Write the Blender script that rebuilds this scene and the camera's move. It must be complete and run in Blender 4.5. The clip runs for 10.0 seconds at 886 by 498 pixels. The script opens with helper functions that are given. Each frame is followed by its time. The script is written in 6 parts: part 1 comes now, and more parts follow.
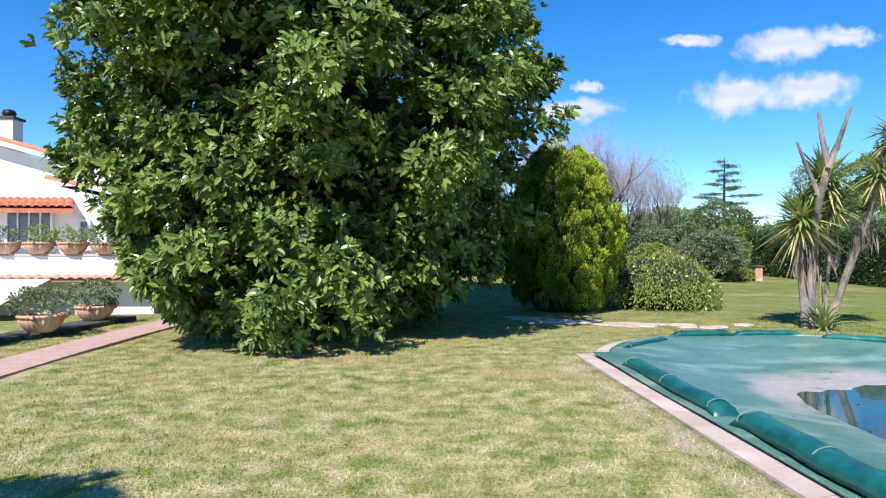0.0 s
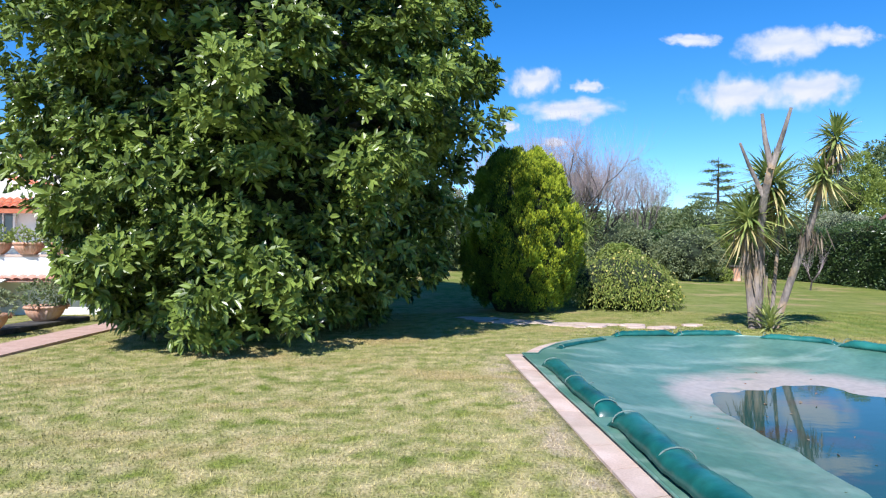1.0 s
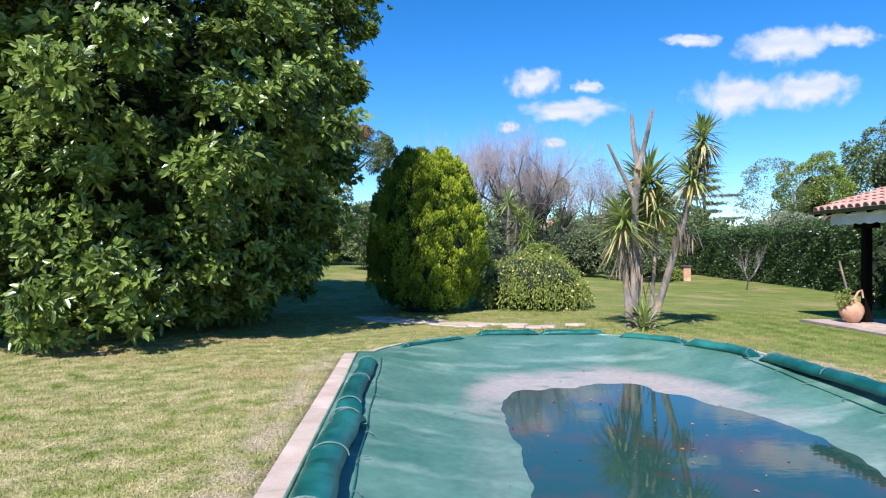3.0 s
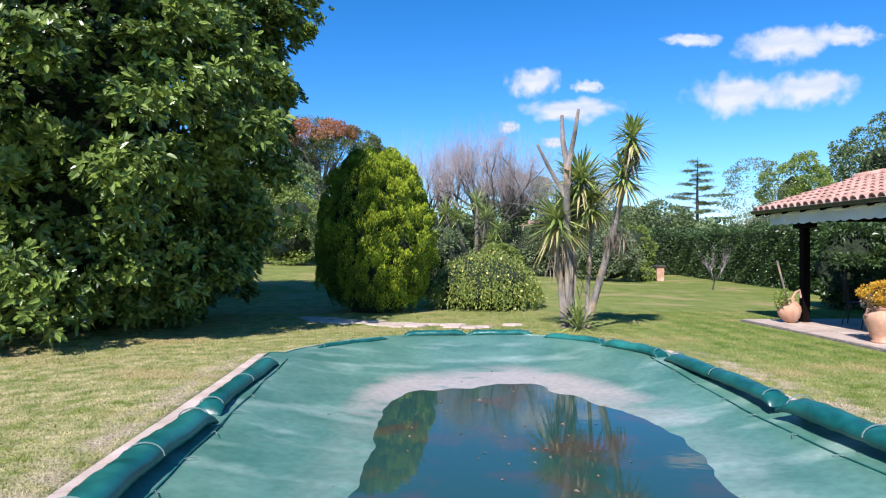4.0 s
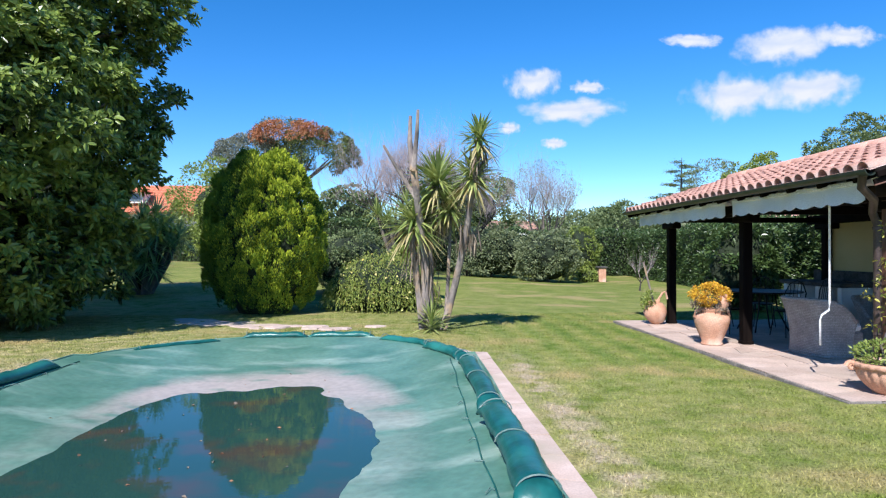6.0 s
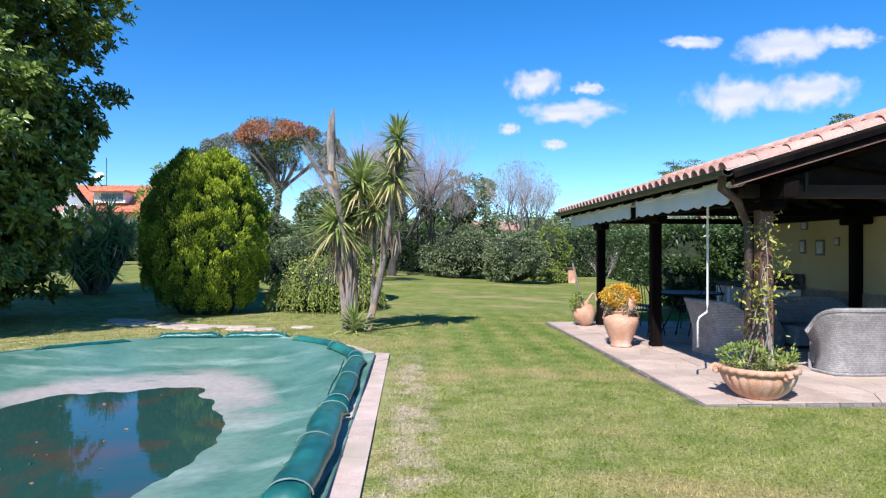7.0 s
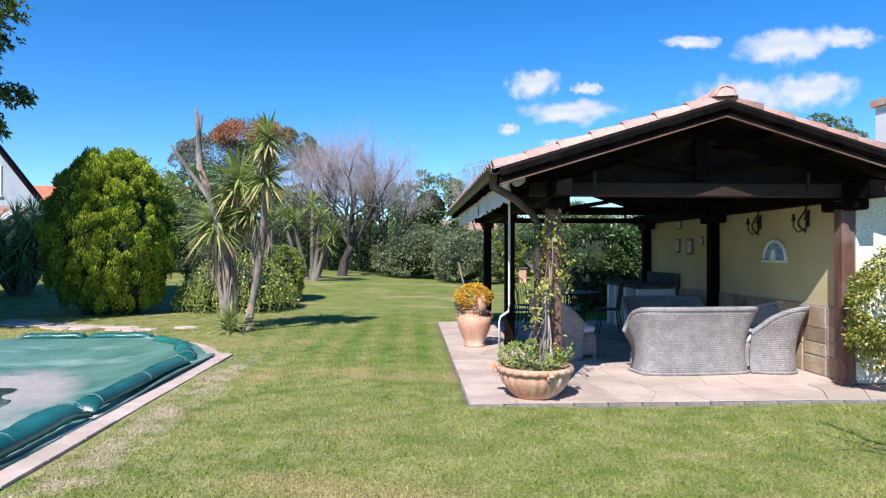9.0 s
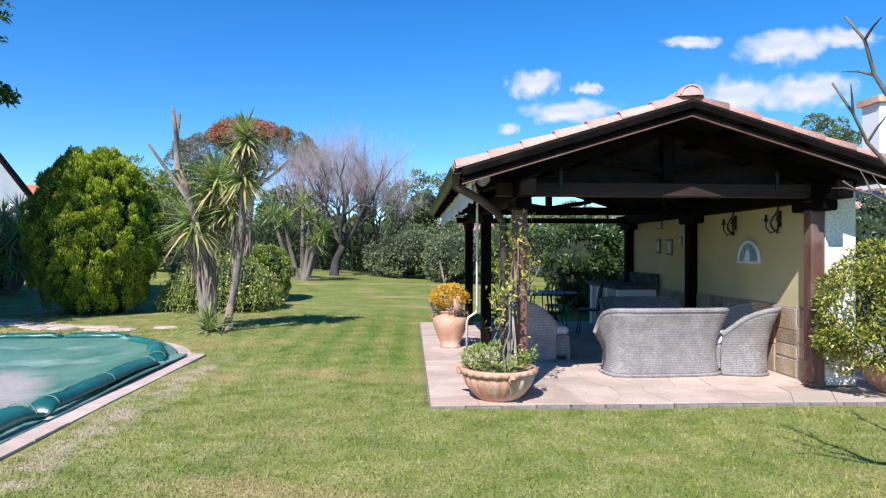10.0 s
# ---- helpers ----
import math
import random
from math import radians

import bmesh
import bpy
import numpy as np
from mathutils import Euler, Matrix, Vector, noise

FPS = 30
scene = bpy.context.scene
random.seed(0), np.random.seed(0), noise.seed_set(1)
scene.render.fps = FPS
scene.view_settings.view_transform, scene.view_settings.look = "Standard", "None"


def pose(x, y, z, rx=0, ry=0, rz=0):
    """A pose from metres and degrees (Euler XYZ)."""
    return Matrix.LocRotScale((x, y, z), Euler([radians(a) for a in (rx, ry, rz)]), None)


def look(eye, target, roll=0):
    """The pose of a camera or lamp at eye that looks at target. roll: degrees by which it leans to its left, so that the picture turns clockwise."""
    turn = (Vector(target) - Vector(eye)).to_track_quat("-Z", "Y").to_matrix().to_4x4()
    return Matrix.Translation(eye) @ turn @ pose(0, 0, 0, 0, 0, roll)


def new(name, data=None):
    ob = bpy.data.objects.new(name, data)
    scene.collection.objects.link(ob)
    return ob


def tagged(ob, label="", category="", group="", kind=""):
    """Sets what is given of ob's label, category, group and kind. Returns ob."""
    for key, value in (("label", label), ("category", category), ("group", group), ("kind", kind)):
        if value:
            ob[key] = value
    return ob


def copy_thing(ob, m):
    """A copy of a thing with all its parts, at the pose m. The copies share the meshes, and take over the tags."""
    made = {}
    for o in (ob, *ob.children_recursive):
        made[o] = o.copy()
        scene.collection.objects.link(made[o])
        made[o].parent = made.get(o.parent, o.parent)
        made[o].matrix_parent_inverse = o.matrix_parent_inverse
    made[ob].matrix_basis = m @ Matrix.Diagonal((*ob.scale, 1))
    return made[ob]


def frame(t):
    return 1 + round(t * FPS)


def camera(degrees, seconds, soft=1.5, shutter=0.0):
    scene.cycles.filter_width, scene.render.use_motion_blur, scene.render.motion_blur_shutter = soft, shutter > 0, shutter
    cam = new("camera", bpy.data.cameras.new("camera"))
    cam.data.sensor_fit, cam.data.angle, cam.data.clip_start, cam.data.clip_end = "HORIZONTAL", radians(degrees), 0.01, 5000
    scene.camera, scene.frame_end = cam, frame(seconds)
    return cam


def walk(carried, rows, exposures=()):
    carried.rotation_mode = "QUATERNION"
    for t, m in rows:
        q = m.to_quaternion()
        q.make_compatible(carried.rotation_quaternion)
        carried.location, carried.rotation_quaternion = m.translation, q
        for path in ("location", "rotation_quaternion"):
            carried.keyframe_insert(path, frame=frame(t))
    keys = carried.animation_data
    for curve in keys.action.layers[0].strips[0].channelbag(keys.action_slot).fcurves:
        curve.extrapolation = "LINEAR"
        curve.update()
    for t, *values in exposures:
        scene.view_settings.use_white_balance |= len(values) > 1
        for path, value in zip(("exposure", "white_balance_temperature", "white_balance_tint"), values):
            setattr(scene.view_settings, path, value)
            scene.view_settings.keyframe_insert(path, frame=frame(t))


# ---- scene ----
cam = camera(69.0, 10.0, soft=1.2)
PATH = [
    (0, (0.159, 0.307, 1.489), (0.264, 2.304, 1.492), 0.1),
    (0.5, (0.64, 0.253, 1.494), (0.746, 2.25, 1.497), 0.1),
    (1, (1.15, 0.225, 1.507), (1.255, 2.222, 1.509), 0.1),
    (1.5, (1.665, 0.162, 1.509), (1.769, 2.159, 1.512), 0.1),
    (2, (2.253, 0.104, 1.512), (2.356, 2.101, 1.516), -0.1),
    (2.5, (2.852, 0.048, 1.502), (2.956, 2.045, 1.505), 0.1),
    (4, (4.722, -0.087, 1.514), (4.824, 1.91, 1.517), -0.0),
    (4.5, (5.388, -0.118, 1.515), (5.49, 1.88, 1.519), 0.0),
    (5, (6.091, -0.136, 1.516), (6.193, 1.862, 1.519), -0.0),
    (5.5, (6.776, -0.154, 1.521), (6.877, 1.843, 1.525), -0.1),
    (7, (8.916, -0.18, 1.52), (9.016, 1.818, 1.528), 0.1),
    (7.5, (9.646, -0.208, 1.517), (9.746, 1.79, 1.525), 0.0),
    (8, (10.294, -0.234, 1.516), (10.394, 1.763, 1.524), 0.0),
    (8.5, (10.828, -0.246, 1.512), (10.927, 1.752, 1.52), 0.0),
    (9, (11.211, -0.246, 1.509), (11.311, 1.751, 1.518), 0.0),
    (9.5, (11.433, -0.222, 1.515), (11.533, 1.775, 1.523), 0.1),
    (10, (11.586, -0.205, 1.517), (11.686, 1.793, 1.525), 0.1),
]
walk(cam, [(t, look(eye, target, roll)) for t, eye, target, roll in PATH], exposures=[(0.0, 0.56, 6100, 15), (10.0, 0.56, 6100, 15)])

# ---- world and sun ----
SUN_DIR = Vector((-0.4, -0.9, 1.0)).normalized()
sky_world = bpy.data.worlds.new("sky")
scene.world = sky_world
sky_world.use_nodes = True
wn = sky_world.node_tree
bg = wn.nodes["Background"]
sky = wn.nodes.new("ShaderNodeTexSky")
sky.sky_type = "NISHITA"
sky.sun_disc = False
sky.sun_elevation = math.asin(SUN_DIR.z)
sky.sun_rotation = math.atan2(SUN_DIR.x, SUN_DIR.y)
sky.altitude = 1200.0
sky.air_density, sky.dust_density, sky.ozone_density = 1.0, 0.0, 5.0
sat = wn.nodes.new("ShaderNodeHueSaturation")
sat.inputs["Saturation"].default_value = 1.29
wn.links.new(sky.outputs[0], sat.inputs["Color"])
wn.links.new(sat.outputs[0], bg.inputs[0])
bg.inputs[1].default_value = 0.129
sun = new("sun", bpy.data.lights.new("sun", "SUN"))
sun.data.energy, sun.data.angle, sun.data.color = 5.0, radians(0.5), (1.0, 0.96, 0.88)
sun.matrix_world = look(SUN_DIR * 50, (0, 0, 0))


# ---- materials ----
def nodes_of(name):
    m = bpy.data.materials.new(name)
    m.use_nodes = True
    nt = m.node_tree
    return m, nt, nt.nodes["Principled BSDF"]


def noise_ramp(nt, scale, c1, c2, lo=0.35, hi=0.65, detail=5.0, coord="Object", stretch=None):
    tc = nt.nodes.new("ShaderNodeTexCoord") if coord == "Object" else nt.nodes.new("ShaderNodeNewGeometry")
    out = tc.outputs["Object"] if coord == "Object" else tc.outputs["Position"]
    if stretch:
        mp = nt.nodes.new("ShaderNodeMapping")
        mp.inputs["Scale"].default_value = stretch
        nt.links.new(out, mp.inputs[0])
        out = mp.outputs[0]
    nz = nt.nodes.new("ShaderNodeTexNoise")
    nz.inputs["Scale"].default_value, nz.inputs["Detail"].default_value = scale, detail
    nt.links.new(out, nz.inputs["Vector"])
    rp = nt.nodes.new("ShaderNodeValToRGB")
    rp.color_ramp.elements[0].position, rp.color_ramp.elements[1].position = lo, hi
    rp.color_ramp.elements[0].color, rp.color_ramp.elements[1].color = (*c1, 1), (*c2, 1)
    nt.links.new(nz.outputs["Fac"], rp.inputs[0])
    return rp.outputs[0], nz.outputs["Fac"]


def mix(nt, fac, a, b, mode="MIX"):
    n = nt.nodes.new("ShaderNodeMix")
    n.data_type, n.blend_type = "RGBA", mode
    for sock, val in ((n.inputs[0], fac), (n.inputs[6], a), (n.inputs[7], b)):
        if isinstance(val, (int, float)):
            sock.default_value = val
        elif isinstance(val, tuple):
            sock.default_value = (*val, 1)
        else:
            nt.links.new(val, sock)
    return n.outputs[2]


def bump(nt, bsdf, fac, strength, distance=0.01):
    b = nt.nodes.new("ShaderNodeBump")
    b.inputs["Strength"].default_value, b.inputs["Distance"].default_value = strength, distance
    nt.links.new(fac, b.inputs["Height"])
    nt.links.new(b.outputs[0], bsdf.inputs["Normal"])


def mat(name, c1, c2, scale=6.0, rough=0.7, bumps=0.3, bscale=60.0, metal=0.0, rand=0.0, coord="Object", stretch=None, stain=None, dist=0.01, spec=0.5, grain=(0.78, 1.15)):
    """Two tones by a coarse noise, grain by a fine one, an optional stain colour, and a change from piece to piece."""
    m, nt, b = nodes_of(name)
    col, _ = noise_ramp(nt, scale, c1, c2, coord=coord, stretch=stretch)
    fine, fac = noise_ramp(nt, bscale, (grain[0],) * 3, (grain[1],) * 3, coord=coord, stretch=stretch)
    col = mix(nt, 1.0, col, fine, "MULTIPLY")
    if stain:
        mask, _ = noise_ramp(nt, scale * 0.35, (0, 0, 0), (1, 1, 1), 0.52, 0.7, coord=coord)
        col = mix(nt, mask, col, stain)
    if rand:
        oi = nt.nodes.new("ShaderNodeObjectInfo")
        hs = nt.nodes.new("ShaderNodeHueSaturation")
        mr = nt.nodes.new("ShaderNodeMapRange")
        mr.inputs["To Min"].default_value, mr.inputs["To Max"].default_value = 1 - rand, 1 + rand
        nt.links.new(oi.outputs["Random"], mr.inputs[0])
        nt.links.new(mr.outputs[0], hs.inputs["Value"])
        nt.links.new(col, hs.inputs["Color"])
        col = hs.outputs[0]
    nt.links.new(col, b.inputs["Base Color"])
    b.inputs["Roughness"].default_value, b.inputs["Metallic"].default_value = rough, metal
    b.inputs["Specular IOR Level"].default_value = spec
    if bumps:
        bump(nt, b, fac, bumps, dist)
    return m


def leaf_mat(name, c1, c2, rough=0.45, trans=0.25, patch=None, pscale=0.8, spec=0.5):
    """Leaves: colour from leaf to leaf, patches over the crown, light through the blade."""
    m, nt, b = nodes_of(name)
    geo = nt.nodes.new("ShaderNodeNewGeometry")
    rp = nt.nodes.new("ShaderNodeValToRGB")
    rp.color_ramp.elements[0].color, rp.color_ramp.elements[1].color = (*c1, 1), (*c2, 1)
    nt.links.new(geo.outputs["Random Per Island"], rp.inputs[0])
    col = rp.outputs[0]
    if patch:
        mask, _ = noise_ramp(nt, pscale, (0, 0, 0), (1, 1, 1), 0.45, 0.62, detail=3)
        col = mix(nt, mask, col, patch)
    nt.links.new(col, b.inputs["Base Color"])
    b.inputs["Roughness"].default_value = rough
    b.inputs["Specular IOR Level"].default_value = spec
    tr = nt.nodes.new("ShaderNodeBsdfTranslucent")
    nt.links.new(col, tr.inputs[0])
    ms = nt.nodes.new("ShaderNodeMixShader")
    ms.inputs[0].default_value = trans
    nt.links.new(b.outputs[0], ms.inputs[1])
    nt.links.new(tr.outputs[0], ms.inputs[2])
    nt.links.new(ms.outputs[0], nt.nodes["Material Output"].inputs[0])
    return m


def lawn_mat(name, blade=False):
    m, nt, b = nodes_of(name)
    col, _ = noise_ramp(nt, 1.5, (0.13, 0.185, 0.027), (0.23, 0.255, 0.062), 0.34, 0.66, 9, "Position")
    straw, _ = noise_ramp(nt, 4.0, (0, 0, 0), (1, 1, 1), 0.34, 0.66, 10, "Position")
    geo = nt.nodes.new("ShaderNodeNewGeometry")
    sep = nt.nodes.new("ShaderNodeSeparateXYZ")
    nt.links.new(geo.outputs["Position"], sep.inputs[0])
    dry = nt.nodes.new("ShaderNodeMapRange")          # the lawn is drier beside the pool's west edge, fresher to the east and north
    dry.inputs["From Min"].default_value, dry.inputs["From Max"].default_value = 3.0, 11.0
    dry.inputs["To Min"].default_value, dry.inputs["To Max"].default_value = 0.85, 0.27
    nt.links.new(sep.outputs["X"], dry.inputs[0])
    dry2 = nt.nodes.new("ShaderNodeMapRange")
    dry2.inputs["From Min"].default_value, dry2.inputs["From Max"].default_value = 8.0, 22.0
    dry2.inputs["To Min"].default_value, dry2.inputs["To Max"].default_value = 1.0, 0.2
    nt.links.new(sep.outputs["Y"], dry2.inputs[0])
    mul = nt.nodes.new("ShaderNodeMath")
    mul.operation = "MULTIPLY"
    nt.links.new(dry.outputs[0], mul.inputs[0])
    nt.links.new(dry2.outputs[0], mul.inputs[1])
    mul2 = nt.nodes.new("ShaderNodeMath")
    mul2.operation = "MULTIPLY"
    nt.links.new(mul.outputs[0], mul2.inputs[0])
    nt.links.new(straw, mul2.inputs[1])
    col = mix(nt, mul2.outputs[0], col, (0.55, 0.455, 0.26))
    bald, _ = noise_ramp(nt, 0.55, (0, 0, 0), (1, 1, 1), 0.53, 0.66, 8, "Position", (0.8, 1.3, 1.0))      # worn patches
    col = mix(nt, mix(nt, 1.0, bald, (0.78, 0.78, 0.78), "MULTIPLY"), col, (0.4, 0.31, 0.15))
    wv = nt.nodes.new("ShaderNodeTexWave")             # mower's lanes running north
    wv.bands_direction = "X"
    wv.inputs["Scale"].default_value, wv.inputs["Distortion"].default_value, wv.inputs["Detail"].default_value, wv.inputs["Detail Scale"].default_value = 0.55, 0.5, 2.0, 0.5
    nt.links.new(geo.outputs["Position"], wv.inputs["Vector"])
    lane = nt.nodes.new("ShaderNodeValToRGB")
    lane.color_ramp.elements[0].color, lane.color_ramp.elements[1].color = (0.68, 0.86, 0.62, 1), (1.04, 1.03, 1.02, 1)
    nt.links.new(wv.outputs["Fac"], lane.inputs[0])
    east = nt.nodes.new("ShaderNodeMapRange")
    east.inputs["From Min"].default_value, east.inputs["From Max"].default_value = 7.5, 10.0
    nt.links.new(sep.outputs["X"], east.inputs[0])
    mown = nt.nodes.new("ShaderNodeMapRange")
    mown.inputs["From Min"].default_value, mown.inputs["From Max"].default_value = 18.0, 13.0
    nt.links.new(sep.outputs["Y"], mown.inputs[0])
    near = nt.nodes.new("ShaderNodeMapRange")
    near.inputs["From Min"].default_value, near.inputs["From Max"].default_value = 6.0, 9.0
    nt.links.new(sep.outputs["Y"], near.inputs[0])
    lanes = mix(nt, 1.0, mix(nt, 1.0, east.outputs[0], mown.outputs[0], "MULTIPLY"), near.outputs[0], "MULTIPLY")
    col = mix(nt, lanes, col, mix(nt, 1.0, col, lane.outputs[0], "MULTIPLY"))
    for edge in (2.3, 8.92):                           # bare earth beside the coping
        df = nt.nodes.new("ShaderNodeMath")
        df.operation = "SUBTRACT"
        nt.links.new(sep.outputs["X"], df.inputs[0])
        df.inputs[1].default_value = edge
        ab = nt.nodes.new("ShaderNodeMath")
        ab.operation = "ABSOLUTE"
        nt.links.new(df.outputs[0], ab.inputs[0])
        band = nt.nodes.new("ShaderNodeMapRange")
        band.inputs["From Min"].default_value, band.inputs["From Max"].default_value = 0.3, 0.08
        nt.links.new(ab.outputs[0], band.inputs[0])
        soil, _ = noise_ramp(nt, 3.2, (0, 0, 0), (1, 1, 1), 0.42, 0.6, 7, "Position")
        pool = nt.nodes.new("ShaderNodeMapRange")
        pool.inputs["From Min"].default_value, pool.inputs["From Max"].default_value = 9.6, 8.6
        nt.links.new(sep.outputs["Y"], pool.inputs[0])
        m1 = nt.nodes.new("ShaderNodeMath")
        m1.operation = "MULTIPLY"
        nt.links.new(band.outputs[0], m1.inputs[0])
        nt.links.new(soil, m1.inputs[1])
        south = nt.nodes.new("ShaderNodeMapRange")
        south.inputs["From Min"].default_value, south.inputs["From Max"].default_value = 0.6, 1.4
        nt.links.new(sep.outputs["Y"], south.inputs[0])
        m2 = nt.nodes.new("ShaderNodeMath")
        m2.operation = "MULTIPLY"
        nt.links.new(m1.outputs[0], m2.inputs[0])
        nt.links.new(mix(nt, 1.0, pool.outputs[0], south.outputs[0], "MULTIPLY"), m2.inputs[1])
        col = mix(nt, m2.outputs[0], col, (0.45, 0.37, 0.26))
    fine, fac = noise_ramp(nt, 38, (0.6, 0.6, 0.54), (1.22, 1.2, 1.18), 0.32, 0.66, 8, "Position")
    col = mix(nt, 1.0, col, fine, "MULTIPLY")
    if blade:
        rp = nt.nodes.new("ShaderNodeValToRGB")
        rp.color_ramp.elements[0].color, rp.color_ramp.elements[1].color = (0.72, 0.78, 0.64, 1), (1.34, 1.3, 1.2, 1)
        nt.links.new(geo.outputs["Random Per Island"], rp.inputs[0])
        col = mix(nt, 1.0, col, rp.outputs[0], "MULTIPLY")
    nt.links.new(col, b.inputs["Base Color"])
    b.inputs["Roughness"].default_value = 0.85
    b.inputs["Specular IOR Level"].default_value = 0.2
    if not blade:
        bump(nt, b, fac, 0.8, 0.03)
    return m


LAWN, BLADE = lawn_mat("lawn"), lawn_mat("grass_blades", True)
PLASTER = mat("white_plaster", (0.78, 0.77, 0.74), (0.84, 0.83, 0.8), 1.2, 0.85, 0.12, 90, stain=(0.7, 0.68, 0.64), grain=(0.94, 1.04))
# blue-grey for the white gable: its bluish shade is painted in
SHADEWALL = mat("shaded_white_render", (0.3, 0.33, 0.37), (0.38, 0.41, 0.44), 1.2, 0.9, 0.2, 50)
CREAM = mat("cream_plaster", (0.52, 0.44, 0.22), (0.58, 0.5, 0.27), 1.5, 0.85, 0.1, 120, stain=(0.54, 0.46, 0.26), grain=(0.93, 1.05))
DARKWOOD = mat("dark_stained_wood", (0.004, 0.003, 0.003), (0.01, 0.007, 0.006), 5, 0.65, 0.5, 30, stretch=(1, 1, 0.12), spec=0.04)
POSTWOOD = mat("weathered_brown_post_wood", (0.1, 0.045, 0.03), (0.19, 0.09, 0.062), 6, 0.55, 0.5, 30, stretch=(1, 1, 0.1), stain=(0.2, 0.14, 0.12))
# lighter copy of the dark wood: sun on the front tie beam put into its colour
LITWOOD = mat("sunlit_dark_wood", (0.025, 0.016, 0.012), (0.06, 0.037, 0.028), 3, 0.7, 0.5, 30, stretch=(0.1, 1, 1), spec=0.2)
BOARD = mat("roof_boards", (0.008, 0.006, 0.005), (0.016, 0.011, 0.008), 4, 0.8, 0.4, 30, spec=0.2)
TERRACOTTA = mat("terracotta", (0.5, 0.26, 0.16), (0.62, 0.36, 0.24), 5, 0.8, 0.3, 70, stain=(0.66, 0.5, 0.4))
COPPO = mat("old_roof_tile", (0.46, 0.23, 0.17), (0.56, 0.33, 0.26), 8, 0.85, 0.4, 60, rand=0.22, stain=(0.42, 0.36, 0.32))
REDTILE = mat("orange_roof_tile", (0.54, 0.15, 0.075), (0.62, 0.23, 0.12), 4, 0.8, 0.3, 40)
FLAG = mat("pink_flagstone", (0.47, 0.35, 0.28), (0.58, 0.45, 0.37), 3, 0.85, 0.35, 40, rand=0.13, stain=(0.44, 0.36, 0.29), grain=(0.88, 1.08))
COPING = mat("pink_coping_stone", (0.5, 0.37, 0.3), (0.6, 0.47, 0.4), 4, 0.85, 0.35, 60, rand=0.08, stain=(0.44, 0.36, 0.28), grain=(0.9, 1.07))
GROUT = mat("grey_mortar", (0.17, 0.15, 0.13), (0.26, 0.23, 0.2), 9, 0.95, 0.4, 80)
PATIOBED = mat("sandy_mortar", (0.36, 0.29, 0.24), (0.44, 0.36, 0.3), 9, 0.95, 0.4, 80)
PATHMAT = mat("pink_path", (0.46, 0.3, 0.24), (0.54, 0.37, 0.3), 5, 0.9, 0.4, 70, coord="Position")
ROCK = mat("dark_grey_stone", (0.06, 0.057, 0.054), (0.12, 0.115, 0.105), 6, 0.9, 0.6, 30, spec=0.15)
WAINSCOT = mat("ochre_wall_stone", (0.34, 0.25, 0.16), (0.48, 0.37, 0.26), 4, 0.85, 0.5, 35, rand=0.3, stain=(0.5, 0.26, 0.1))
IRON = mat("wrought_iron", (0.015, 0.014, 0.013), (0.03, 0.028, 0.026), 12, 0.5, 0.3, 60, metal=0.6)
PIPE = mat("brown_painted_metal", (0.05, 0.033, 0.03), (0.09, 0.06, 0.052), 6, 0.5, 0.1, 60, metal=0.2)
GUTTER = mat("dark_green_gutter", (0.03, 0.045, 0.035), (0.05, 0.065, 0.05), 6, 0.45, 0.1, 60, metal=0.3)
CANVAS = mat("white_canvas", (0.74, 0.74, 0.72), (0.8, 0.8, 0.78), 3, 0.9, 0.3, 200, stain=(0.66, 0.66, 0.62))
WHITEPAINT = mat("white_painted_metal", (0.78, 0.78, 0.77), (0.82, 0.82, 0.8), 8, 0.4, 0.1, 60)
CUSHION = mat("white_cushion", (0.76, 0.75, 0.72), (0.82, 0.81, 0.78), 4, 0.95, 0.4, 150)
BARK = mat("grey_bark", (0.09, 0.075, 0.06), (0.2, 0.17, 0.14), 5, 0.95, 0.8, 25, stretch=(1, 1, 0.25), dist=0.03)
DARKBARK = mat("dark_bark", (0.03, 0.026, 0.022), (0.08, 0.07, 0.06), 5, 0.95, 0.8, 25, stretch=(1, 1, 0.25), dist=0.03)
PALMBARK = mat("pale_cordyline_bark", (0.13, 0.11, 0.1), (0.29, 0.245, 0.21), 6, 0.95, 0.8, 22, stretch=(1, 1, 0.35), stain=(0.46, 0.3, 0.14), dist=0.03)
TWIG = mat("bare_twigs", (0.27, 0.21, 0.21), (0.44, 0.37, 0.36), 4, 0.9, 0.3, 40)
DEADLEAF = leaf_mat("dead_sword_leaf", (0.1, 0.075, 0.055), (0.3, 0.24, 0.17), 0.8, 0.15)
STRAWLEAF = leaf_mat("yellowed_sword_leaf", (0.4, 0.32, 0.12), (0.6, 0.52, 0.26), 0.6, 0.25)
MAGNOLIA = leaf_mat("magnolia_leaf", (0.013, 0.036, 0.011), (0.21, 0.29, 0.054), 0.3, 0.16, patch=(0.21, 0.28, 0.053), pscale=1.1, spec=0.4)
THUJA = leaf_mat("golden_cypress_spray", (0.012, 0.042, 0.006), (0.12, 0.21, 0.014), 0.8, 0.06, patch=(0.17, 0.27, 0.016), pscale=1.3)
# golden tips; their brightness also stands for sun on the south-east side
GOLDLIT = leaf_mat("sunlit_golden_cypress_tip", (0.26, 0.35, 0.019), (0.54, 0.58, 0.036), 0.75, 0.1)
WEEP = leaf_mat("weeping_shrub_leaf", (0.13, 0.2, 0.035), (0.36, 0.4, 0.085), 0.6, 0.3)
LAUREL = leaf_mat("laurel_leaf", (0.035, 0.07, 0.022), (0.1, 0.16, 0.045), 0.35, 0.18)
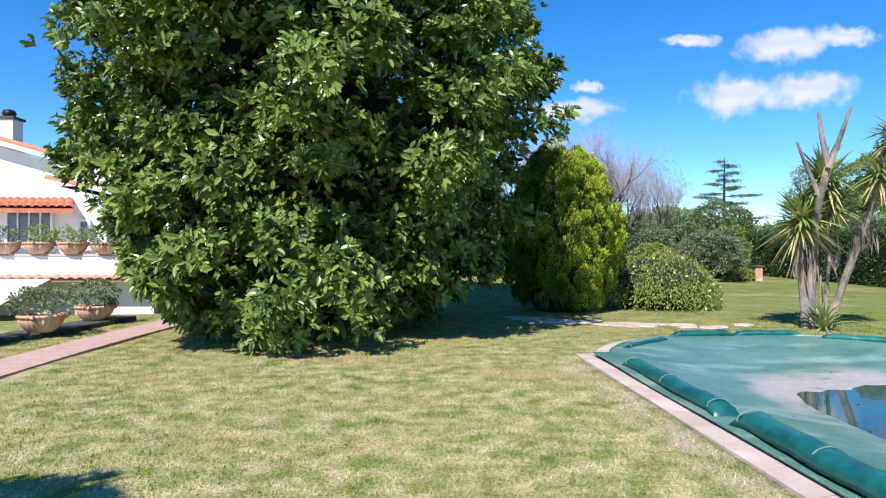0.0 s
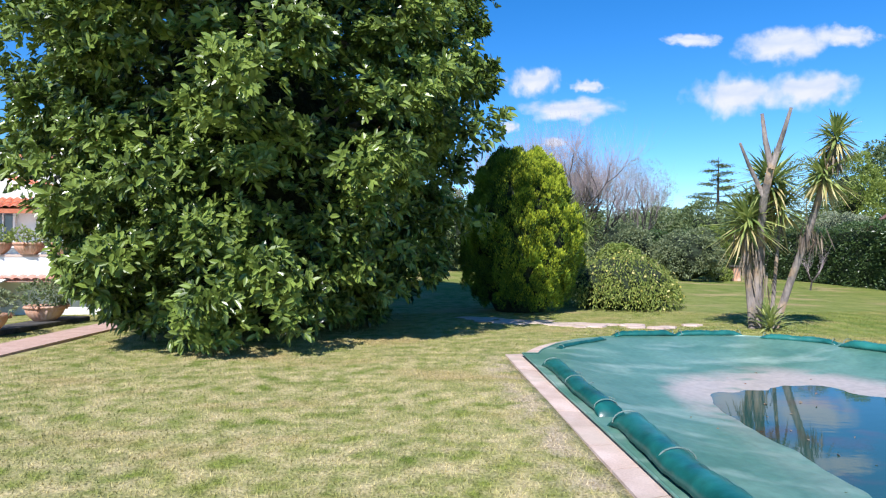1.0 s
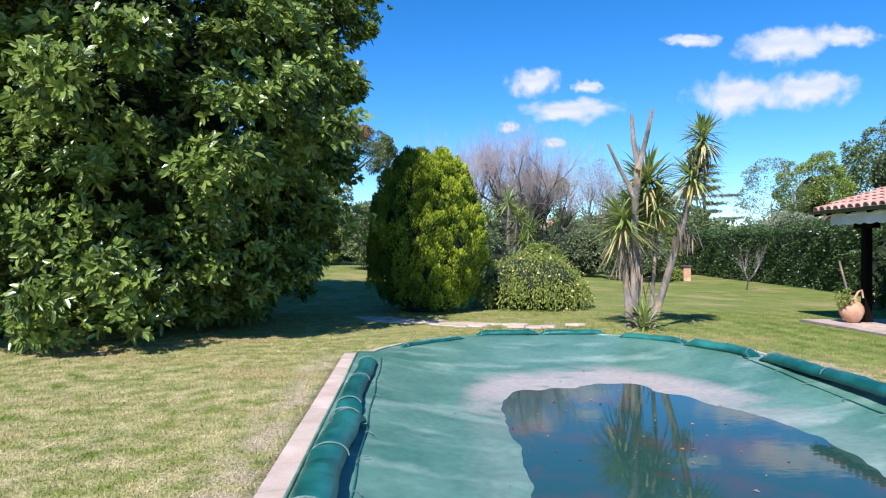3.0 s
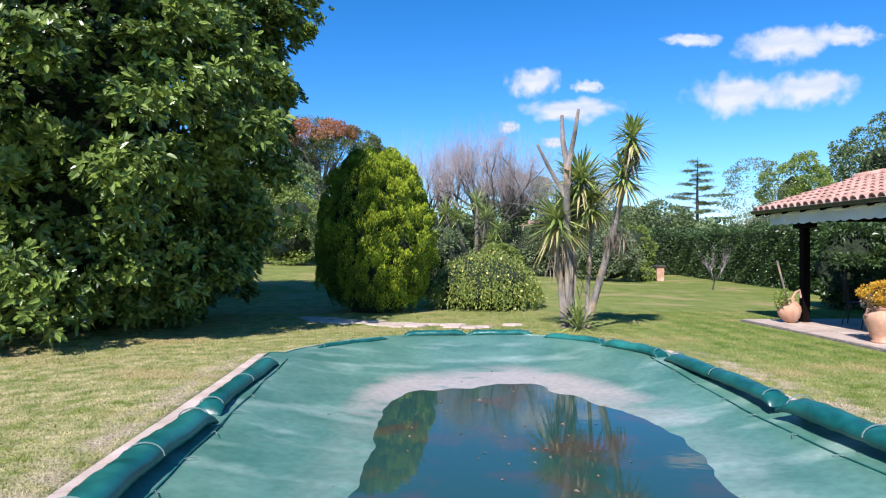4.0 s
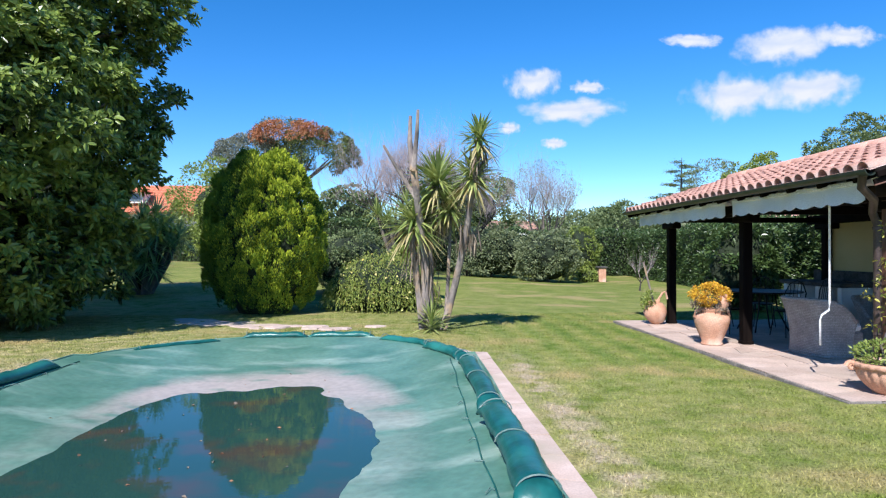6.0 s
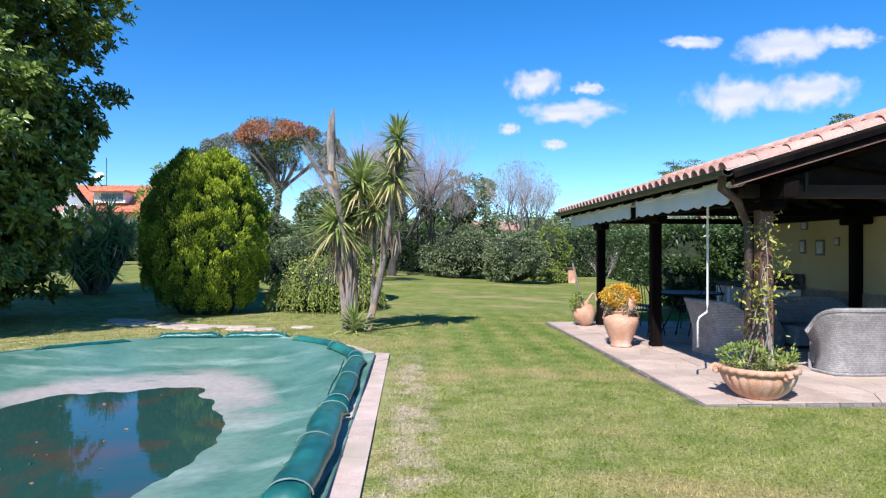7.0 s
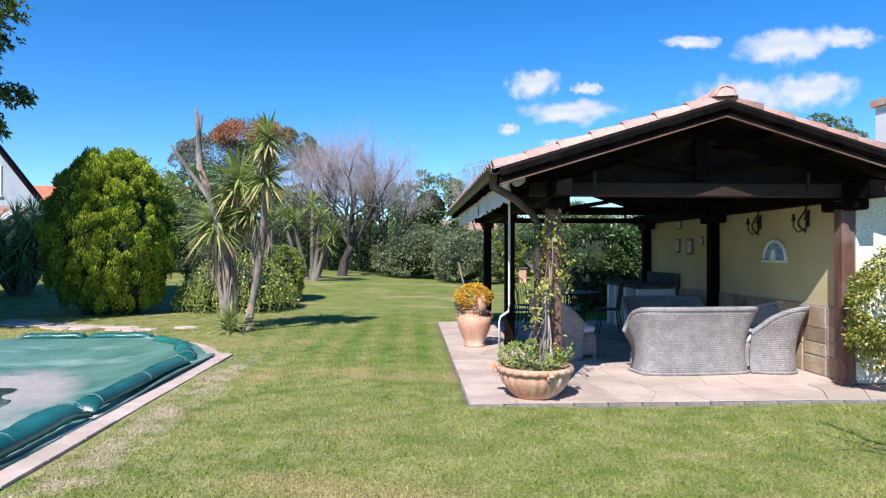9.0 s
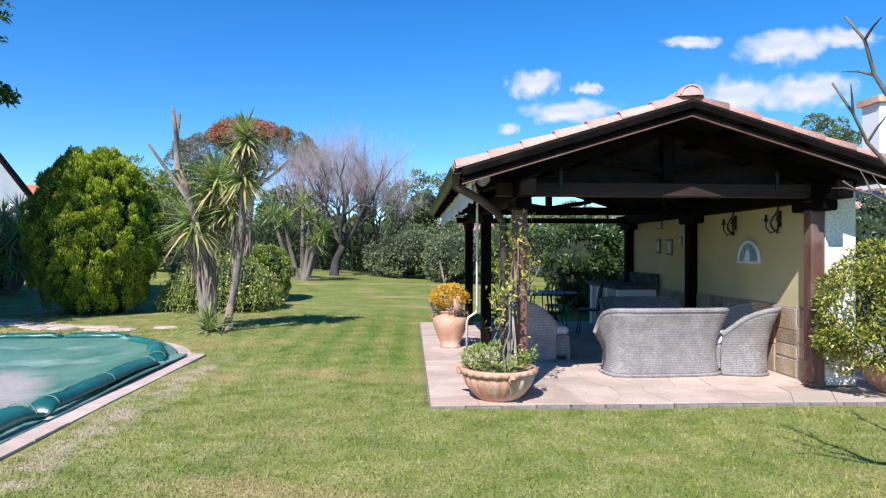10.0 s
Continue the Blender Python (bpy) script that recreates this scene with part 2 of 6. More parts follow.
SWORD = leaf_mat("sword_leaf", (0.17, 0.25, 0.06), (0.45, 0.49, 0.16), 0.45, 0.25)
YUCCA = leaf_mat("yucca_leaf", (0.2, 0.31, 0.09), (0.52, 0.6, 0.26), 0.4, 0.2)
OLIVE = leaf_mat("olive_green_leaf", (0.13, 0.17, 0.075), (0.26, 0.3, 0.15), 0.6, 0.2)
BRIGHT = leaf_mat("bright_green_leaf", (0.17, 0.24, 0.04), (0.36, 0.42, 0.1), 0.5, 0.3)
FARGREEN = leaf_mat("far_tree_leaf", (0.1, 0.15, 0.055), (0.22, 0.27, 0.11), 0.7, 0.2)
PINE = leaf_mat("pine_needles", (0.1, 0.14, 0.05), (0.23, 0.26, 0.09), 0.8, 0.2)
RUST = leaf_mat("browned_pine_needles", (0.36, 0.14, 0.06), (0.55, 0.25, 0.12), 0.85, 0.2)
GREYPINE = leaf_mat("grey_pine_needles", (0.18, 0.2, 0.15), (0.32, 0.33, 0.26), 0.85, 0.2)
ORANGE = leaf_mat("orange_succulent", (0.58, 0.27, 0.02), (0.8, 0.55, 0.05), 0.5, 0.2)
VARIEG = leaf_mat("yellow_green_leaf", (0.05, 0.11, 0.022), (0.55, 0.5, 0.09), 0.4, 0.3)
BLOSSOM = leaf_mat("yellow_blossom", (0.6, 0.5, 0.1), (0.75, 0.68, 0.3), 0.7, 0.3)
BUDS = leaf_mat("pale_budding_leaf", (0.2, 0.25, 0.11), (0.46, 0.48, 0.32), 0.7, 0.25)
# near-black for the cores of crowns and hedges: deep shade put into the colour
SHADEGREEN = mat("shade_core", (0.012, 0.02, 0.008), (0.025, 0.04, 0.014), 5, 0.95, 0.9, 12, dist=0.1)
SOIL = mat("soil", (0.05, 0.035, 0.025), (0.1, 0.07, 0.05), 10, 0.95, 0.8, 60)


def cover_mat():
    m, nt, b = nodes_of("green_pvc_cover")
    col, _ = noise_ramp(nt, 1.3, (0.065, 0.175, 0.128), (0.125, 0.25, 0.19), 0.35, 0.65, 6)
    pale, _ = noise_ramp(nt, 0.9, (0, 0, 0), (1, 1, 1), 0.52, 0.75, 9, stretch=(1.0, 2.2, 1.0))
    col = mix(nt, pale, col, (0.3, 0.41, 0.34))
    tc = nt.nodes.new("ShaderNodeTexCoord")
    sep = nt.nodes.new("ShaderNodeSeparateXYZ")
    nt.links.new(tc.outputs["Object"], sep.inputs[0])
    mr = nt.nodes.new("ShaderNodeMapRange")            # dried silt lies in the low middle, round the puddle
    mr.inputs["From Min"].default_value, mr.inputs["From Max"].default_value = -0.13, -0.165
    nt.links.new(sep.outputs["Z"], mr.inputs[0])
    siltn, _ = noise_ramp(nt, 2.2, (0, 0, 0), (1, 1, 1), 0.3, 0.47, 9, stretch=(0.7, 1.4, 1.0))
    north = nt.nodes.new("ShaderNodeMapRange")
    north.inputs["From Min"].default_value, north.inputs["From Max"].default_value = 5.8, 7.6
    north.inputs["To Min"].default_value = 0.15
    nt.links.new(sep.outputs["Y"], north.inputs[0])
    low = nt.nodes.new("ShaderNodeMath")
    low.operation = "MULTIPLY"
    nt.links.new(mr.outputs[0], low.inputs[0])
    nt.links.new(north.outputs[0], low.inputs[1])
    mm = nt.nodes.new("ShaderNodeMath")
    mm.operation = "MULTIPLY"
    nt.links.new(low.outputs[0], mm.inputs[0])
    nt.links.new(siltn, mm.inputs[1])
    col = mix(nt, mm.outputs[0], col, (0.42, 0.37, 0.33))
    fine, fac = noise_ramp(nt, 14, (0.88, 0.88, 0.88), (1.08, 1.08, 1.08))
    col = mix(nt, 1.0, col, fine, "MULTIPLY")
    nt.links.new(col, b.inputs["Base Color"])
    b.inputs["Roughness"].default_value = 0.42
    bump(nt, b, fac, 0.15, 0.02)
    return m


COVER = cover_mat()
TUBE = mat("dark_teal_vinyl", (0.005, 0.075, 0.068), (0.012, 0.12, 0.105), 3, 0.34, 0.25, 9, stain=(0.03, 0.2, 0.17), dist=0.02)
STRAP = mat("strap", (0.1, 0.17, 0.15), (0.2, 0.26, 0.23), 10, 0.7, 0.2, 60)


def water_mat():
    """Murky rain water: a weak mirror over dark silt."""
    m, nt, b = nodes_of("puddle_water")
    col, _ = noise_ramp(nt, 1.6, (0.02, 0.066, 0.055), (0.075, 0.052, 0.038), 0.5, 0.72, 7)
    nt.links.new(col, b.inputs["Base Color"])
    b.inputs["Roughness"].default_value = 0.03
    b.inputs["IOR"].default_value = 1.33
    b.inputs["Specular IOR Level"].default_value = 0.6
    _, fac = noise_ramp(nt, 5, (0, 0, 0), (1, 1, 1), stretch=(1, 1.6, 1))
    bump(nt, b, fac, 0.06, 0.01)
    return m


WATER = water_mat()


def wicker_mat():
    m, nt, b = nodes_of("grey_wicker")
    col, _ = noise_ramp(nt, 7, (0.3, 0.28, 0.27), (0.42, 0.395, 0.38), 0.3, 0.7)
    tc = nt.nodes.new("ShaderNodeTexCoord")
    sep = nt.nodes.new("ShaderNodeSeparateXYZ")
    nt.links.new(tc.outputs["Object"], sep.inputs[0])
    ang = nt.nodes.new("ShaderNodeMath")               # strands run round the seat
    ang.operation = "ARCTAN2"
    nt.links.new(sep.outputs["X"], ang.inputs[0])
    nt.links.new(sep.outputs["Y"], ang.inputs[1])
    uv = nt.nodes.new("ShaderNodeCombineXYZ")
    nt.links.new(ang.outputs[0], uv.inputs[0])
    nt.links.new(sep.outputs["Z"], uv.inputs[1])
    br = nt.nodes.new("ShaderNodeTexBrick")
    br.inputs["Color1"].default_value, br.inputs["Color2"].default_value, br.inputs["Mortar"].default_value = (1.15, 1.15, 1.15, 1), (0.8, 0.8, 0.8, 1), (0.5, 0.48, 0.46, 1)
    br.inputs["Scale"].default_value, br.inputs["Mortar Size"].default_value, br.inputs["Mortar Smooth"].default_value = 1.0, 0.003, 0.8
    br.offset = 0.5
    br.inputs["Brick Width"].default_value, br.inputs["Row Height"].default_value = 0.03, 0.022
    nt.links.new(uv.outputs[0], br.inputs["Vector"])
    mu = nt.nodes.new("ShaderNodeMath")
    mu.operation = "SUBTRACT"
    mu.inputs[0].default_value = 1.0
    nt.links.new(br.outputs["Fac"], mu.inputs[1])
    nt.links.new(mix(nt, 1.0, col, br.outputs["Color"], "MULTIPLY"), b.inputs["Base Color"])
    b.inputs["Roughness"].default_value = 0.65
    bump(nt, b, mu.outputs[0], 0.8, 0.01)
    return m


WICKER = wicker_mat()
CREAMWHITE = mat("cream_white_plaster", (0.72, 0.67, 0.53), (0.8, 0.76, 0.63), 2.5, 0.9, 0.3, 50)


def glass_mat():
    m, nt, b = nodes_of("window_glass")
    b.inputs["Base Color"].default_value = (0.1, 0.13, 0.16, 1)
    b.inputs["Roughness"].default_value = 0.05
    return m


GLASS = glass_mat()
BLUETILE = mat("blue_glazed_tile", (0.1, 0.24, 0.38), (0.32, 0.48, 0.58), 22, 0.3, 0.1, 60)
PAPER = mat("framed_print", (0.42, 0.5, 0.52), (0.68, 0.7, 0.68), 18, 0.5, 0.0, 60)


# ---- mesh helpers ----
class Geo:
    """Vertices and faces that grow into one mesh."""

    def __init__(self):
        self.v, self.f = [], []

    def add(self, verts, faces):
        n = len(self.v)
        self.v.extend([tuple(p) for p in verts])
        self.f.extend([tuple(i + n for i in q) for q in faces])
        return self

    def arrays(self, verts, faces):
        n = len(self.v)
        self.v.extend(map(tuple, np.asarray(verts).reshape(-1, 3).tolist()))
        self.f.extend(map(tuple, (np.asarray(faces) + n).tolist()))
        return self

    def box(self, cx, cy, cz, sx, sy, sz, rz=0.0, bevel=0.0):
        bm = bmesh.new()
        bmesh.ops.create_cube(bm, size=1.0, matrix=Matrix.Diagonal((sx, sy, sz, 1)))
        if bevel:
            bmesh.ops.bevel(bm, geom=bm.edges[:], offset=bevel, segments=1, affect="EDGES")
        bmesh.ops.transform(bm, matrix=pose(cx, cy, cz, 0, 0, rz), verts=bm.verts)
        bm.verts.index_update()
        self.add([v.co for v in bm.verts], [[v.index for v in f.verts] for f in bm.faces])
        bm.free()
        return self

    def beam(self, p, q, w, h, bevel=0.008):
        """A square timber from p to q, w wide and h high."""
        p, q = Vector(p), Vector(q)
        d = q - p
        x = d.normalized()
        side = Vector((0, 0, 1)).cross(x)
        side = side.normalized() if side.length > 1e-3 else Vector((0, 1, 0))
        up = x.cross(side)
        m = Matrix((x, side, up)).transposed().to_4x4()
        m.translation = (p + q) / 2
        bm = bmesh.new()
        bmesh.ops.create_cube(bm, size=1.0, matrix=Matrix.Diagonal((d.length, w, h, 1)))
        if bevel:
            bmesh.ops.bevel(bm, geom=bm.edges[:], offset=bevel, segments=1, affect="EDGES")
        bmesh.ops.transform(bm, matrix=m, verts=bm.verts)
        bm.verts.index_update()
        self.add([v.co for v in bm.verts], [[v.index for v in f.verts] for f in bm.faces])
        bm.free()
        return self

    def lathe(self, profile, seg=28, wob=0.0, cx=0.0, cy=0.0, flute=0.0, nf=0):
        vs, fs = [], []
        for i, (r, z) in enumerate(profile):
            for k in range(seg):
                a = 2 * math.pi * k / seg
                rr = r * (1 + flute * math.cos(nf * a)) if flute and 0.15 < i / len(profile) < 0.6 else r
                vs.append((cx + rr * math.cos(a), cy + rr * math.sin(a), z + wob * math.sin(3 * a + i)))
        for i in range(len(profile) - 1):
            for k in range(seg):
                a, b = i * seg + k, i * seg + (k + 1) % seg
                fs.append((a, b, b + seg, a + seg))
        return self.add(vs, fs)

    def tube(self, pts, radii, seg=8, cap=True):
        pts = [Vector(p) for p in pts]
        if isinstance(radii, (int, float)):
            radii = [radii] * len(pts)
        vs, fs = [], []
        ref = Vector((0.31, 0.17, 0.93))
        for i, p in enumerate(pts):
            d = (pts[min(i + 1, len(pts) - 1)] - pts[max(i - 1, 0)]).normalized()
            a = d.cross(ref)
            a = a.normalized() if a.length > 0.05 else d.cross(Vector((1, 0, 0))).normalized()
            b = d.cross(a)
            for k in range(seg):
                t = 2 * math.pi * k / seg
                vs.append(p + (a * math.cos(t) + b * math.sin(t)) * radii[i])
        for i in range(len(pts) - 1):
            for k in range(seg):
                a, b = i * seg + k, i * seg + (k + 1) % seg
                fs.append((a, b, b + seg, a + seg))
        if cap:
            fs.append(tuple(range(seg)))
            fs.append(tuple(range((len(pts) - 1) * seg, len(pts) * seg)))
        return self.add(vs, fs)

    def mesh(self, name, material, smooth=False):
        me = bpy.data.meshes.new(name)
        me.from_pydata(self.v, [], self.f)
        me.materials.append(material)
        if smooth:
            me.polygons.foreach_set("use_smooth", [True] * len(me.polygons))
        me.update()
        return me


def thing(name, x, y, z, label, category, rz=0.0, group="", kind=""):
    ob = new(name)
    ob.empty_display_size = 0.1
    ob.matrix_basis = pose(x, y, z, 0, 0, rz)
    return tagged(ob, label, category, group, kind)


def part(name, geo, material, parent, label="", smooth=False, at=None):
    ob = new(name, geo if isinstance(geo, bpy.types.Mesh) else geo.mesh(name, material, smooth))
    ob.parent = parent
    if at is not None:
        ob.matrix_basis = at
    return tagged(ob, label)


def setting(name, geo, material, label, category, smooth=False):
    return tagged(new(name, geo.mesh(name, material, smooth)), label, category, kind="structure")


def unit(a):
    return a / np.maximum(np.linalg.norm(a, axis=1, keepdims=True), 1e-6)


def leaves(pos, way, size, width, rng, fold=0.25, droop=0.15, full=False, face=None):
    """Leaf blades: a folded diamond each, or a six-cornered blade when full. Returns vertices and faces."""
    n = len(pos)
    way = unit(way)
    side = unit(np.cross(way, rng.normal(size=(n, 3)) * 0.5 + (np.array([0, 0, 1.0]) if face is None else face)))
    nor = np.cross(side, way)
    L = (size * rng.uniform(0.7, 1.25, n))[:, None]
    W = L * width / 2
    tip = pos + way * L - np.array([0, 0, 1.0]) * L * droop
    if full:
        a, b = pos + way * L * 0.32, pos + way * L * 0.72 - np.array([0, 0, 1.0]) * L * droop * 0.4
        v = np.stack([pos, a - side * W + nor * W * fold, a + side * W + nor * W * fold, b - side * W * 0.85 + nor * W * fold, b + side * W * 0.85 + nor * W * fold, tip], 1)
        k = np.arange(n)[:, None] * 6
        f = np.concatenate([k + np.array([[0, 2, 4, 5]]), k + np.array([[0, 5, 3, 1]])])
    else:
        m = pos + way * L * 0.45
        v = np.stack([pos, m - side * W + nor * W * fold, tip, m + side * W + nor * W * fold], 1)
        k = np.arange(n)[:, None] * 4
        f = np.concatenate([k + np.array([[0, 2, 1]]), k + np.array([[0, 3, 2]])])
    return v.reshape(-1, 3), f


def leaf_mesh(name, pos, way, size, width, material, rng, **kw):
    v, f = leaves(pos, way, size, width, rng, **kw)
    g = Geo()
    g.arrays(v, f)
    return g.mesh(name, material)


def lumps_on(rng, n, centre, radii, jitter=0.12, low=-0.9):
    """Centres of foliage lumps over an ellipsoid."""
    d = unit(rng.normal(size=(n * 2, 3)))
    d = d[d[:, 2] > low][:n]
    return np.array(centre) + d * np.array(radii) * rng.uniform(1 - jitter * 2, 1 + jitter * 0.4, (len(d), 1)), d


def crown_points(rng, centres, axes, lump, n):
    """Points on the outer side of the lumps, and the way out."""
    i = rng.integers(0, len(centres), n)
    d = unit(rng.normal(size=(n, 3)) + axes[i] * 0.9)
    r = lump * rng.uniform(0.55, 1.05, (n, 1)) ** 0.7
    return centres[i] + d * r * np.array([1, 1, 0.8]), d


def strips(pos, way, length, width, rng, segs=5, sag=0.5):
    """Sword leaves that bow under their weight."""
    n = len(pos)
    way = unit(way)
    side = unit(np.cross(way, np.array([0, 0, 1.0]) + rng.normal(size=(n, 3)) * 0.15))
    L = (length * rng.uniform(0.75, 1.15, n))[:, None]
    rows = []
    for s in range(segs + 1):
        t = s / segs
        c = pos + way * L * t - np.array([0, 0, 1.0]) * L * sag * t * t * rng.uniform(0.9, 1.1)
        w = width * (0.55 + 0.9 * t) if t < 0.5 else width * (1 - t) * 2 + 0.002
        rows += [c - side * w / 2, c + side * w / 2]
    v = np.stack(rows, 1)
    m = 2 * (segs + 1)
    k = np.arange(n)[:, None] * m
    f = np.concatenate([k + np.array([[2 * s, 2 * s + 1, 2 * s + 3, 2 * s + 2]]) for s in range(segs)])
    return v.reshape(-1, 3), f


def rise(x, y):
    """Height of the ground: flat round the pool, climbing gently to the north-west."""
    a = np.interp(x, [-6, 2, 8, 15], [0.85, 0.75, 0.4, 0.06])
    s = np.clip((y - 16.5) / 11.0, 0, 1)
    far = np.clip((y - 30) / 60.0, 0, 1) * 0.4
    return a * s * s * (3 - 2 * s) + far


# ---- ground ----
POOL_W, POOL_E, POOL_S, SHOULDER, ARC_X, ARC_Y, ARC_R = 2.52, 8.61, 1.3, 9.38, 5.6, 8.45, 2.95


def in_pool(x, y, inset):
    arc = (x - ARC_X) ** 2 + (y - ARC_Y) ** 2 < (ARC_R - inset) ** 2
    rect = (x > POOL_W + inset) & (x < POOL_E - inset) & (y > POOL_S + inset) & (y < SHOULDER - inset)
    return arc & (y > SHOULDER - 0.5) | rect


def ground():
    near_x, near_y = np.arange(-14, 26.01, 0.14), np.arange(-5, 20.01, 0.14)
    out = np.array([1.0, 2.5, 5, 9, 15, 25, 45, 80, 140, 260, 500, 1000, 2000])
    xs = np.concatenate([near_x[0] - out[::-1], near_x, near_x[-1] + out])
    ys = np.concatenate([near_y[0] - out[::-1], near_y, near_y[-1] + np.array([0.6, 1.4, 2.4, 3.6, 5, 7, 9, 12, 16, 24, 40, 80, 160, 400, 900, 2200])])
    X, Y = np.meshgrid(xs, ys)
    Z = rise(X, Y) + 0.012 * np.sin(X * 1.7 + np.sin(Y * 1.1)) * np.cos(Y * 1.3 + X * 0.4)
    Z = np.where(in_pool(X, Y, 0.14), -1.2, Z)
    Z = np.where((X > 11.85) & (X < 19.2) & (Y > 6.1) & (Y < 13.2), -0.15, Z)
    w = len(xs)
    k = (np.arange(len(ys) - 1)[:, None] * w + np.arange(w - 1)[None, :]).reshape(-1, 1)
    g = Geo().arrays(np.stack([X, Y, Z], -1), k + np.array([[0, 1, w + 1, w]]))
    setting("ground", g, LAWN, "patchy mown lawn, green with dry straw-coloured spots", "lawn", True)
    rng = np.random.default_rng(3)
    n = 520000
    y = 3.4 + 12.0 * rng.random(n) ** 1.5
    x = -7 + 25 * rng.random(n)
    keep = ~in_pool(x, y, -0.05) & ~((x > 11.65) & (x < 19.4) & (y > 5.9) & (y < 13.4)) & ~(np.abs(x + 4.8) < 0.5)
    x, y = x[keep], y[keep]
    z = rise(x, y) + 0.012 * np.sin(x * 1.7 + np.sin(y * 1.1)) * np.cos(y * 1.3 + x * 0.4) - 0.004
    n = len(x)
    h = rng.uniform(0.01, 0.036, n)
    a = rng.uniform(0, 2 * math.pi, n)
    lean = rng.normal(size=(n, 2)) * 0.018
    base = np.stack([x, y, z], 1)
    s = np.stack([np.cos(a), np.sin(a), np.zeros(n)], 1) * 0.0045
    top = base + np.stack([lean[:, 0], lean[:, 1], h], 1)
    g = Geo().arrays(np.stack([base - s, base + s, top], 1), np.arange(n)[:, None] * 3 + np.array([[0, 1, 2]]))
    tagged(new("grass", g.mesh("grass", BLADE)), "short mown grass blades with dry tips", "grass", kind="stuff")


ground()


# ---- pool ----
def pool_outline(inset, n=28):
    """The rim of the pool from the south-west corner round by the north, with its rounded north end."""
    r = ARC_R - inset
    sh = SHOULDER - inset
    a0 = math.asin((sh - ARC_Y) / r)
    pts = [(POOL_W + inset, POOL_S + inset), (POOL_W + inset, sh)]
    for i in range(n + 1):
        a = math.pi - a0 - (math.pi - 2 * a0) * i / n
        pts.append((ARC_X + r * math.cos(a), ARC_Y + r * math.sin(a)))
    return pts + [(POOL_E - inset, sh), (POOL_E - inset, POOL_S + inset)]


def sheet_height(u, x, y):
    """Height of the cover: level at the rim, sagging to the middle, with shallow folds."""
    low = (abs((x - 5.73) / 2.78) ** 2.6 + abs((y - 4.9) / (5.9 if y > 4.9 else 3.6)) ** 2.6) ** (1 / 2.6)
    low += 0.02 * math.sin(x * 2.3 + y) + 0.025 * noise.noise(Vector((x * 0.9, y * 0.9, 4.5)))
    sag = -0.33 * max(0.0, 1 - low * low) ** 0.9
    fold = 0.008 * math.sin(x * 5.1 + y * 0.7) + 0.01 * math.sin(y * 1.9 - x * 0.8) + 0.004 * math.sin(x * 13.0 + math.sin(y * 1.3) * 2)
    uneven = 0.012 * noise.noise(Vector((x * 1.3, y * 1.3, 0.5))) + 0.006 * noise.noise(Vector((x * 4.1, y * 4.1, 2.5)))
    return 0.05 - 0.035 * (1 - u) + sag * 0.92 + fold * u * 0.6 + uneven * min(1.0, (1.0 - u) * 6)


def cover():
    rim = pool_outline(0.2)
    dense = []
    for (ax, ay), (bx, by) in zip(rim, rim[1:] + rim[:1]):
        n = max(1, int(math.hypot(bx - ax, by - ay) / 0.12))
        dense += [(ax + (bx - ax) * i / n, ay + (by - ay) * i / n) for i in range(n)]
    rings, m = 44, len(dense)
    vs, fs = [], []
    for j in range(rings + 1):
        t = j / rings
        for x, y in dense:
            px, py = x + (5.55 - x) * t * 0.995, y + (4.6 - y) * t * 0.995
            vs.append((px, py, sheet_height(1.0 - t * 0.6, px, py)))
    for j in range(rings):
        for k in range(m):
            a, b = j * m + k, j * m + (k + 1) % m
            fs.append((a, b, b + m, a + m))
    c = thing("pool_cover", 0, 0, 0, "sagging dark green vinyl winter pool cover with silt", "pool cover")
    part("sheet", Geo().add(vs, fs), COVER, c, smooth=True)
    hem = [Vector((x + (5.55 - x) * 0.004, y + (4.6 - y) * 0.004, sheet_height(1.0, x, y) + 0.004)) for x, y in dense]
    part("hem", Geo().tube(hem + hem[:1], 0.013, 6, cap=False), COVER, c, "rolled hem", True)
    for x0, s in ((3.1, 1), (8.02, -1)):
        part("seam", Geo().tube([(x0 + 0.008 * math.sin(y * 5), y, sheet_height(1, x0, y) + 0.006) for y in np.linspace(2.0, 8.6, 60)], 0.007, 5), TUBE, c, "dark stitched seam", True)
        for k, y0 in enumerate(np.arange(3.4, 8.4, 0.62)):
            g = Geo().tube([(x0, y0, sheet_height(1, x0, y0) + 0.008), (x0 + s * 0.03, y0 + 0.02, sheet_height(1, x0, y0) + 0.016), (x0 + s * 0.07, y0 + 0.05 * (-1) ** k, sheet_height(1, x0, y0) + 0.006)], 0.004, 5)
            part("tie_loop", g, STRAP, c)


cover()


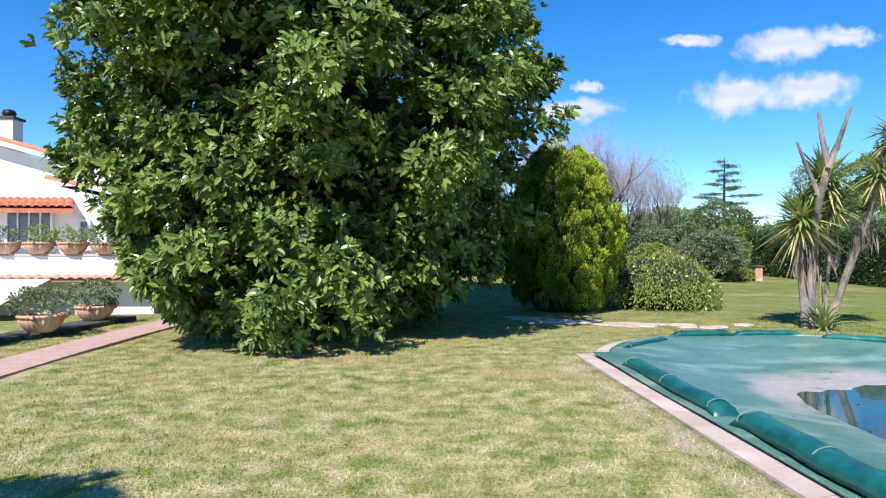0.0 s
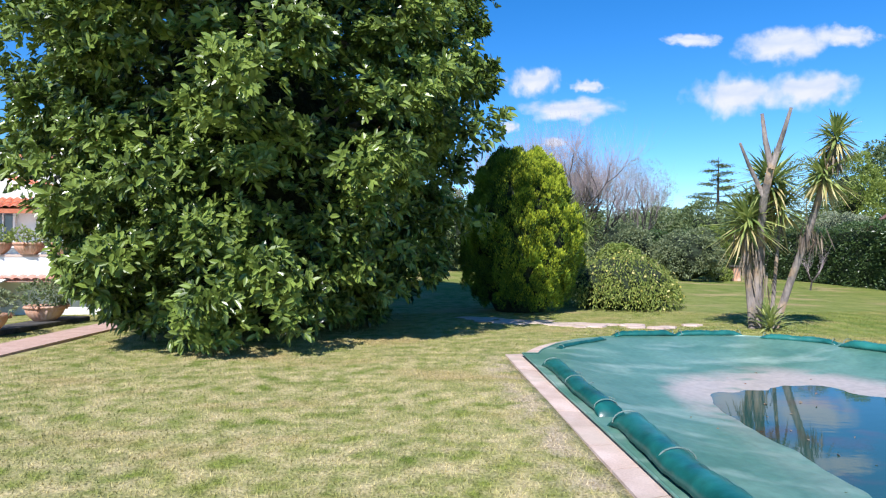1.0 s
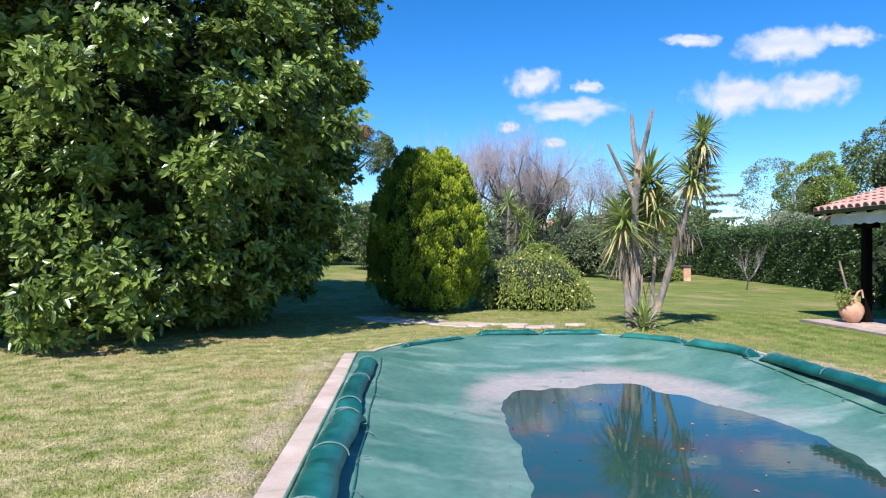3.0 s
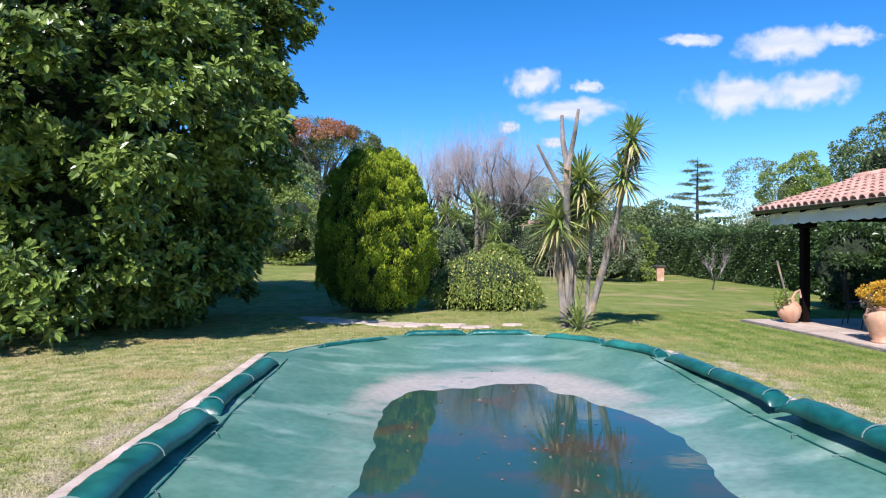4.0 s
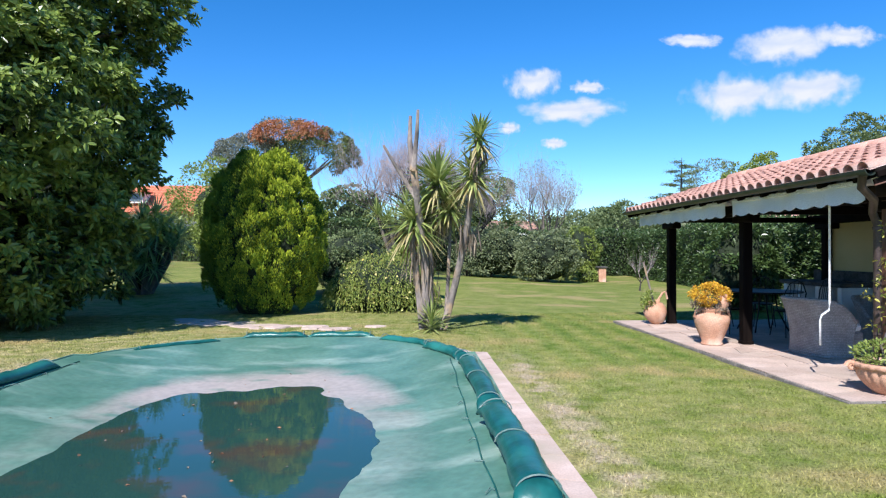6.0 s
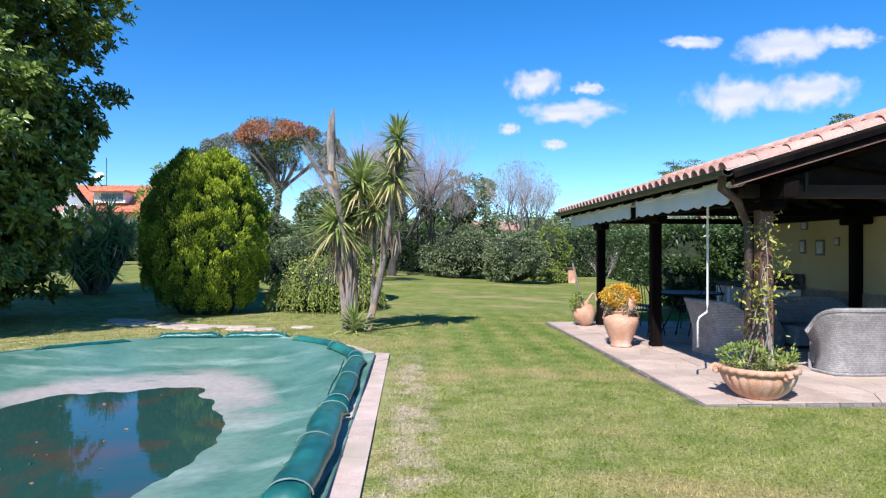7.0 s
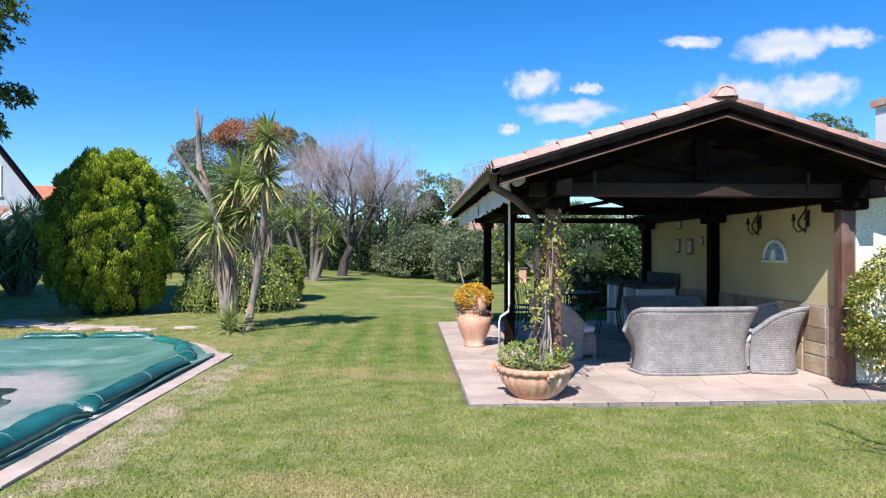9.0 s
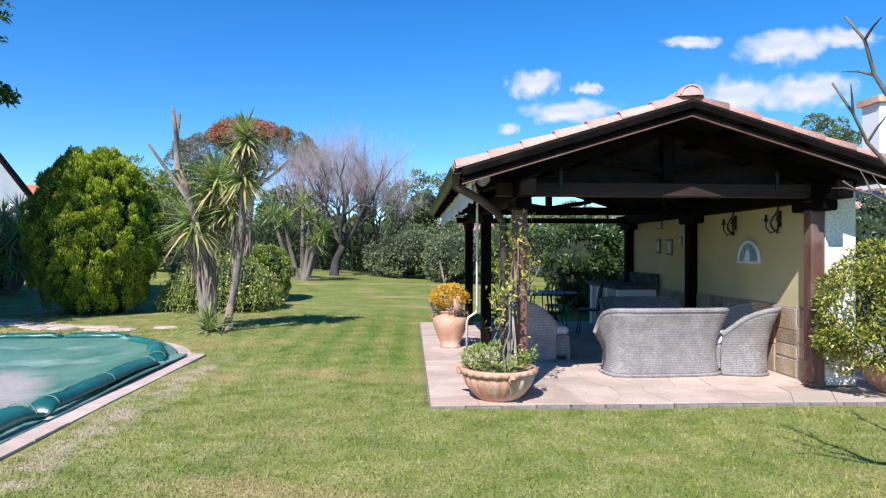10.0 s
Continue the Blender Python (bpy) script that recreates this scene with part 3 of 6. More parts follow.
def puddle():
    vs, fs = [], []
    n, level = 90, -0.19
    rings = 14
    for j in range(rings + 1):
        for k in range(n):
            a = 2 * math.pi * k / n
            r = (j / rings)
            vs.append((5.6 + 2.2 * r * math.cos(a), 5.0 + 4.2 * r * math.sin(a), level))
    for j in range(rings):
        for k in range(n):
            a, b = j * n + k, j * n + (k + 1) % n
            fs.append((a, b, b + n, a + n))
    tagged(new("puddle", Geo().add(vs, fs).mesh("puddle", WATER, True)), "shallow rain puddle lying on the green pool cover", "puddle", kind="stuff")
    rng = np.random.default_rng(8)
    for i in range(60):
        x, y = 5.6 + rng.normal() * 0.9, 5.6 + rng.normal() * 1.6
        z = max(level, sheet_height(0.6, x, y)) + 0.006
        v, f = leaves(np.array([[0, 0, 0.0]]), rng.normal(size=(1, 3)) * np.array([1, 1, 0.1]), np.array([0.045]), 0.5, rng)
        ob = new("fallen_leaf", Geo().arrays(v, f).mesh("fallen_leaf", RUST if i % 2 else DEADLEAF))
        ob.matrix_basis = pose(x, y, z, 0, 0, i * 50)
        tagged(ob, "dry brown magnolia leaf lying on the pool cover", "leaf", "fallen leaves")


puddle()


def water_tube(p, q, fat, seed):
    """One water-filled ballast tube from p to q: pinched ends, straps, wrinkles."""
    p, q = Vector(p), Vector(q)
    d = q - p
    rng = random.Random(seed)
    t = thing("water_tube", p.x, p.y, 0.03, "dark teal vinyl water ballast tube holding down the cover", "ballast tube", group="ballast tubes")
    L, n, seg = d.length, 26, 16
    x = d.normalized()
    side = Vector((-x.y, x.x, 0))
    vs, fs = [], []
    for i in range(n + 1):
        s = i / n
        e = min(s, 1 - s) * L / 0.16
        h = 0.74 * fat * min(1, 0.2 + 0.8 * min(1, e) ** 0.6) * (1 + 0.05 * math.sin(s * 17 + seed))
        w = fat * (1.25 if e < 1 else 1.05) * (1 + 0.04 * math.sin(s * 23 + seed * 2))
        off = 0.015 * math.sin(s * 7 + seed)
        for k in range(seg):
            a = 2 * math.pi * k / seg
            z = h * math.sin(a) * (0.85 if math.sin(a) < 0 else 1.0) + h * 0.85
            z += 0.006 * math.sin(s * 60 + a * 3)
            vs.append(x * (s * L) + side * (w * math.cos(a) + off) + Vector((0, 0, z)))
    for i in range(n):
        for k in range(seg):
            a, b = i * seg + k, i * seg + (k + 1) % seg
            fs.append((a, b, b + seg, a + seg))
    fs += [tuple(range(seg)), tuple(range(n * seg, (n + 1) * seg))]
    part("tube", Geo().add(vs, fs), TUBE, t, smooth=True)
    for s in [0.06] + [0.5] * (L > 1.6) + [0.94]:
        g = Geo()
        c = x * (s * L)
        ring = [c + side * (fat * 1.1 * math.cos(a)) + Vector((0, 0, fat * 0.65 + fat * 0.76 * math.sin(a))) for a in [math.pi * i / 10 for i in range(11)]]
        g.tube([r + Vector((0, 0, 0.004)) for r in ring], 0.006, 5)
        part("strap", g, STRAP, t, "pale cord strap")
    return t


for i, (p, q, fat) in enumerate([
        ((2.93, 8.25), (2.91, 5.75), 0.1), ((2.93, 5.5), (2.91, 3.3), 0.12), ((2.92, 3.1), (2.92, 1.75), 0.12),
        ((8.22, 8.35), (8.22, 5.8), 0.102), ((8.23, 5.66), (8.22, 3.45), 0.125), ((8.22, 3.3), (8.22, 1.75), 0.125),
        ((3.35, 9.65), (4.35, 10.62), 0.045), ((4.62, 11.0), (5.7, 11.06), 0.075), ((5.72, 11.06), (6.85, 10.98), 0.075), ((7.0, 10.68), (7.78, 9.85), 0.075), ((7.76, 9.72), (8.2, 8.6), 0.095)]):
    water_tube((*p, 0), (*q, 0), fat, i)


# ---- patio, path and flagstones ----
def slab():
    setting("patio", Geo().box(15.46, 9.64, -0.06, 7.3, 7.28, 0.19), PATIOBED, "stone patio slab under the garden pavilion", "patio")
    setting("path", path_geo(), PATHMAT, "narrow pink paved garden path curving along the house", "path")


def path_geo():
    ctr = [(-4.95, 4.6), (-4.92, 6.6), (-4.88, 8.2), (-4.86, 9.6), (-4.8, 11.0), (-4.7, 12.4), (-4.6, 13.7), (-4.55, 16.0), (-4.4, 20.0)]
    pts = []
    for i in range(len(ctr) - 1):
        p0, p1, p2, p3 = (np.array(ctr[max(0, min(len(ctr) - 1, i + k))]) for k in (-1, 0, 1, 2))
        for s in np.linspace(0, 1, 8, endpoint=False):
            pts.append(0.5 * (2 * p1 + (p2 - p0) * s + (2 * p0 - 5 * p1 + 4 * p2 - p3) * s ** 2 + (3 * p1 - p0 - 3 * p2 + p3) * s ** 3))
    vs, fs = [], []
    for i, p in enumerate(pts):
        d = pts[min(i + 1, len(pts) - 1)] - pts[max(i - 1, 0)]
        d = d / np.linalg.norm(d)
        nrm = np.array([-d[1], d[0]])
        z = float(rise(p[0], p[1]))
        for w, h in ((0.37, -0.05), (0.37, 0.035), (-0.37, 0.035), (-0.37, -0.05)):
            vs.append((*(p + nrm * w), z + h))
    for i in range(len(pts) - 1):
        a = i * 4
        fs += [(a + k, a + k + 1, a + k + 5, a + k + 4) for k in range(3)]
    return Geo().add(vs, fs)


slab()


# ---- pavilion ----
PX, PX2, RIDGE = 12.75, 16.0, 14.36
POSTS_Y = (6.65, 9.75, 12.65)
EAVE_W, EAVE_E, ROOF_S, ROOF_N, EAVE_Z, RIDGE_Z = 12.08, 16.64, 6.0, 13.3, 2.37, 3.06
SLOPE = (RIDGE_Z - EAVE_Z) / (RIDGE - EAVE_W)
pav = thing("pavilion", 0, 0, 0, "open garden pavilion, dark timber posts and old tiled gable roof", "pavilion")


def roof_z(x):
    return RIDGE_Z - abs(x - RIDGE) * SLOPE


for x in (PX, PX2):
    for y in POSTS_Y:
        front = y == POSTS_Y[0]
        g = Geo().box(0, 0, 1.07, 0.15, 0.15, 2.06, bevel=0.012)
        g.box(0, 0, 0.06, 0.17, 0.17, 0.05, bevel=0.006)
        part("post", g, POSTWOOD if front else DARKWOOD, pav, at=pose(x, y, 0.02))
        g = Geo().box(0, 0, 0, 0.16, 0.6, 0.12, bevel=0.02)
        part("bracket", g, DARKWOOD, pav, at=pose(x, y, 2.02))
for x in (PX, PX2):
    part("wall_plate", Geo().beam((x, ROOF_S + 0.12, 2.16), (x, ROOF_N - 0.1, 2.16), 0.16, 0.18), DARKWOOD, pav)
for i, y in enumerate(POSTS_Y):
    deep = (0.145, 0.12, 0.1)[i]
    part("tie_beam", Geo().beam((PX - 0.25, y, (2.11 if i == 0 else 2.09) + deep / 2), (PX2 + 0.25, y, (2.11 if i == 0 else 2.09) + deep / 2), 0.14, deep), LITWOOD if i == 0 else DARKWOOD, pav)
    part("king_post", Geo().beam((RIDGE, y, 2.28), (RIDGE, y, 2.88), 0.12, 0.12), DARKWOOD, pav)
    for s in (-1, 1):
        xe = EAVE_W + 0.2 if s < 0 else EAVE_E - 0.2
        part("principal_rafter", Geo().beam((xe, y, roof_z(xe) - 0.2), (RIDGE, y, RIDGE_Z - 0.2), 0.12, 0.14), DARKWOOD, pav)
        part("strut", Geo().beam((RIDGE + s * 0.06, y, 2.4), (RIDGE + s * 0.85, y, roof_z(RIDGE + s * 0.85) - 0.28), 0.08, 0.08), DARKWOOD, pav)
        part("iron_strap", Geo().box(RIDGE + s * 1.18, y - 0.08, 2.28, 0.035, 0.012, 0.2), IRON, pav)
part("ridge_beam", Geo().beam((RIDGE, ROOF_S + 0.1, RIDGE_Z - 0.17), (RIDGE, ROOF_N - 0.1, RIDGE_Z - 0.17), 0.12, 0.16), DARKWOOD, pav)
for x in (13.15, 13.75, 14.97, 15.57):
    part("purlin", Geo().beam((x, ROOF_S + 0.1, roof_z(x) - 0.12), (x, ROOF_N - 0.1, roof_z(x) - 0.12), 0.09, 0.09), DARKWOOD, pav)
for s, xe in ((-1, EAVE_W), (1, EAVE_E)):
    g = Geo()
    for z1 in (-0.07, -0.03):
        g.add([(xe, ROOF_S, roof_z(xe) + z1), (xe, ROOF_N, roof_z(xe) + z1), (RIDGE, ROOF_N, RIDGE_Z + z1), (RIDGE, ROOF_S, RIDGE_Z + z1)], [(0, 1, 2, 3)])
    g.f += [(0, 4, 5, 1), (1, 5, 6, 2), (2, 6, 7, 3), (3, 7, 4, 0)]
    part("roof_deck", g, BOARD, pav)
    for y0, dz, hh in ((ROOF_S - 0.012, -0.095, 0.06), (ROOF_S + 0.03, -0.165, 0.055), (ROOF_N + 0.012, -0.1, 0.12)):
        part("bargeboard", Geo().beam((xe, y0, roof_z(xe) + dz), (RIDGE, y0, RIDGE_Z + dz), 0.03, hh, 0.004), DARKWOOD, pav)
    part("verge_batten", Geo().beam((xe, ROOF_S + 0.022, roof_z(xe) - 0.2), (RIDGE, ROOF_S + 0.022, RIDGE_Z - 0.2), 0.025, 0.014, 0.003), POSTWOOD, pav, "thin weathered batten")
    # half-round gutter
    g = Geo()
    prof = [(0.065 * math.cos(a), 0.065 * math.sin(a)) for a in [math.pi + math.pi * i / 8 for i in range(9)]]
    prof += [(0.058 * math.cos(a), 0.058 * math.sin(a)) for a in [2 * math.pi - math.pi * i / 8 for i in range(9)]]
    xg = xe + s * 0.05
    vs = [(xg + px, y, EAVE_Z - 0.04 + pz) for y in (ROOF_S, ROOF_N) for px, pz in prof]
    m = len(prof)
    g.add(vs, [(k, (k + 1) % m, m + (k + 1) % m, m + k) for k in range(m)] + [tuple(range(m)), tuple(range(m, 2 * m))])
    part("gutter", g, GUTTER, pav, "dark painted half-round gutter")
    for yr in np.arange(ROOF_S + 0.35, ROOF_N - 0.1, 0.6):
        part("rafter_tail", Geo().beam((xe + s * -0.02, yr, roof_z(xe) - 0.11), (PX - 0.1 if s < 0 else PX2 + 0.1, yr, roof_z(PX - 0.1 if s < 0 else PX2 + 0.1) - 0.11), 0.07, 0.08), DARKWOOD, pav)
g = Geo().tube([(EAVE_W - 0.05, ROOF_S + 0.12, 2.3), (EAVE_W - 0.05, ROOF_S + 0.14, 2.16), (EAVE_W + 0.2, ROOF_S + 0.3, 2.05), (PX - 0.24, POSTS_Y[0] - 0.02, 1.93),
                (PX - 0.17, POSTS_Y[0], 1.8), (PX - 0.17, POSTS_Y[0], 1.0), (PX - 0.17, POSTS_Y[0], 0.06)], 0.042, 12)
part("downpipe", g, PIPE, pav, "brown painted round downpipe", smooth=True)
for z in (1.75, 0.6):
    part("pipe_clip", Geo().lathe([(0.046, z), (0.05, z), (0.05, z + 0.03), (0.046, z + 0.03)], 14, cx=PX - 0.17, cy=POSTS_Y[0]), PIPE, pav)


def coppo_mesh(L=0.45, r0=0.088, r1=0.07, hi=0.07):
    """One half-round tile lying along x, its wide end at the low side."""
    vs, fs = [], []
    n = 7
    for e, (x, r) in enumerate(((0, r0), (L, r1))):
        for th in (0, 0.014):
            for k in range(n):
                a = math.pi * k / (n - 1)
                vs.append((x, (r - th) * math.cos(a), (r - th) * math.sin(a) * hi / 0.07))
    for k in range(n - 1):
        fs.append((k, k + 1, 2 * n + k + 1, 2 * n + k))
        fs.append((n + k, 3 * n + k, 3 * n + k + 1, n + k + 1))
        fs.append((k, n + k, n + k + 1, k + 1))
    return Geo().add(vs, fs)


COPPO_ME = coppo_mesh().mesh("roof_tile", COPPO, True)
ROWS_N, COLS = 34, 7
PITCH, EXPOSE = (ROOF_N - ROOF_S) / ROWS_N, math.hypot(RIDGE - EAVE_W, RIDGE_Z - EAVE_Z) / COLS
rt = random.Random(5)
rest_tiles = Geo()
TILT = math.degrees(math.atan(SLOPE))


def tile_pose(s, i, j):
    xe = EAVE_W - 0.05 if s < 0 else EAVE_E + 0.05
    t = j * EXPOSE * math.cos(radians(TILT))
    x = xe - s * t
    m = pose(x, ROOF_S + PITCH * (i + 0.5), roof_z(x) - 0.028 + 0.008, 0, 0, 0 if s < 0 else 180)
    return m @ pose(0, rt.uniform(-0.006, 0.006), rt.uniform(-0.002, 0.005), 0, -TILT + 2.2, rt.uniform(-1.3, 1.3))


# channel tiles below the covers, one ribbed sheet a side
for s, xe in ((-1, EAVE_W - 0.06), (1, EAVE_E + 0.06)):
    g = Geo()
    ys = np.linspace(ROOF_S, ROOF_N, ROWS_N * 4 + 1)
    vs = []
    for x in (xe, RIDGE):
        for k, y in enumerate(ys):
            vs.append((x, y, roof_z(x) - 0.012 - (0.02 if k % 4 == 0 else 0.0)))
    m = len(ys)
    g.add(vs, [(k, k + 1, m + k + 1, m + k) for k in range(m - 1)])
    part("channel_tiles", g, COPPO, pav)
for k in range(19):
    y = ROOF_S + 0.02 + k * 0.385
    m = pose(RIDGE, y, RIDGE_Z + 0.015, 0, 0, 90) @ pose(0, 0, 0, 0, -1.5, rt.uniform(-1, 1))
    part("ridge_tile", COPPO_ME, COPPO, pav, at=m @ Matrix.Diagonal((1, 1.35, 1.15, 1)))
g = Geo().lathe([(0.0, 0.08), (0.06, 0.078), (0.1, 0.06), (0.13, 0.02), (0.15, -0.03)], 14, wob=0.006)
part("ridge_finial", g, COPPO, pav, "weathered ridge end cap with moss", True, at=pose(RIDGE, ROOF_S + 0.12, RIDGE_Z + 0.03))

# wall on the east side, thick, with a plastered end face
wallg = Geo().box(16.25, 9.75, 1.12, 0.34, 6.3, 2.12)
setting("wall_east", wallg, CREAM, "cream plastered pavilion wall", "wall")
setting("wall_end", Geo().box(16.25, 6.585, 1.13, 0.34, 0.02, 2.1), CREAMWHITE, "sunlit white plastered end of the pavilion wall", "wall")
# added panel: blocks sun through the open truss and darkens the gable
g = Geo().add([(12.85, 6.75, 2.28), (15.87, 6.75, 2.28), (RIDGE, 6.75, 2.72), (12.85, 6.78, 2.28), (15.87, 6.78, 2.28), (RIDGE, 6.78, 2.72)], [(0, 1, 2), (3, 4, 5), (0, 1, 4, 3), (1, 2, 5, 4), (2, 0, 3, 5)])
part("gable_sun_block", g, BOARD, pav)
wstone = thing("wall_cladding", 0, 0, 0, "ochre stone cladding along the foot of the cream wall", "stone cladding", kind="structure")
rw = random.Random(11)


def slab_piece(u0, u1, v0, v1, th, jit, place):
    """An irregular flat stone between the given bounds; place turns (u, v, w) into the world."""
    c = [(u0 + rw.uniform(0, jit), v0 + rw.uniform(0, jit)), (u1 - rw.uniform(0, jit), v0 + rw.uniform(0, jit)),
         (u1 - rw.uniform(0, jit), v1 - rw.uniform(0, jit)), (u0 + rw.uniform(0, jit), v1 - rw.uniform(0, jit))]
    cx, cy = sum(p[0] for p in c) / 4, sum(p[1] for p in c) / 4
    t = th * rw.uniform(0.8, 1.15)
    top = [(cx + (a - cx) * 0.95, cy + (b - cy) * 0.95) for a, b in c]
    vs = [place(a, b, 0) for a, b in c] + [place(a, b, t) for a, b in top]
    return Geo().add(vs, [(4, 5, 6, 7), (0, 1, 5, 4), (1, 2, 6, 5), (2, 3, 7, 6), (3, 0, 4, 7)])


part("mortar_bed", Geo().box(16.074, 9.7, 0.46, 0.02, 6.16, 0.84), PATIOBED, wstone)
for iy in range(14):
    v = 0.05
    while v < 0.84:
        h = rw.uniform(0.16, 0.34)
        u = 6.62 + iy * 0.44
        part("stone", slab_piece(u, u + 0.43, v, min(v + h, 0.88), 0.011, 0.014, lambda a, b, w: (16.066 - w, a, b)), WAINSCOT, wstone)
        v += h

# awning cassettes under the west eave
for y0, y1 in ((6.35, 9.1), (9.35, 13.0)):
    a = thing("awning", EAVE_W + 0.14, y0, 2.26, "rolled white canvas awning with a scalloped valance", "awning", group="awnings")
    L = y1 - y0
    part("roller", Geo().tube([(0.12, 0, 0), (0.12, L, 0)], 0.055, 12), CANVAS, a, smooth=True)
    part("front_bar", Geo().box(0, L / 2, -0.02, 0.05, L, 0.05, bevel=0.006), WHITEPAINT, a)
    n = int(L / 0.06)
    vs = []
    for k in range(n + 1):
        y = L * k / n
        dz = -0.21 - 0.035 * abs(math.sin(math.pi * y / 0.29))
        vs += [(-0.01 + 0.012 * math.sin(y * 9), y, 0.0), (-0.015 + 0.02 * math.sin(y * 9 + 0.5), y, dz), (-0.007 + 0.02 * math.sin(y * 9 + 0.5), y, dz), (-0.002 + 0.012 * math.sin(y * 9), y, 0.0)]
    fs = []
    for k in range(n):
        b = k * 4
        fs += [(b + i, b + (i + 1) % 4, b + 4 + (i + 1) % 4, b + 4 + i) for i in range(4)]
    part("valance", Geo().add(vs, fs), CANVAS, a, "scalloped canvas valance")
crank = thing("awning_crank", 12.34, 7.1, 0.09, "white bent awning crank rod hanging from the eave", "crank")
part("rod", Geo().tube([(0, 0, 2.1), (0, 0, 0.82), (-0.01, 0, 0.74), (-0.1, 0, 0.68), (-0.115, 0, 0.62), (-0.115, 0, 0.33)], 0.013, 8), WHITEPAINT, crank, smooth=True)
part("hook", Geo().tube([(0, 0, 2.08), (0.0, 0, 2.16), (0.02, 0, 2.19)], 0.009, 6), IRON, crank)


# ---- wall ornaments ----
def sconce(y):
    s = thing("wall_sconce", 16.08, y, 1.92, "black wrought-iron scrolled wall sconce", "sconce", group="wall sconces")
    pts = []
    for i in range(15):
        a = i / 14
        pts.append((-0.03 - 0.07 * math.sin(a * math.pi), 0.07 * math.sin(a * 2 * math.pi), -0.17 + 0.36 * a))
    part("scroll", Geo().tube(pts, 0.011, 6), IRON, s, smooth=True)
    for k in (-1, 1):
        part("arm", Geo().tube([(-0.03, 0, -0.12), (-0.09, k * 0.07, -0.17), (-0.11, k * 0.13, -0.1), (-0.11, k * 0.13, -0.03)], 0.009, 6), IRON, s, smooth=True)
        part("cup", Geo().lathe([(0.012, -0.03), (0.03, -0.015), (0.032, 0.0), (0.018, 0.0), (0.014, 0.06), (0.0, 0.062)], 10, cx=-0.11, cy=k * 0.13), IRON, s)
    part("backplate", Geo().box(-0.01, 0, 0.0, 0.02, 0.05, 0.2, bevel=0.004), IRON, s)


sconce(7.42), sconce(8.5)


def lunette():
    s = thing("lunette", 16.08, 8.12, 1.4, "half-round blue glazed wall plaque in a pale frame", "wall plaque")
    n, r = 18, 0.25
    arc = [(r * math.cos(math.pi * i / n), r * math.sin(math.pi * i / n)) for i in range(n + 1)]
    vs = [(-0.025, a, b) for a, b in arc] + [(0, a, b) for a, b in arc]
    m = n + 1
    part("plaque", Geo().add(vs, [tuple(range(m))] + [(k, k + 1, m + k + 1, m + k) for k in range(n)]), BLUETILE, s)
    part("frame", Geo().tube([(-0.02, a * 1.04, b * 1.04) for a, b in arc], 0.024, 8), PLASTER, s, smooth=True)
    part("sill", Geo().box(-0.025, 0, -0.015, 0.05, 0.56, 0.035, bevel=0.006), PLASTER, s)
    part("relief", Geo().lathe([(0.0, 0.15), (0.035, 0.14), (0.04, 0.1), (0.06, 0.02), (0.07, 0.0)], 12, cx=-0.02, cy=0.02), PLASTER, s)


lunette()
for y, z, w, h in ((11.2, 2.0, 0.2, 0.15), (11.25, 1.62, 0.17, 0.26), (10.75, 1.6, 0.24, 0.28), (10.3, 1.7, 0.12, 0.14)):
    p = thing("framed_picture", 16.08, y, z, "small framed print on the cream wall", "picture", group="small pictures")
    part("frame", Geo().box(-0.012, 0, 0, 0.024, w, h, bevel=0.005), GROUT, p)
    part("print", Geo().box(-0.0265, 0, 0, 0.004, w * 0.72, h * 0.72), PAPER, p)

# ---- masonry counter along the back of the wall ----
cnt = thing("masonry_counter", 15.6, 12.2, 0.04, "dark slate-topped masonry counter with open niches", "counter")
for y in (-0.95, -0.3, 0.3, 0.75):
    part("pier", Geo().box(0.05, y, 0.4, 0.7, 0.12, 0.8, bevel=0.01), PLASTER, cnt)
part("back_panel", Geo().box(0.38, -0.1, 0.4, 0.06, 1.8, 0.8), GROUT, cnt)
part("worktop", Geo().box(0.03, -0.1, 0.84, 0.78, 1.95, 0.07, bevel=0.012), ROCK, cnt, "dark slate worktop")
part("upstand", Geo().box(0.4, -0.1, 0.98, 0.04, 1.9, 0.2), ROCK, cnt)


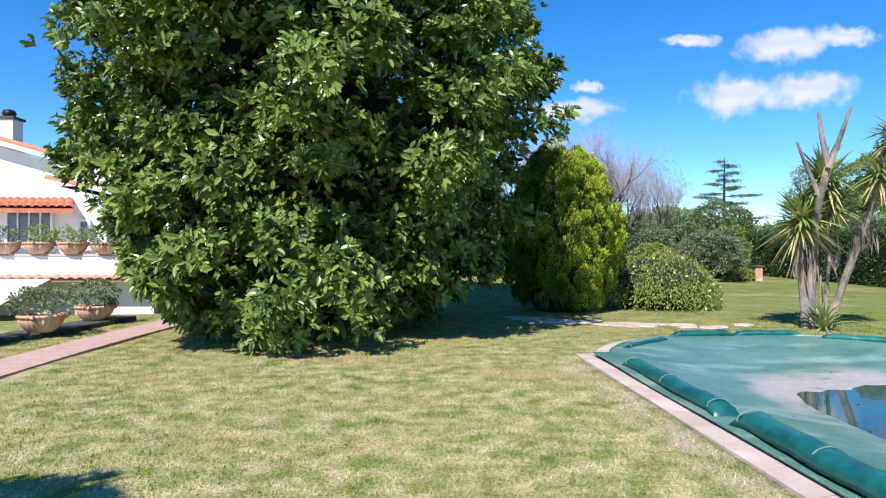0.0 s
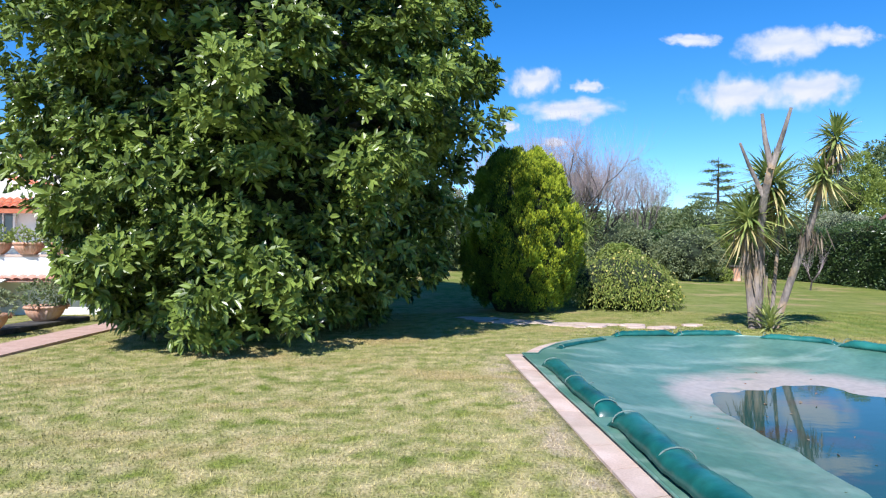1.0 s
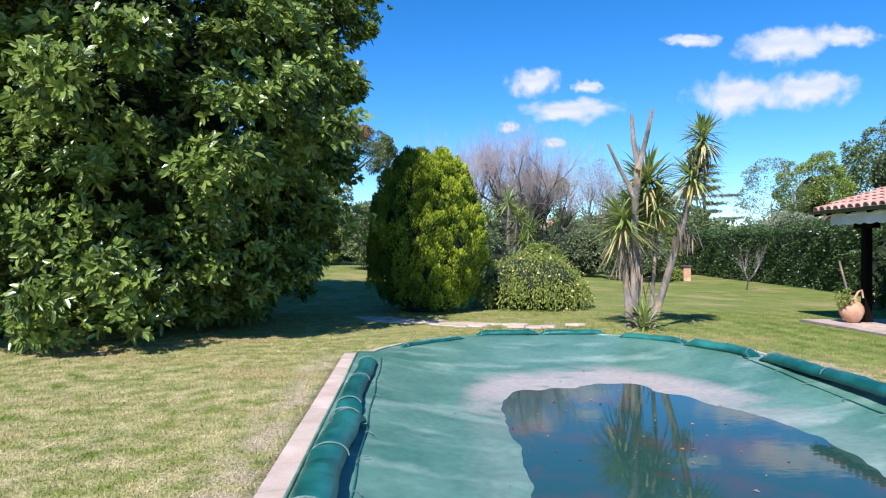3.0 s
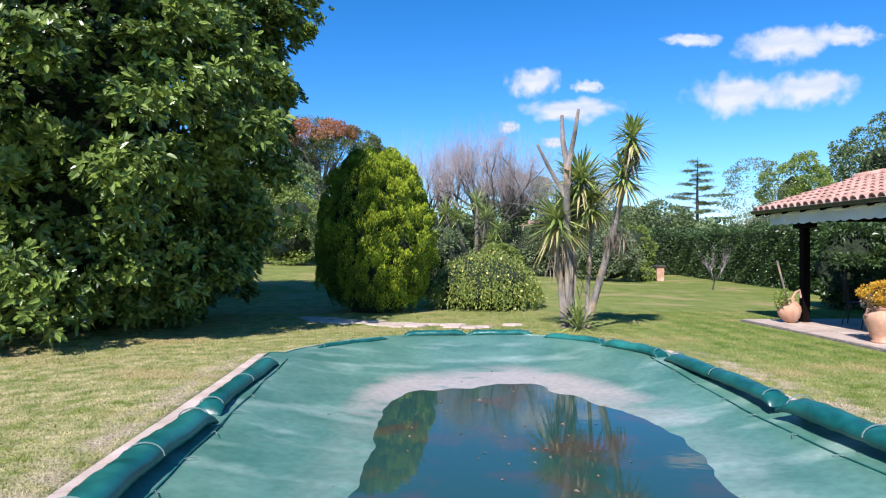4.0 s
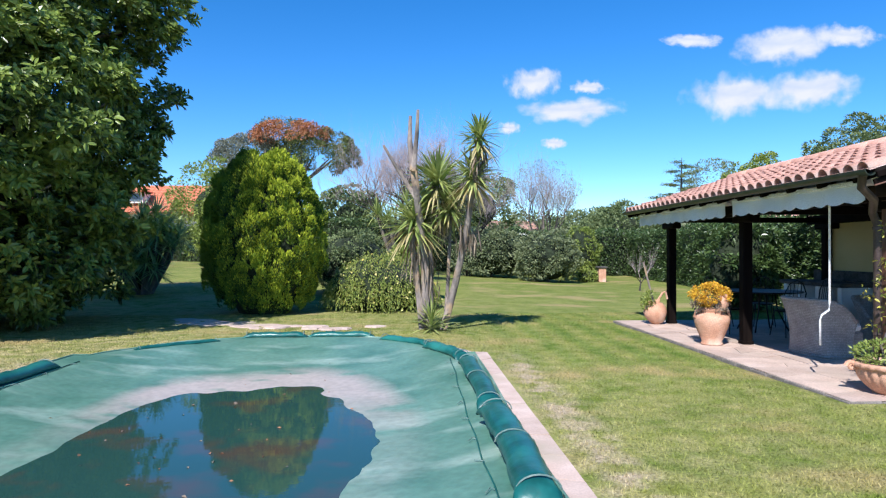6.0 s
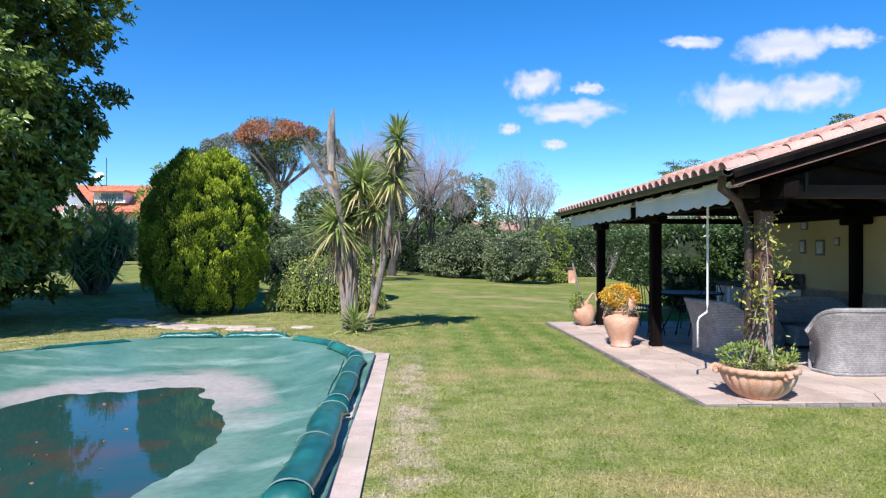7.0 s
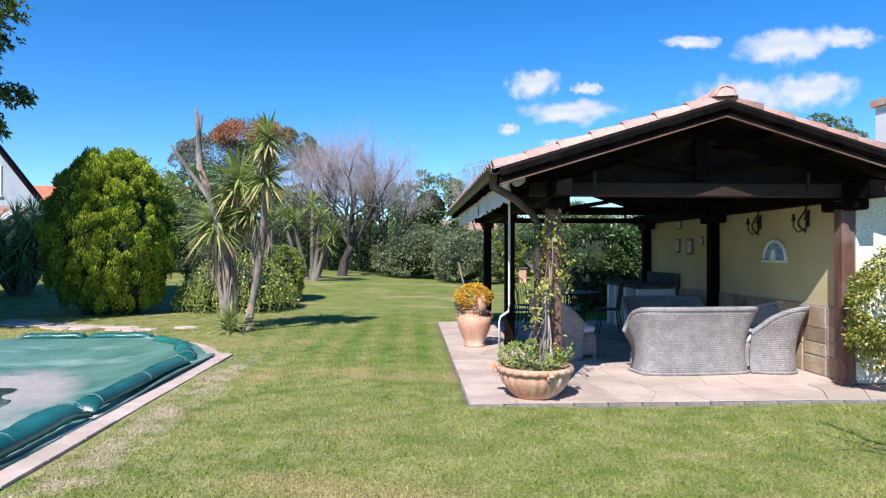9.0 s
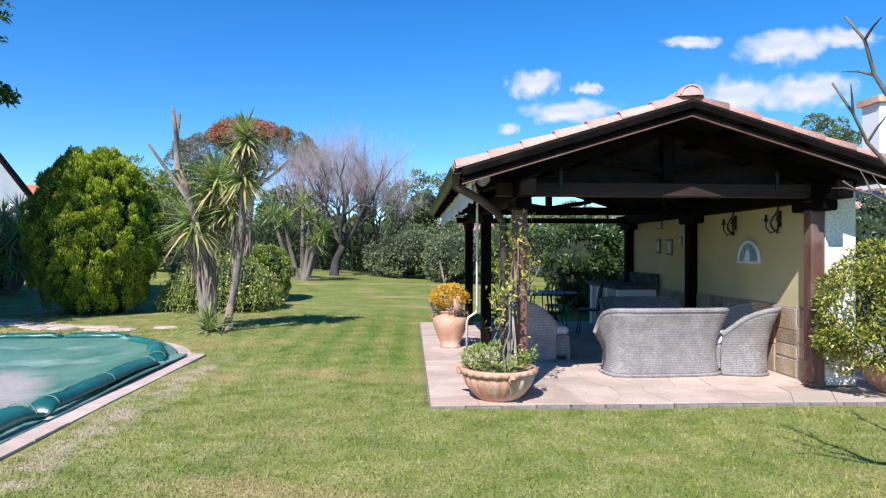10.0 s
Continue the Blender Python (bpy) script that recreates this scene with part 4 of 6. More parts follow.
# ---- wicker furniture ----
def wicker_seat(name, x, y, rz, W, label, D=0.78, H=0.79, padded=True):
    """A low wicker seat with a flared wrap-round back; its back faces local -y."""
    s = thing(name, x, y, 0.045, label, "sofa" if W > 1 else "armchair", rz, group="wicker seats")
    n, m = 40, 12
    th = 0.045

    def pt(k, j, inner):
        a = k / n
        t = j / m
        # plan: from the front of one arm round the back to the other arm
        u = a * 2 - 1
        rad = 1.0
        ang = u * math.pi * 0.5
        sx = math.copysign(abs(math.sin(ang)) ** 0.45, math.sin(ang))
        sy = -abs(math.cos(ang)) ** 0.45
        top = H - 0.3 * (1 + sy) ** 2.3
        z = t * top
        waist = 0.95 - 0.065 * math.sin(min(1, t * 1.15) * math.pi) + 0.13 * t ** 2.2
        flare = 0.03 * (1 - t) ** 2.5
        px = sx * (W / 2) * (waist + flare) - (sx * th if inner else 0)
        py = sy * D * 0.62 * (0.9 + 0.26 * t ** 2.4 + flare) + D * 0.22 + (th if inner else 0) * -sy
        return (px, py, z)

    vs = [pt(k, j, False) for k in range(n + 1) for j in range(m + 1)] + [pt(k, j, True) for k in range(n + 1) for j in range(m + 1)]
    w = m + 1
    o = (n + 1) * w
    fs = []
    for k in range(n):
        for j in range(m):
            a = k * w + j
            fs += [(a, a + w, a + w + 1, a + 1), (o + a, o + a + 1, o + a + w + 1, o + a + w)]
    for k in range(n):
        a = k * w
        fs += [(a + m, a + w + m, o + a + w + m, o + a + m), (a, o + a, o + a + w, a + w)]
    for k in (0, n):
        for j in range(m):
            a = k * w + j
            fs.append((a, a + 1, o + a + 1, o + a))
    part("shell", Geo().add(vs, fs), WICKER, s, smooth=True)
    rim = [((Vector(pt(k, m, False)) + Vector(pt(k, m, True))) / 2) for k in range(n + 1)]
    part("rim", Geo().tube(rim, 0.032, 10), WICKER, s, "braided wicker rim", True)
    part("skirt", Geo().tube([Vector(pt(k, 0, False)) + Vector((0, 0, 0.02)) for k in range(n + 1)], 0.018, 8), WICKER, s, smooth=True)
    part("seat_base", Geo().box(0, D * 0.12, 0.2, W * 0.8, D * 0.82, 0.3, bevel=0.03), WICKER, s)
    k = 2 if W > 1 else 1
    for i in range(k if padded else 0):
        cw = W * 0.78 / k
        part("cushion", Geo().box((i - (k - 1) / 2) * cw, D * 0.12, 0.4, cw * 0.97, D * 0.8, 0.11, bevel=0.035), CUSHION, s, "white seat cushion", True)
    for ex in (-1, 1):
        part("foot", Geo().tube([(ex * W * 0.4, D * 0.48, 0.0), (ex * W * 0.4, D * 0.48, 0.2)], 0.025, 8), WICKER, s)
    return s


wicker_seat("wicker_sofa", 14.63, 7.5, 3, 1.45, "grey wicker two-seat sofa with a high flared back")
wicker_seat("wicker_armchair", 15.62, 7.72, 76, 1.0, "grey wicker armchair with flared back and white cushion", D=1.0)
wicker_seat("wicker_armchair", 13.3, 8.75, -80, 0.86, "grey wicker armchair with white cushion in the shade")
wicker_seat("wicker_sofa", 15.2, 9.7, 182, 1.2, "shaded grey wicker sofa deep in the pavilion", H=0.72, padded=False)


def round_table(x, y):
    t = thing("garden_table", x, y, 0.045, "round dark metal garden table", "table")
    part("tabletop", Geo().lathe([(0.0, 0.74), (0.66, 0.74), (0.67, 0.727), (0.66, 0.715), (0.0, 0.715)], 40), IRON, t, smooth=False)
    for k in range(4):
        a = math.pi / 4 + k * math.pi / 2
        part("leg", Geo().tube([(0.2 * math.cos(a), 0.2 * math.sin(a), 0.72), (0.25 * math.cos(a), 0.25 * math.sin(a), 0.4), (0.45 * math.cos(a), 0.45 * math.sin(a), 0.0)], 0.014, 7), IRON, t, smooth=True)


round_table(13.95, 11.4)


def iron_chair():
    c = thing("iron_chair", 0, 0, 0, "slender black wrought-iron garden chair", "chair", group="chairs round the garden table")
    part("seat", Geo().lathe([(0.0, 0.45), (0.2, 0.45), (0.21, 0.44), (0.2, 0.43), (0.0, 0.43)], 20), IRON, c)
    for sx in (-1, 1):
        part("leg", Geo().tube([(sx * 0.15, 0.14, 0.43), (sx * 0.19, 0.2, 0.0)], 0.01, 6), IRON, c)
        part("leg", Geo().tube([(sx * 0.15, -0.14, 0.43), (sx * 0.19, -0.22, 0.0)], 0.01, 6), IRON, c)
    part("back_frame", Geo().tube([(-0.17, -0.15, 0.43), (-0.2, -0.2, 0.75), (-0.12, -0.23, 0.92), (0, -0.235, 0.97), (0.12, -0.23, 0.92), (0.2, -0.2, 0.75), (0.17, -0.15, 0.43)], 0.01, 6), IRON, c, smooth=True)
    for k in (-0.1, -0.035, 0.035, 0.1):
        part("back_rod", Geo().tube([(k, -0.16, 0.44), (k, -0.23, 0.94)], 0.006, 5), IRON, c)
    return c


ic = iron_chair()
ic.matrix_basis = pose(13.95, 10.62, 0.045, 0, 0, 5)
for a in (75, 150, 215, 290):
    copy_thing(ic, pose(13.95 + 0.85 * math.sin(radians(a)), 11.4 - 0.85 * math.cos(radians(a)), 0.045, 0, 0, a + 6))


# ---- pots ----
def terracotta_bowl(x, y, z, r, label, plant=True, s=1.0):
    b = thing("terracotta_bowl", x, y, z, label, "planter", rz=20, group="terracotta planters")
    k = r / 0.42
    prof = [(0.2 * k, 0.0), (0.23 * k, 0.01 * k), (0.3 * k, 0.08 * k), (0.37 * k, 0.17 * k), (0.4 * k, 0.25 * k), (0.39 * k, 0.29 * k), (0.43 * k, 0.3 * k),
            (0.44 * k, 0.33 * k), (0.43 * k, 0.36 * k), (0.38 * k, 0.36 * k), (0.36 * k, 0.3 * k), (0.0, 0.3 * k)]
    part("bowl", Geo().lathe(prof, 96, 0.002, flute=0.03, nf=24), TERRACOTTA, b, smooth=True)
    for a in range(3):
        t = 2 * math.pi * a / 3 + 0.35
        g = Geo()
        pts = []
        for i in range(13):
            u = i / 12 * 2.6 * math.pi
            rr = 0.055 * k * (1 - i / 16)
            pts.append(((0.455 * k + rr * math.cos(u)) * math.cos(t), (0.455 * k + rr * math.cos(u)) * math.sin(t), 0.3 * k + rr * math.sin(u)))
        g.tube(pts, [0.032 * k * (1 - 0.4 * i / 12) for i in range(13)], 8)
        part("scroll_handle", g, TERRACOTTA, b, "scrolled clay handle", True)
    part("soil", Geo().lathe([(0.0, 0.325 * k), (0.35 * k, 0.315 * k), (0.37 * k, 0.29 * k)], 30), SOIL, b)
    return b


def bushy(rng, parent, n, centre, radii, size, width, material, name="foliage", lump=0.1, nl=40, up=0.4, droop=0.15, label=""):
    c, d = lumps_on(rng, nl, centre, radii)
    p, w = crown_points(rng, c, d, lump, n)
    p[:, 2] = np.maximum(p[:, 2], 0.01)
    w = w + rng.normal(size=w.shape) * 0.5 + np.array([0, 0, up])
    return part(name, leaf_mesh(name, p, w, np.full(n, size), width, material, rng, droop=droop), material, parent, label)


rng = np.random.default_rng(21)
bowl = terracotta_bowl(12.47, 6.25, 0.045, 0.37, "wide scrolled terracotta bowl with a climbing plant")
bushy(rng, bowl, 900, (0.0, 0, 0.4), (0.3, 0.3, 0.1), 0.055, 0.4, BRIGHT, lump=0.08, up=0.9, label="low green foliage")
for k in range(9):
    a, lean = rng.uniform(0, 6.28), rng.uniform(0.0, 0.12)
    top = 0.7 + rng.random() * 0.9
    pts = [(0.12 * math.cos(a) * (1 - t) + lean * t + 0.22 * t + rng.normal() * 0.02, 0.12 * math.sin(a) * (1 - t) + 0.18 * t + rng.normal() * 0.02, 0.3 + top * t) for t in np.linspace(0, 1, 7)]
    part("stem", Geo().tube(pts, [0.013 * (1 - 0.6 * t) for t in np.linspace(0, 1, 7)], 5), PALMBARK, bowl, smooth=True)
part("stake", Geo().tube([(0.2, 0.0, 0.3), (0.18, 0.1, 1.1)], 0.022, 8), PATIOBED, bowl, "pale wooden plant stake", True)
for k in range(34):
    t = rng.random()
    base = np.array([0.1 + 0.24 * t + rng.normal() * 0.12, 0.2 * t + rng.normal() * 0.13, 0.45 + 1.4 * t])
    lp = base + rng.normal(size=(13, 3)) * 0.05
    lw = rng.normal(size=(13, 3)) + np.array([0, 0, 0.3])
    tagged(part("leaf_tuft", leaf_mesh("leaf_tuft", lp, lw, np.full(13, 0.055), 0.42, VARIEG, rng, full=True), VARIEG, bowl), kind="stuff")


def amphora(x, y):
    a = thing("terracotta_amphora", x, y, 0.045, "pale terracotta jar overflowing with orange succulents", "planter", group="terracotta planters")
    prof = [(0.14, 0.0), (0.165, 0.005), (0.165, 0.03), (0.15, 0.05), (0.185, 0.14), (0.235, 0.26), (0.265, 0.36), (0.268, 0.41), (0.25, 0.455), (0.205, 0.485), (0.175, 0.5), (0.17, 0.525), (0.2, 0.55), (0.205, 0.565), (0.16, 0.565), (0.14, 0.53), (0.0, 0.52)]
    part("jar", Geo().lathe(prof, 40, 0.001), TERRACOTTA, a, smooth=True)
    part("emblem", Geo().lathe([(0.0, 0.012), (0.03, 0.01), (0.05, 0.0)], 9), TERRACOTTA, a, "raised flower emblem", at=pose(0.0, -0.25, 0.38, 80))
    for k in (-1, 1):
        part("handle", Geo().tube([(k * 0.15, 0, 0.55), (k * 0.26, 0, 0.53), (k * 0.28, 0, 0.45), (k * 0.235, 0, 0.4)], 0.022, 8), TERRACOTTA, a, smooth=True)
    r = np.random.default_rng(4)
    bushy(r, a, 2600, (-0.03, 0, 0.78), (0.27, 0.25, 0.15), 0.04, 0.5, ORANGE, "succulent_mass", lump=0.07, nl=60, up=0.7, label="orange-yellow succulent rosettes")
    tagged(bushy(r, a, 700, (-0.02, 0.0, 0.64), (0.24, 0.22, 0.1), 0.05, 0.4, DEADLEAF, "dry_stem_mass", lump=0.06, nl=30, up=-0.6), kind="stuff")
    for k in range(3):
        g = Geo().tube([(0.04 + 0.03 * k, -0.14 + k * 0.05, 0.5), (0.08 + 0.03 * k, -0.22, 0.64), (0.06 + 0.02 * k, -0.24, 0.8)], 0.05 - 0.012 * k, 8)
        part("thick_stem", g, TERRACOTTA, a, smooth=True)


amphora(12.2, 9.75)


def tilted_jar(x, y):
    a = thing("terracotta_jar", x, y, 0.045, "tilted round terracotta jar with a stick and dry plant", "planter", group="terracotta planters")
    prof = [(0.0, 0.0), (0.1, 0.0), (0.16, 0.06), (0.22, 0.18), (0.225, 0.27), (0.18, 0.37), (0.13, 0.41), (0.15, 0.45), (0.13, 0.45), (0.11, 0.41), (0.0, 0.4)]
    part("jar", Geo().lathe(prof, 32), TERRACOTTA, a, smooth=True, at=pose(0, 0, 0.02, 0, -14, 0))
    part("stick", Geo().tube([(-0.08, 0, 0.4), (-0.28, 0.05, 1.25)], 0.02, 7), PALMBARK, a, "pale wooden stick")
    part("branch", Geo().tube([(-0.05, 0, 0.4), (0.1, 0.02, 0.62), (0.16, 0, 0.66), (0.2, 0.02, 0.5)], 0.022, 7), TERRACOTTA, a)
    bushy(np.random.default_rng(5), a, 420, (-0.16, 0, 0.48), (0.14, 0.14, 0.16), 0.07, 0.35, BRIGHT, lump=0.07, nl=20)


tilted_jar(12.45, 12.6)
rp_ = terracotta_bowl(16.72, 6.35, 0.045, 0.34, "terracotta pot holding a large yellow-green shrub")
r6 = np.random.default_rng(6)
bushy(r6, rp_, 10000, (-0.32, -0.05, 0.82), (0.66, 0.5, 0.68), 0.062, 0.42, VARIEG, lump=0.14, nl=110, up=0.2, label="glossy yellow-green leaves")
for k in range(8):
    a = k * 0.8
    g = Geo().tube([(0.05 * math.cos(a), 0.05 * math.sin(a), 0.3), (0.2 * math.cos(a) - 0.08, 0.2 * math.sin(a), 0.7), (0.36 * math.cos(a) - 0.1, 0.36 * math.sin(a), 1.15)], [0.014, 0.01, 0.005], 5)
    part("stem", g, BARK, rp_)


# ---- trees and shrubs ----
def limb(g, rng, p, d, length, r, depth, spread=0.6, up=0.15, seg=5, twigs=None, kids=3, shrink=0.68):
    """A branching limb; finer shoots go into twigs."""
    pts, rad = [p], [r]
    q, w = Vector(p), Vector(d).normalized()
    for i in range(4):
        w = (w + Vector(rng.normal(size=3)) * 0.16 + Vector((0, 0, up * 0.4))).normalized()
        q = q + w * (length / 4)
        pts.append(q.copy())
        rad.append(r * (1 - 0.42 * (i + 1) / 4))
    (g if depth > 2 or twigs is None else twigs).tube(pts, rad, max(3, seg if depth > 2 else 3), cap=False)
    if depth <= 0:
        if twigs is not None and rng.random() < 0.4:          # a year's straight shoot
            e = q + (w * 0.5 + Vector(rng.normal(size=3)) * 0.22 + Vector((0, 0, 0.8))).normalized() * length * rng.uniform(1.6, 3.4)
            twigs.tube([q, (q + e) / 2 + Vector(rng.normal(size=3)) * 0.02, e], [r * 0.9, r * 0.7, r * 0.4], 3, cap=False)
        return
    for k in range(kids):
        a = int(rng.integers(2, 5)) if k else 4
        side = Vector(rng.normal(size=3)).cross(w).normalized()
        limb(g, rng, pts[a], (w + side * spread * rng.uniform(0.6, 1.3)).normalized(), length * shrink * rng.uniform(0.8, 1.15), rad[a] * 0.72, depth - 1, spread, up, seg, twigs, kids, shrink)


def bare_tree(x, y, h, label, seed, spread=0.55, depth=5, lean=(0, 0), kids=3, trunk_r=0.13, bark=None, twig=None):
    z = float(rise(x, y))
    t = thing("bare_tree", x, y, z - 0.05, label, "tree", group="bare trees")
    rng = np.random.default_rng(seed)
    g, tw = Geo(), Geo()
    th = h * 0.2
    g.tube([(0, 0, 0), (lean[0] * 0.3, lean[1] * 0.3, th * 0.5), (lean[0], lean[1], th)], [trunk_r * 1.2, trunk_r, trunk_r * 0.85], 8)
    for k in range(4):
        a = 2 * math.pi * k / 4 + rng.uniform(-0.4, 0.4)
        limb(g, rng, Vector((lean[0], lean[1], th)), (math.cos(a) * 0.7, math.sin(a) * 0.7, 0.9), h * 0.27, trunk_r * 0.6, depth - 1, spread, 0.3, 6, tw, kids, 0.71)
    part("trunk", g, bark or DARKBARK, t, smooth=True)
    tagged(part("bare_crown", tw, twig or TWIG, t, "fine bare twigs"), kind="stuff")
    return t


def magnolia():
    x, y = -1.6, 12.6
    t = thing("magnolia_tree", x, y, 0, "large dense evergreen magnolia with glossy dark leaves", "tree")
    rng = np.random.default_rng(2)
    g = Geo()
    g.tube([(0, 0, -0.1), (0.05, 0, 1.2), (0.0, 0.1, 3.5), (0.1, 0, 6.0), (0, 0, 8.8)], [0.3, 0.25, 0.2, 0.12, 0.04], 10)
    for k in range(34):
        a, z = k * 2.4, 0.7 + 7.2 * k / 34
        R = np.interp(z, [0, 4, 8, 10], [3.0, 4.0, 2.6, 0.5]) * 0.9
        g.tube([(0, 0, z), (R * 0.5 * math.cos(a), R * 0.5 * math.sin(a), z + 0.35), (R * math.cos(a + 0.15), R * math.sin(a + 0.15), z + 0.9)], [0.09, 0.06, 0.02], 6)
    part("trunk", g, BARK, t, smooth=True)
    # lumps over a broad egg that nearly reaches the ground
    n = 480
    zz = 0.3 + 9.1 * ((np.arange(n) + rng.random(n)) / n) ** 0.92
    az = np.arange(n) * 2.39996 + rng.normal(size=n) * 0.22
    zt = [0.0, 0.7, 1.4, 3.0, 4.6, 6.0, 7.4, 8.6, 9.6]
    mid = [-0.05, -0.1, 0.0, 0.05, 0.0, 0.0, 0.1, 0.2, 0.2]
    wide, deep = [1.8, 2.45, 2.8, 3.2, 3.6, 3.55, 3.2, 2.1, 0.6], [2.8, 3.1, 3.25, 3.6, 3.9, 3.7, 2.95, 1.8, 0.4]
    R = (1 + 0.08 * np.sin(az * 3 + zz) + 0.06 * np.sin(az * 7 - zz * 2.1)) * rng.uniform(0.74, 1.1, n)
    cen = np.stack([np.interp(zz, zt, mid) + np.interp(zz, zt, wide) * R * np.cos(az), np.interp(zz, zt, deep) * R * np.sin(az), zz], 1)
    ax = unit(np.stack([np.cos(az), np.sin(az), (zz - 3.5) * 0.14], 1))
    m = 27000
    i = rng.integers(0, n, m)
    d = unit(rng.normal(size=(m, 3)) + ax[i] * 0.7)
    big = rng.uniform(0.35, 0.75, n)[i][:, None]
    p = cen[i] + d * big * np.array([1.0, 1.0, 0.55]) * rng.uniform(0.4, 1.08, (m, 1))
    p[:, 2] = np.maximum(p[:, 2], 0.22)
    fill = rng.random(m) < 0.16          # an even layer below the lumps closes the crown
    fz, fa = 0.25 + 8.9 * rng.random(m), rng.uniform(0, 2 * math.pi, m)
    fr = rng.uniform(0.66, 0.9, m)
    p[fill] = np.stack([np.interp(fz, zt, mid) + np.interp(fz, zt, wide) * fr * np.cos(fa), np.interp(fz, zt, deep) * fr * np.sin(fa), fz], 1)[fill]
    d[fill] = np.stack([np.cos(fa), np.sin(fa), np.zeros(m)], 1)[fill]
    inner = rng.random(m) < 0.1
    p[inner] = p[inner] * np.array([0.8, 0.78, 1.0])
    k = 9
    pos = np.repeat(p, k, 0) + rng.normal(size=(m * k, 3)) * 0.03
    axis = np.repeat(unit(d * 0.8 + np.array([0, 0, 0.55]) + ax[i] * 0.35), k, 0)
    turn = unit(np.cross(axis, rng.normal(size=(m * k, 3))))          # rosettes open round the twig end
    way = turn * rng.uniform(0.6, 1.1, (m * k, 1)) + axis * rng.uniform(0.25, 0.8, (m * k, 1))
    # dark core stands in for the shade deep in the crown
    part("shade_core", Geo().lathe([(0.9, 0.05), (1.3, 0.8), (1.7, 2.0), (2.0, 3.6), (1.5, 5.0), (1.0, 6.4), (0.5, 7.6), (0.0, 8.2)], 30, wob=0.1), SHADEGREEN, t, at=pose(-0.3, 0, 0))
    crown = part("crown", leaf_mesh("crown", pos, way, np.full(m * k, 0.155), 0.38, MAGNOLIA, rng, full=True, droop=0.12, face=axis * 1.2), MAGNOLIA, t)
    return crown


magnolia()


def egg(centre, radii, seed, rough=0.08, seg=28):
    """A rough closed body for the shaded core of a plant."""
    rr = np.random.default_rng(seed)
    vs, fs = [], []
    n = seg // 2
    for i in range(n + 1):
        b = math.pi * i / n
        for k in range(seg):
            a = 2 * math.pi * k / seg
            s = 1 + rr.uniform(-rough, rough)
            vs.append((centre[0] + radii[0] * math.sin(b) * math.cos(a) * s, centre[1] + radii[1] * math.sin(b) * math.sin(a) * s, centre[2] + radii[2] * math.cos(b) * s))
    for i in range(n):
        for k in range(seg):
            a, b = i * seg + k, i * seg + (k + 1) % seg
            fs.append((a, b, b + seg, a + seg))
    return Geo().add(vs, fs)


def conifer():
    x, y = 3.88, 15.95
    t = thing("golden_cypress", x, y, 0, "rounded golden-green cypress with dense upright sprays", "tree")
    rng = np.random.default_rng(12)
    prof_z, prof_r = [0.0, 0.35, 0.9, 1.6, 2.2, 2.8, 3.35, 3.75, 4.0], [0.75, 0.98, 1.22, 1.36, 1.34, 1.14, 0.84, 0.5, 0.12]
    nl = 900                                  # upright flame-shaped lobes with dark clefts between them
    tz, ta = 0.2 + 3.6 * rng.random(nl) ** 0.85, rng.uniform(0, 2 * math.pi, nl)
    tr = np.interp(tz, prof_z, prof_r) * rng.uniform(0.86, 1.08, nl) * (1 + 0.06 * np.sin(ta * 4 + tz * 2.2) + 0.04 * np.sin(ta * 7 - tz * 3))
    lobe = np.stack([tr * np.cos(ta), tr * np.sin(ta), tz], 1)
    out = np.stack([np.cos(ta), np.sin(ta), np.full(nl, 0.45)], 1)
    n = 150000
    i = rng.integers(0, nl, n)
    d = unit(rng.normal(size=(n, 3)) + out[i] * 0.75)
    size = rng.uniform(0.65, 1.3, nl)[i][:, None]
    shell = rng.uniform(0.76, 1.0, (n, 1)) ** 0.5
    pos = lobe[i] + d * np.array([0.1, 0.1, 0.2]) * size * shell * (1 + 0.1 * np.sin(d[:, :1] * 19 + i[:, None]))
    pos[:, 2] = np.maximum(pos[:, 2], 0.04)
    way = d * 0.5 + out[i] * 0.35 + np.array([0, 0, 0.75]) + rng.normal(size=(n, 3)) * 0.28
    lit_side = (unit(out) @ np.array([0.72, -0.52, 0.46]))[i] + 0.15 * np.sin(ta[i] * 5 + tz[i] * 4)
    tip = (d[:, 2] > rng.uniform(-0.6, 0.6, n)) & (shell[:, 0] > 0.89) & (lit_side > rng.uniform(0.0, 0.75, n))      # golden tips, kept to the south-east and top: sunlight put into the colour
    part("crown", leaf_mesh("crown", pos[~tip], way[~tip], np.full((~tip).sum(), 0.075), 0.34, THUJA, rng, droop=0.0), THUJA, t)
    part("golden_growth", leaf_mesh("golden_growth", pos[tip], way[tip], np.full(tip.sum(), 0.07), 0.34, GOLDLIT, rng, droop=0.0), GOLDLIT, t, "golden yellow sprays, kept to the sunlit south-east side")
    # added dark body, the shade behind the sprays
    part("shade_core", Geo().lathe([(r * 0.8, z * 0.95) for z, r in zip(prof_z, prof_r)] + [(0.0, 3.8)], 30), SHADEGREEN, t)
    part("trunk", Geo().tube([(0, 0, -0.1), (0, 0, 0.6)], [0.12, 0.1], 8), BARK, t)


conifer()


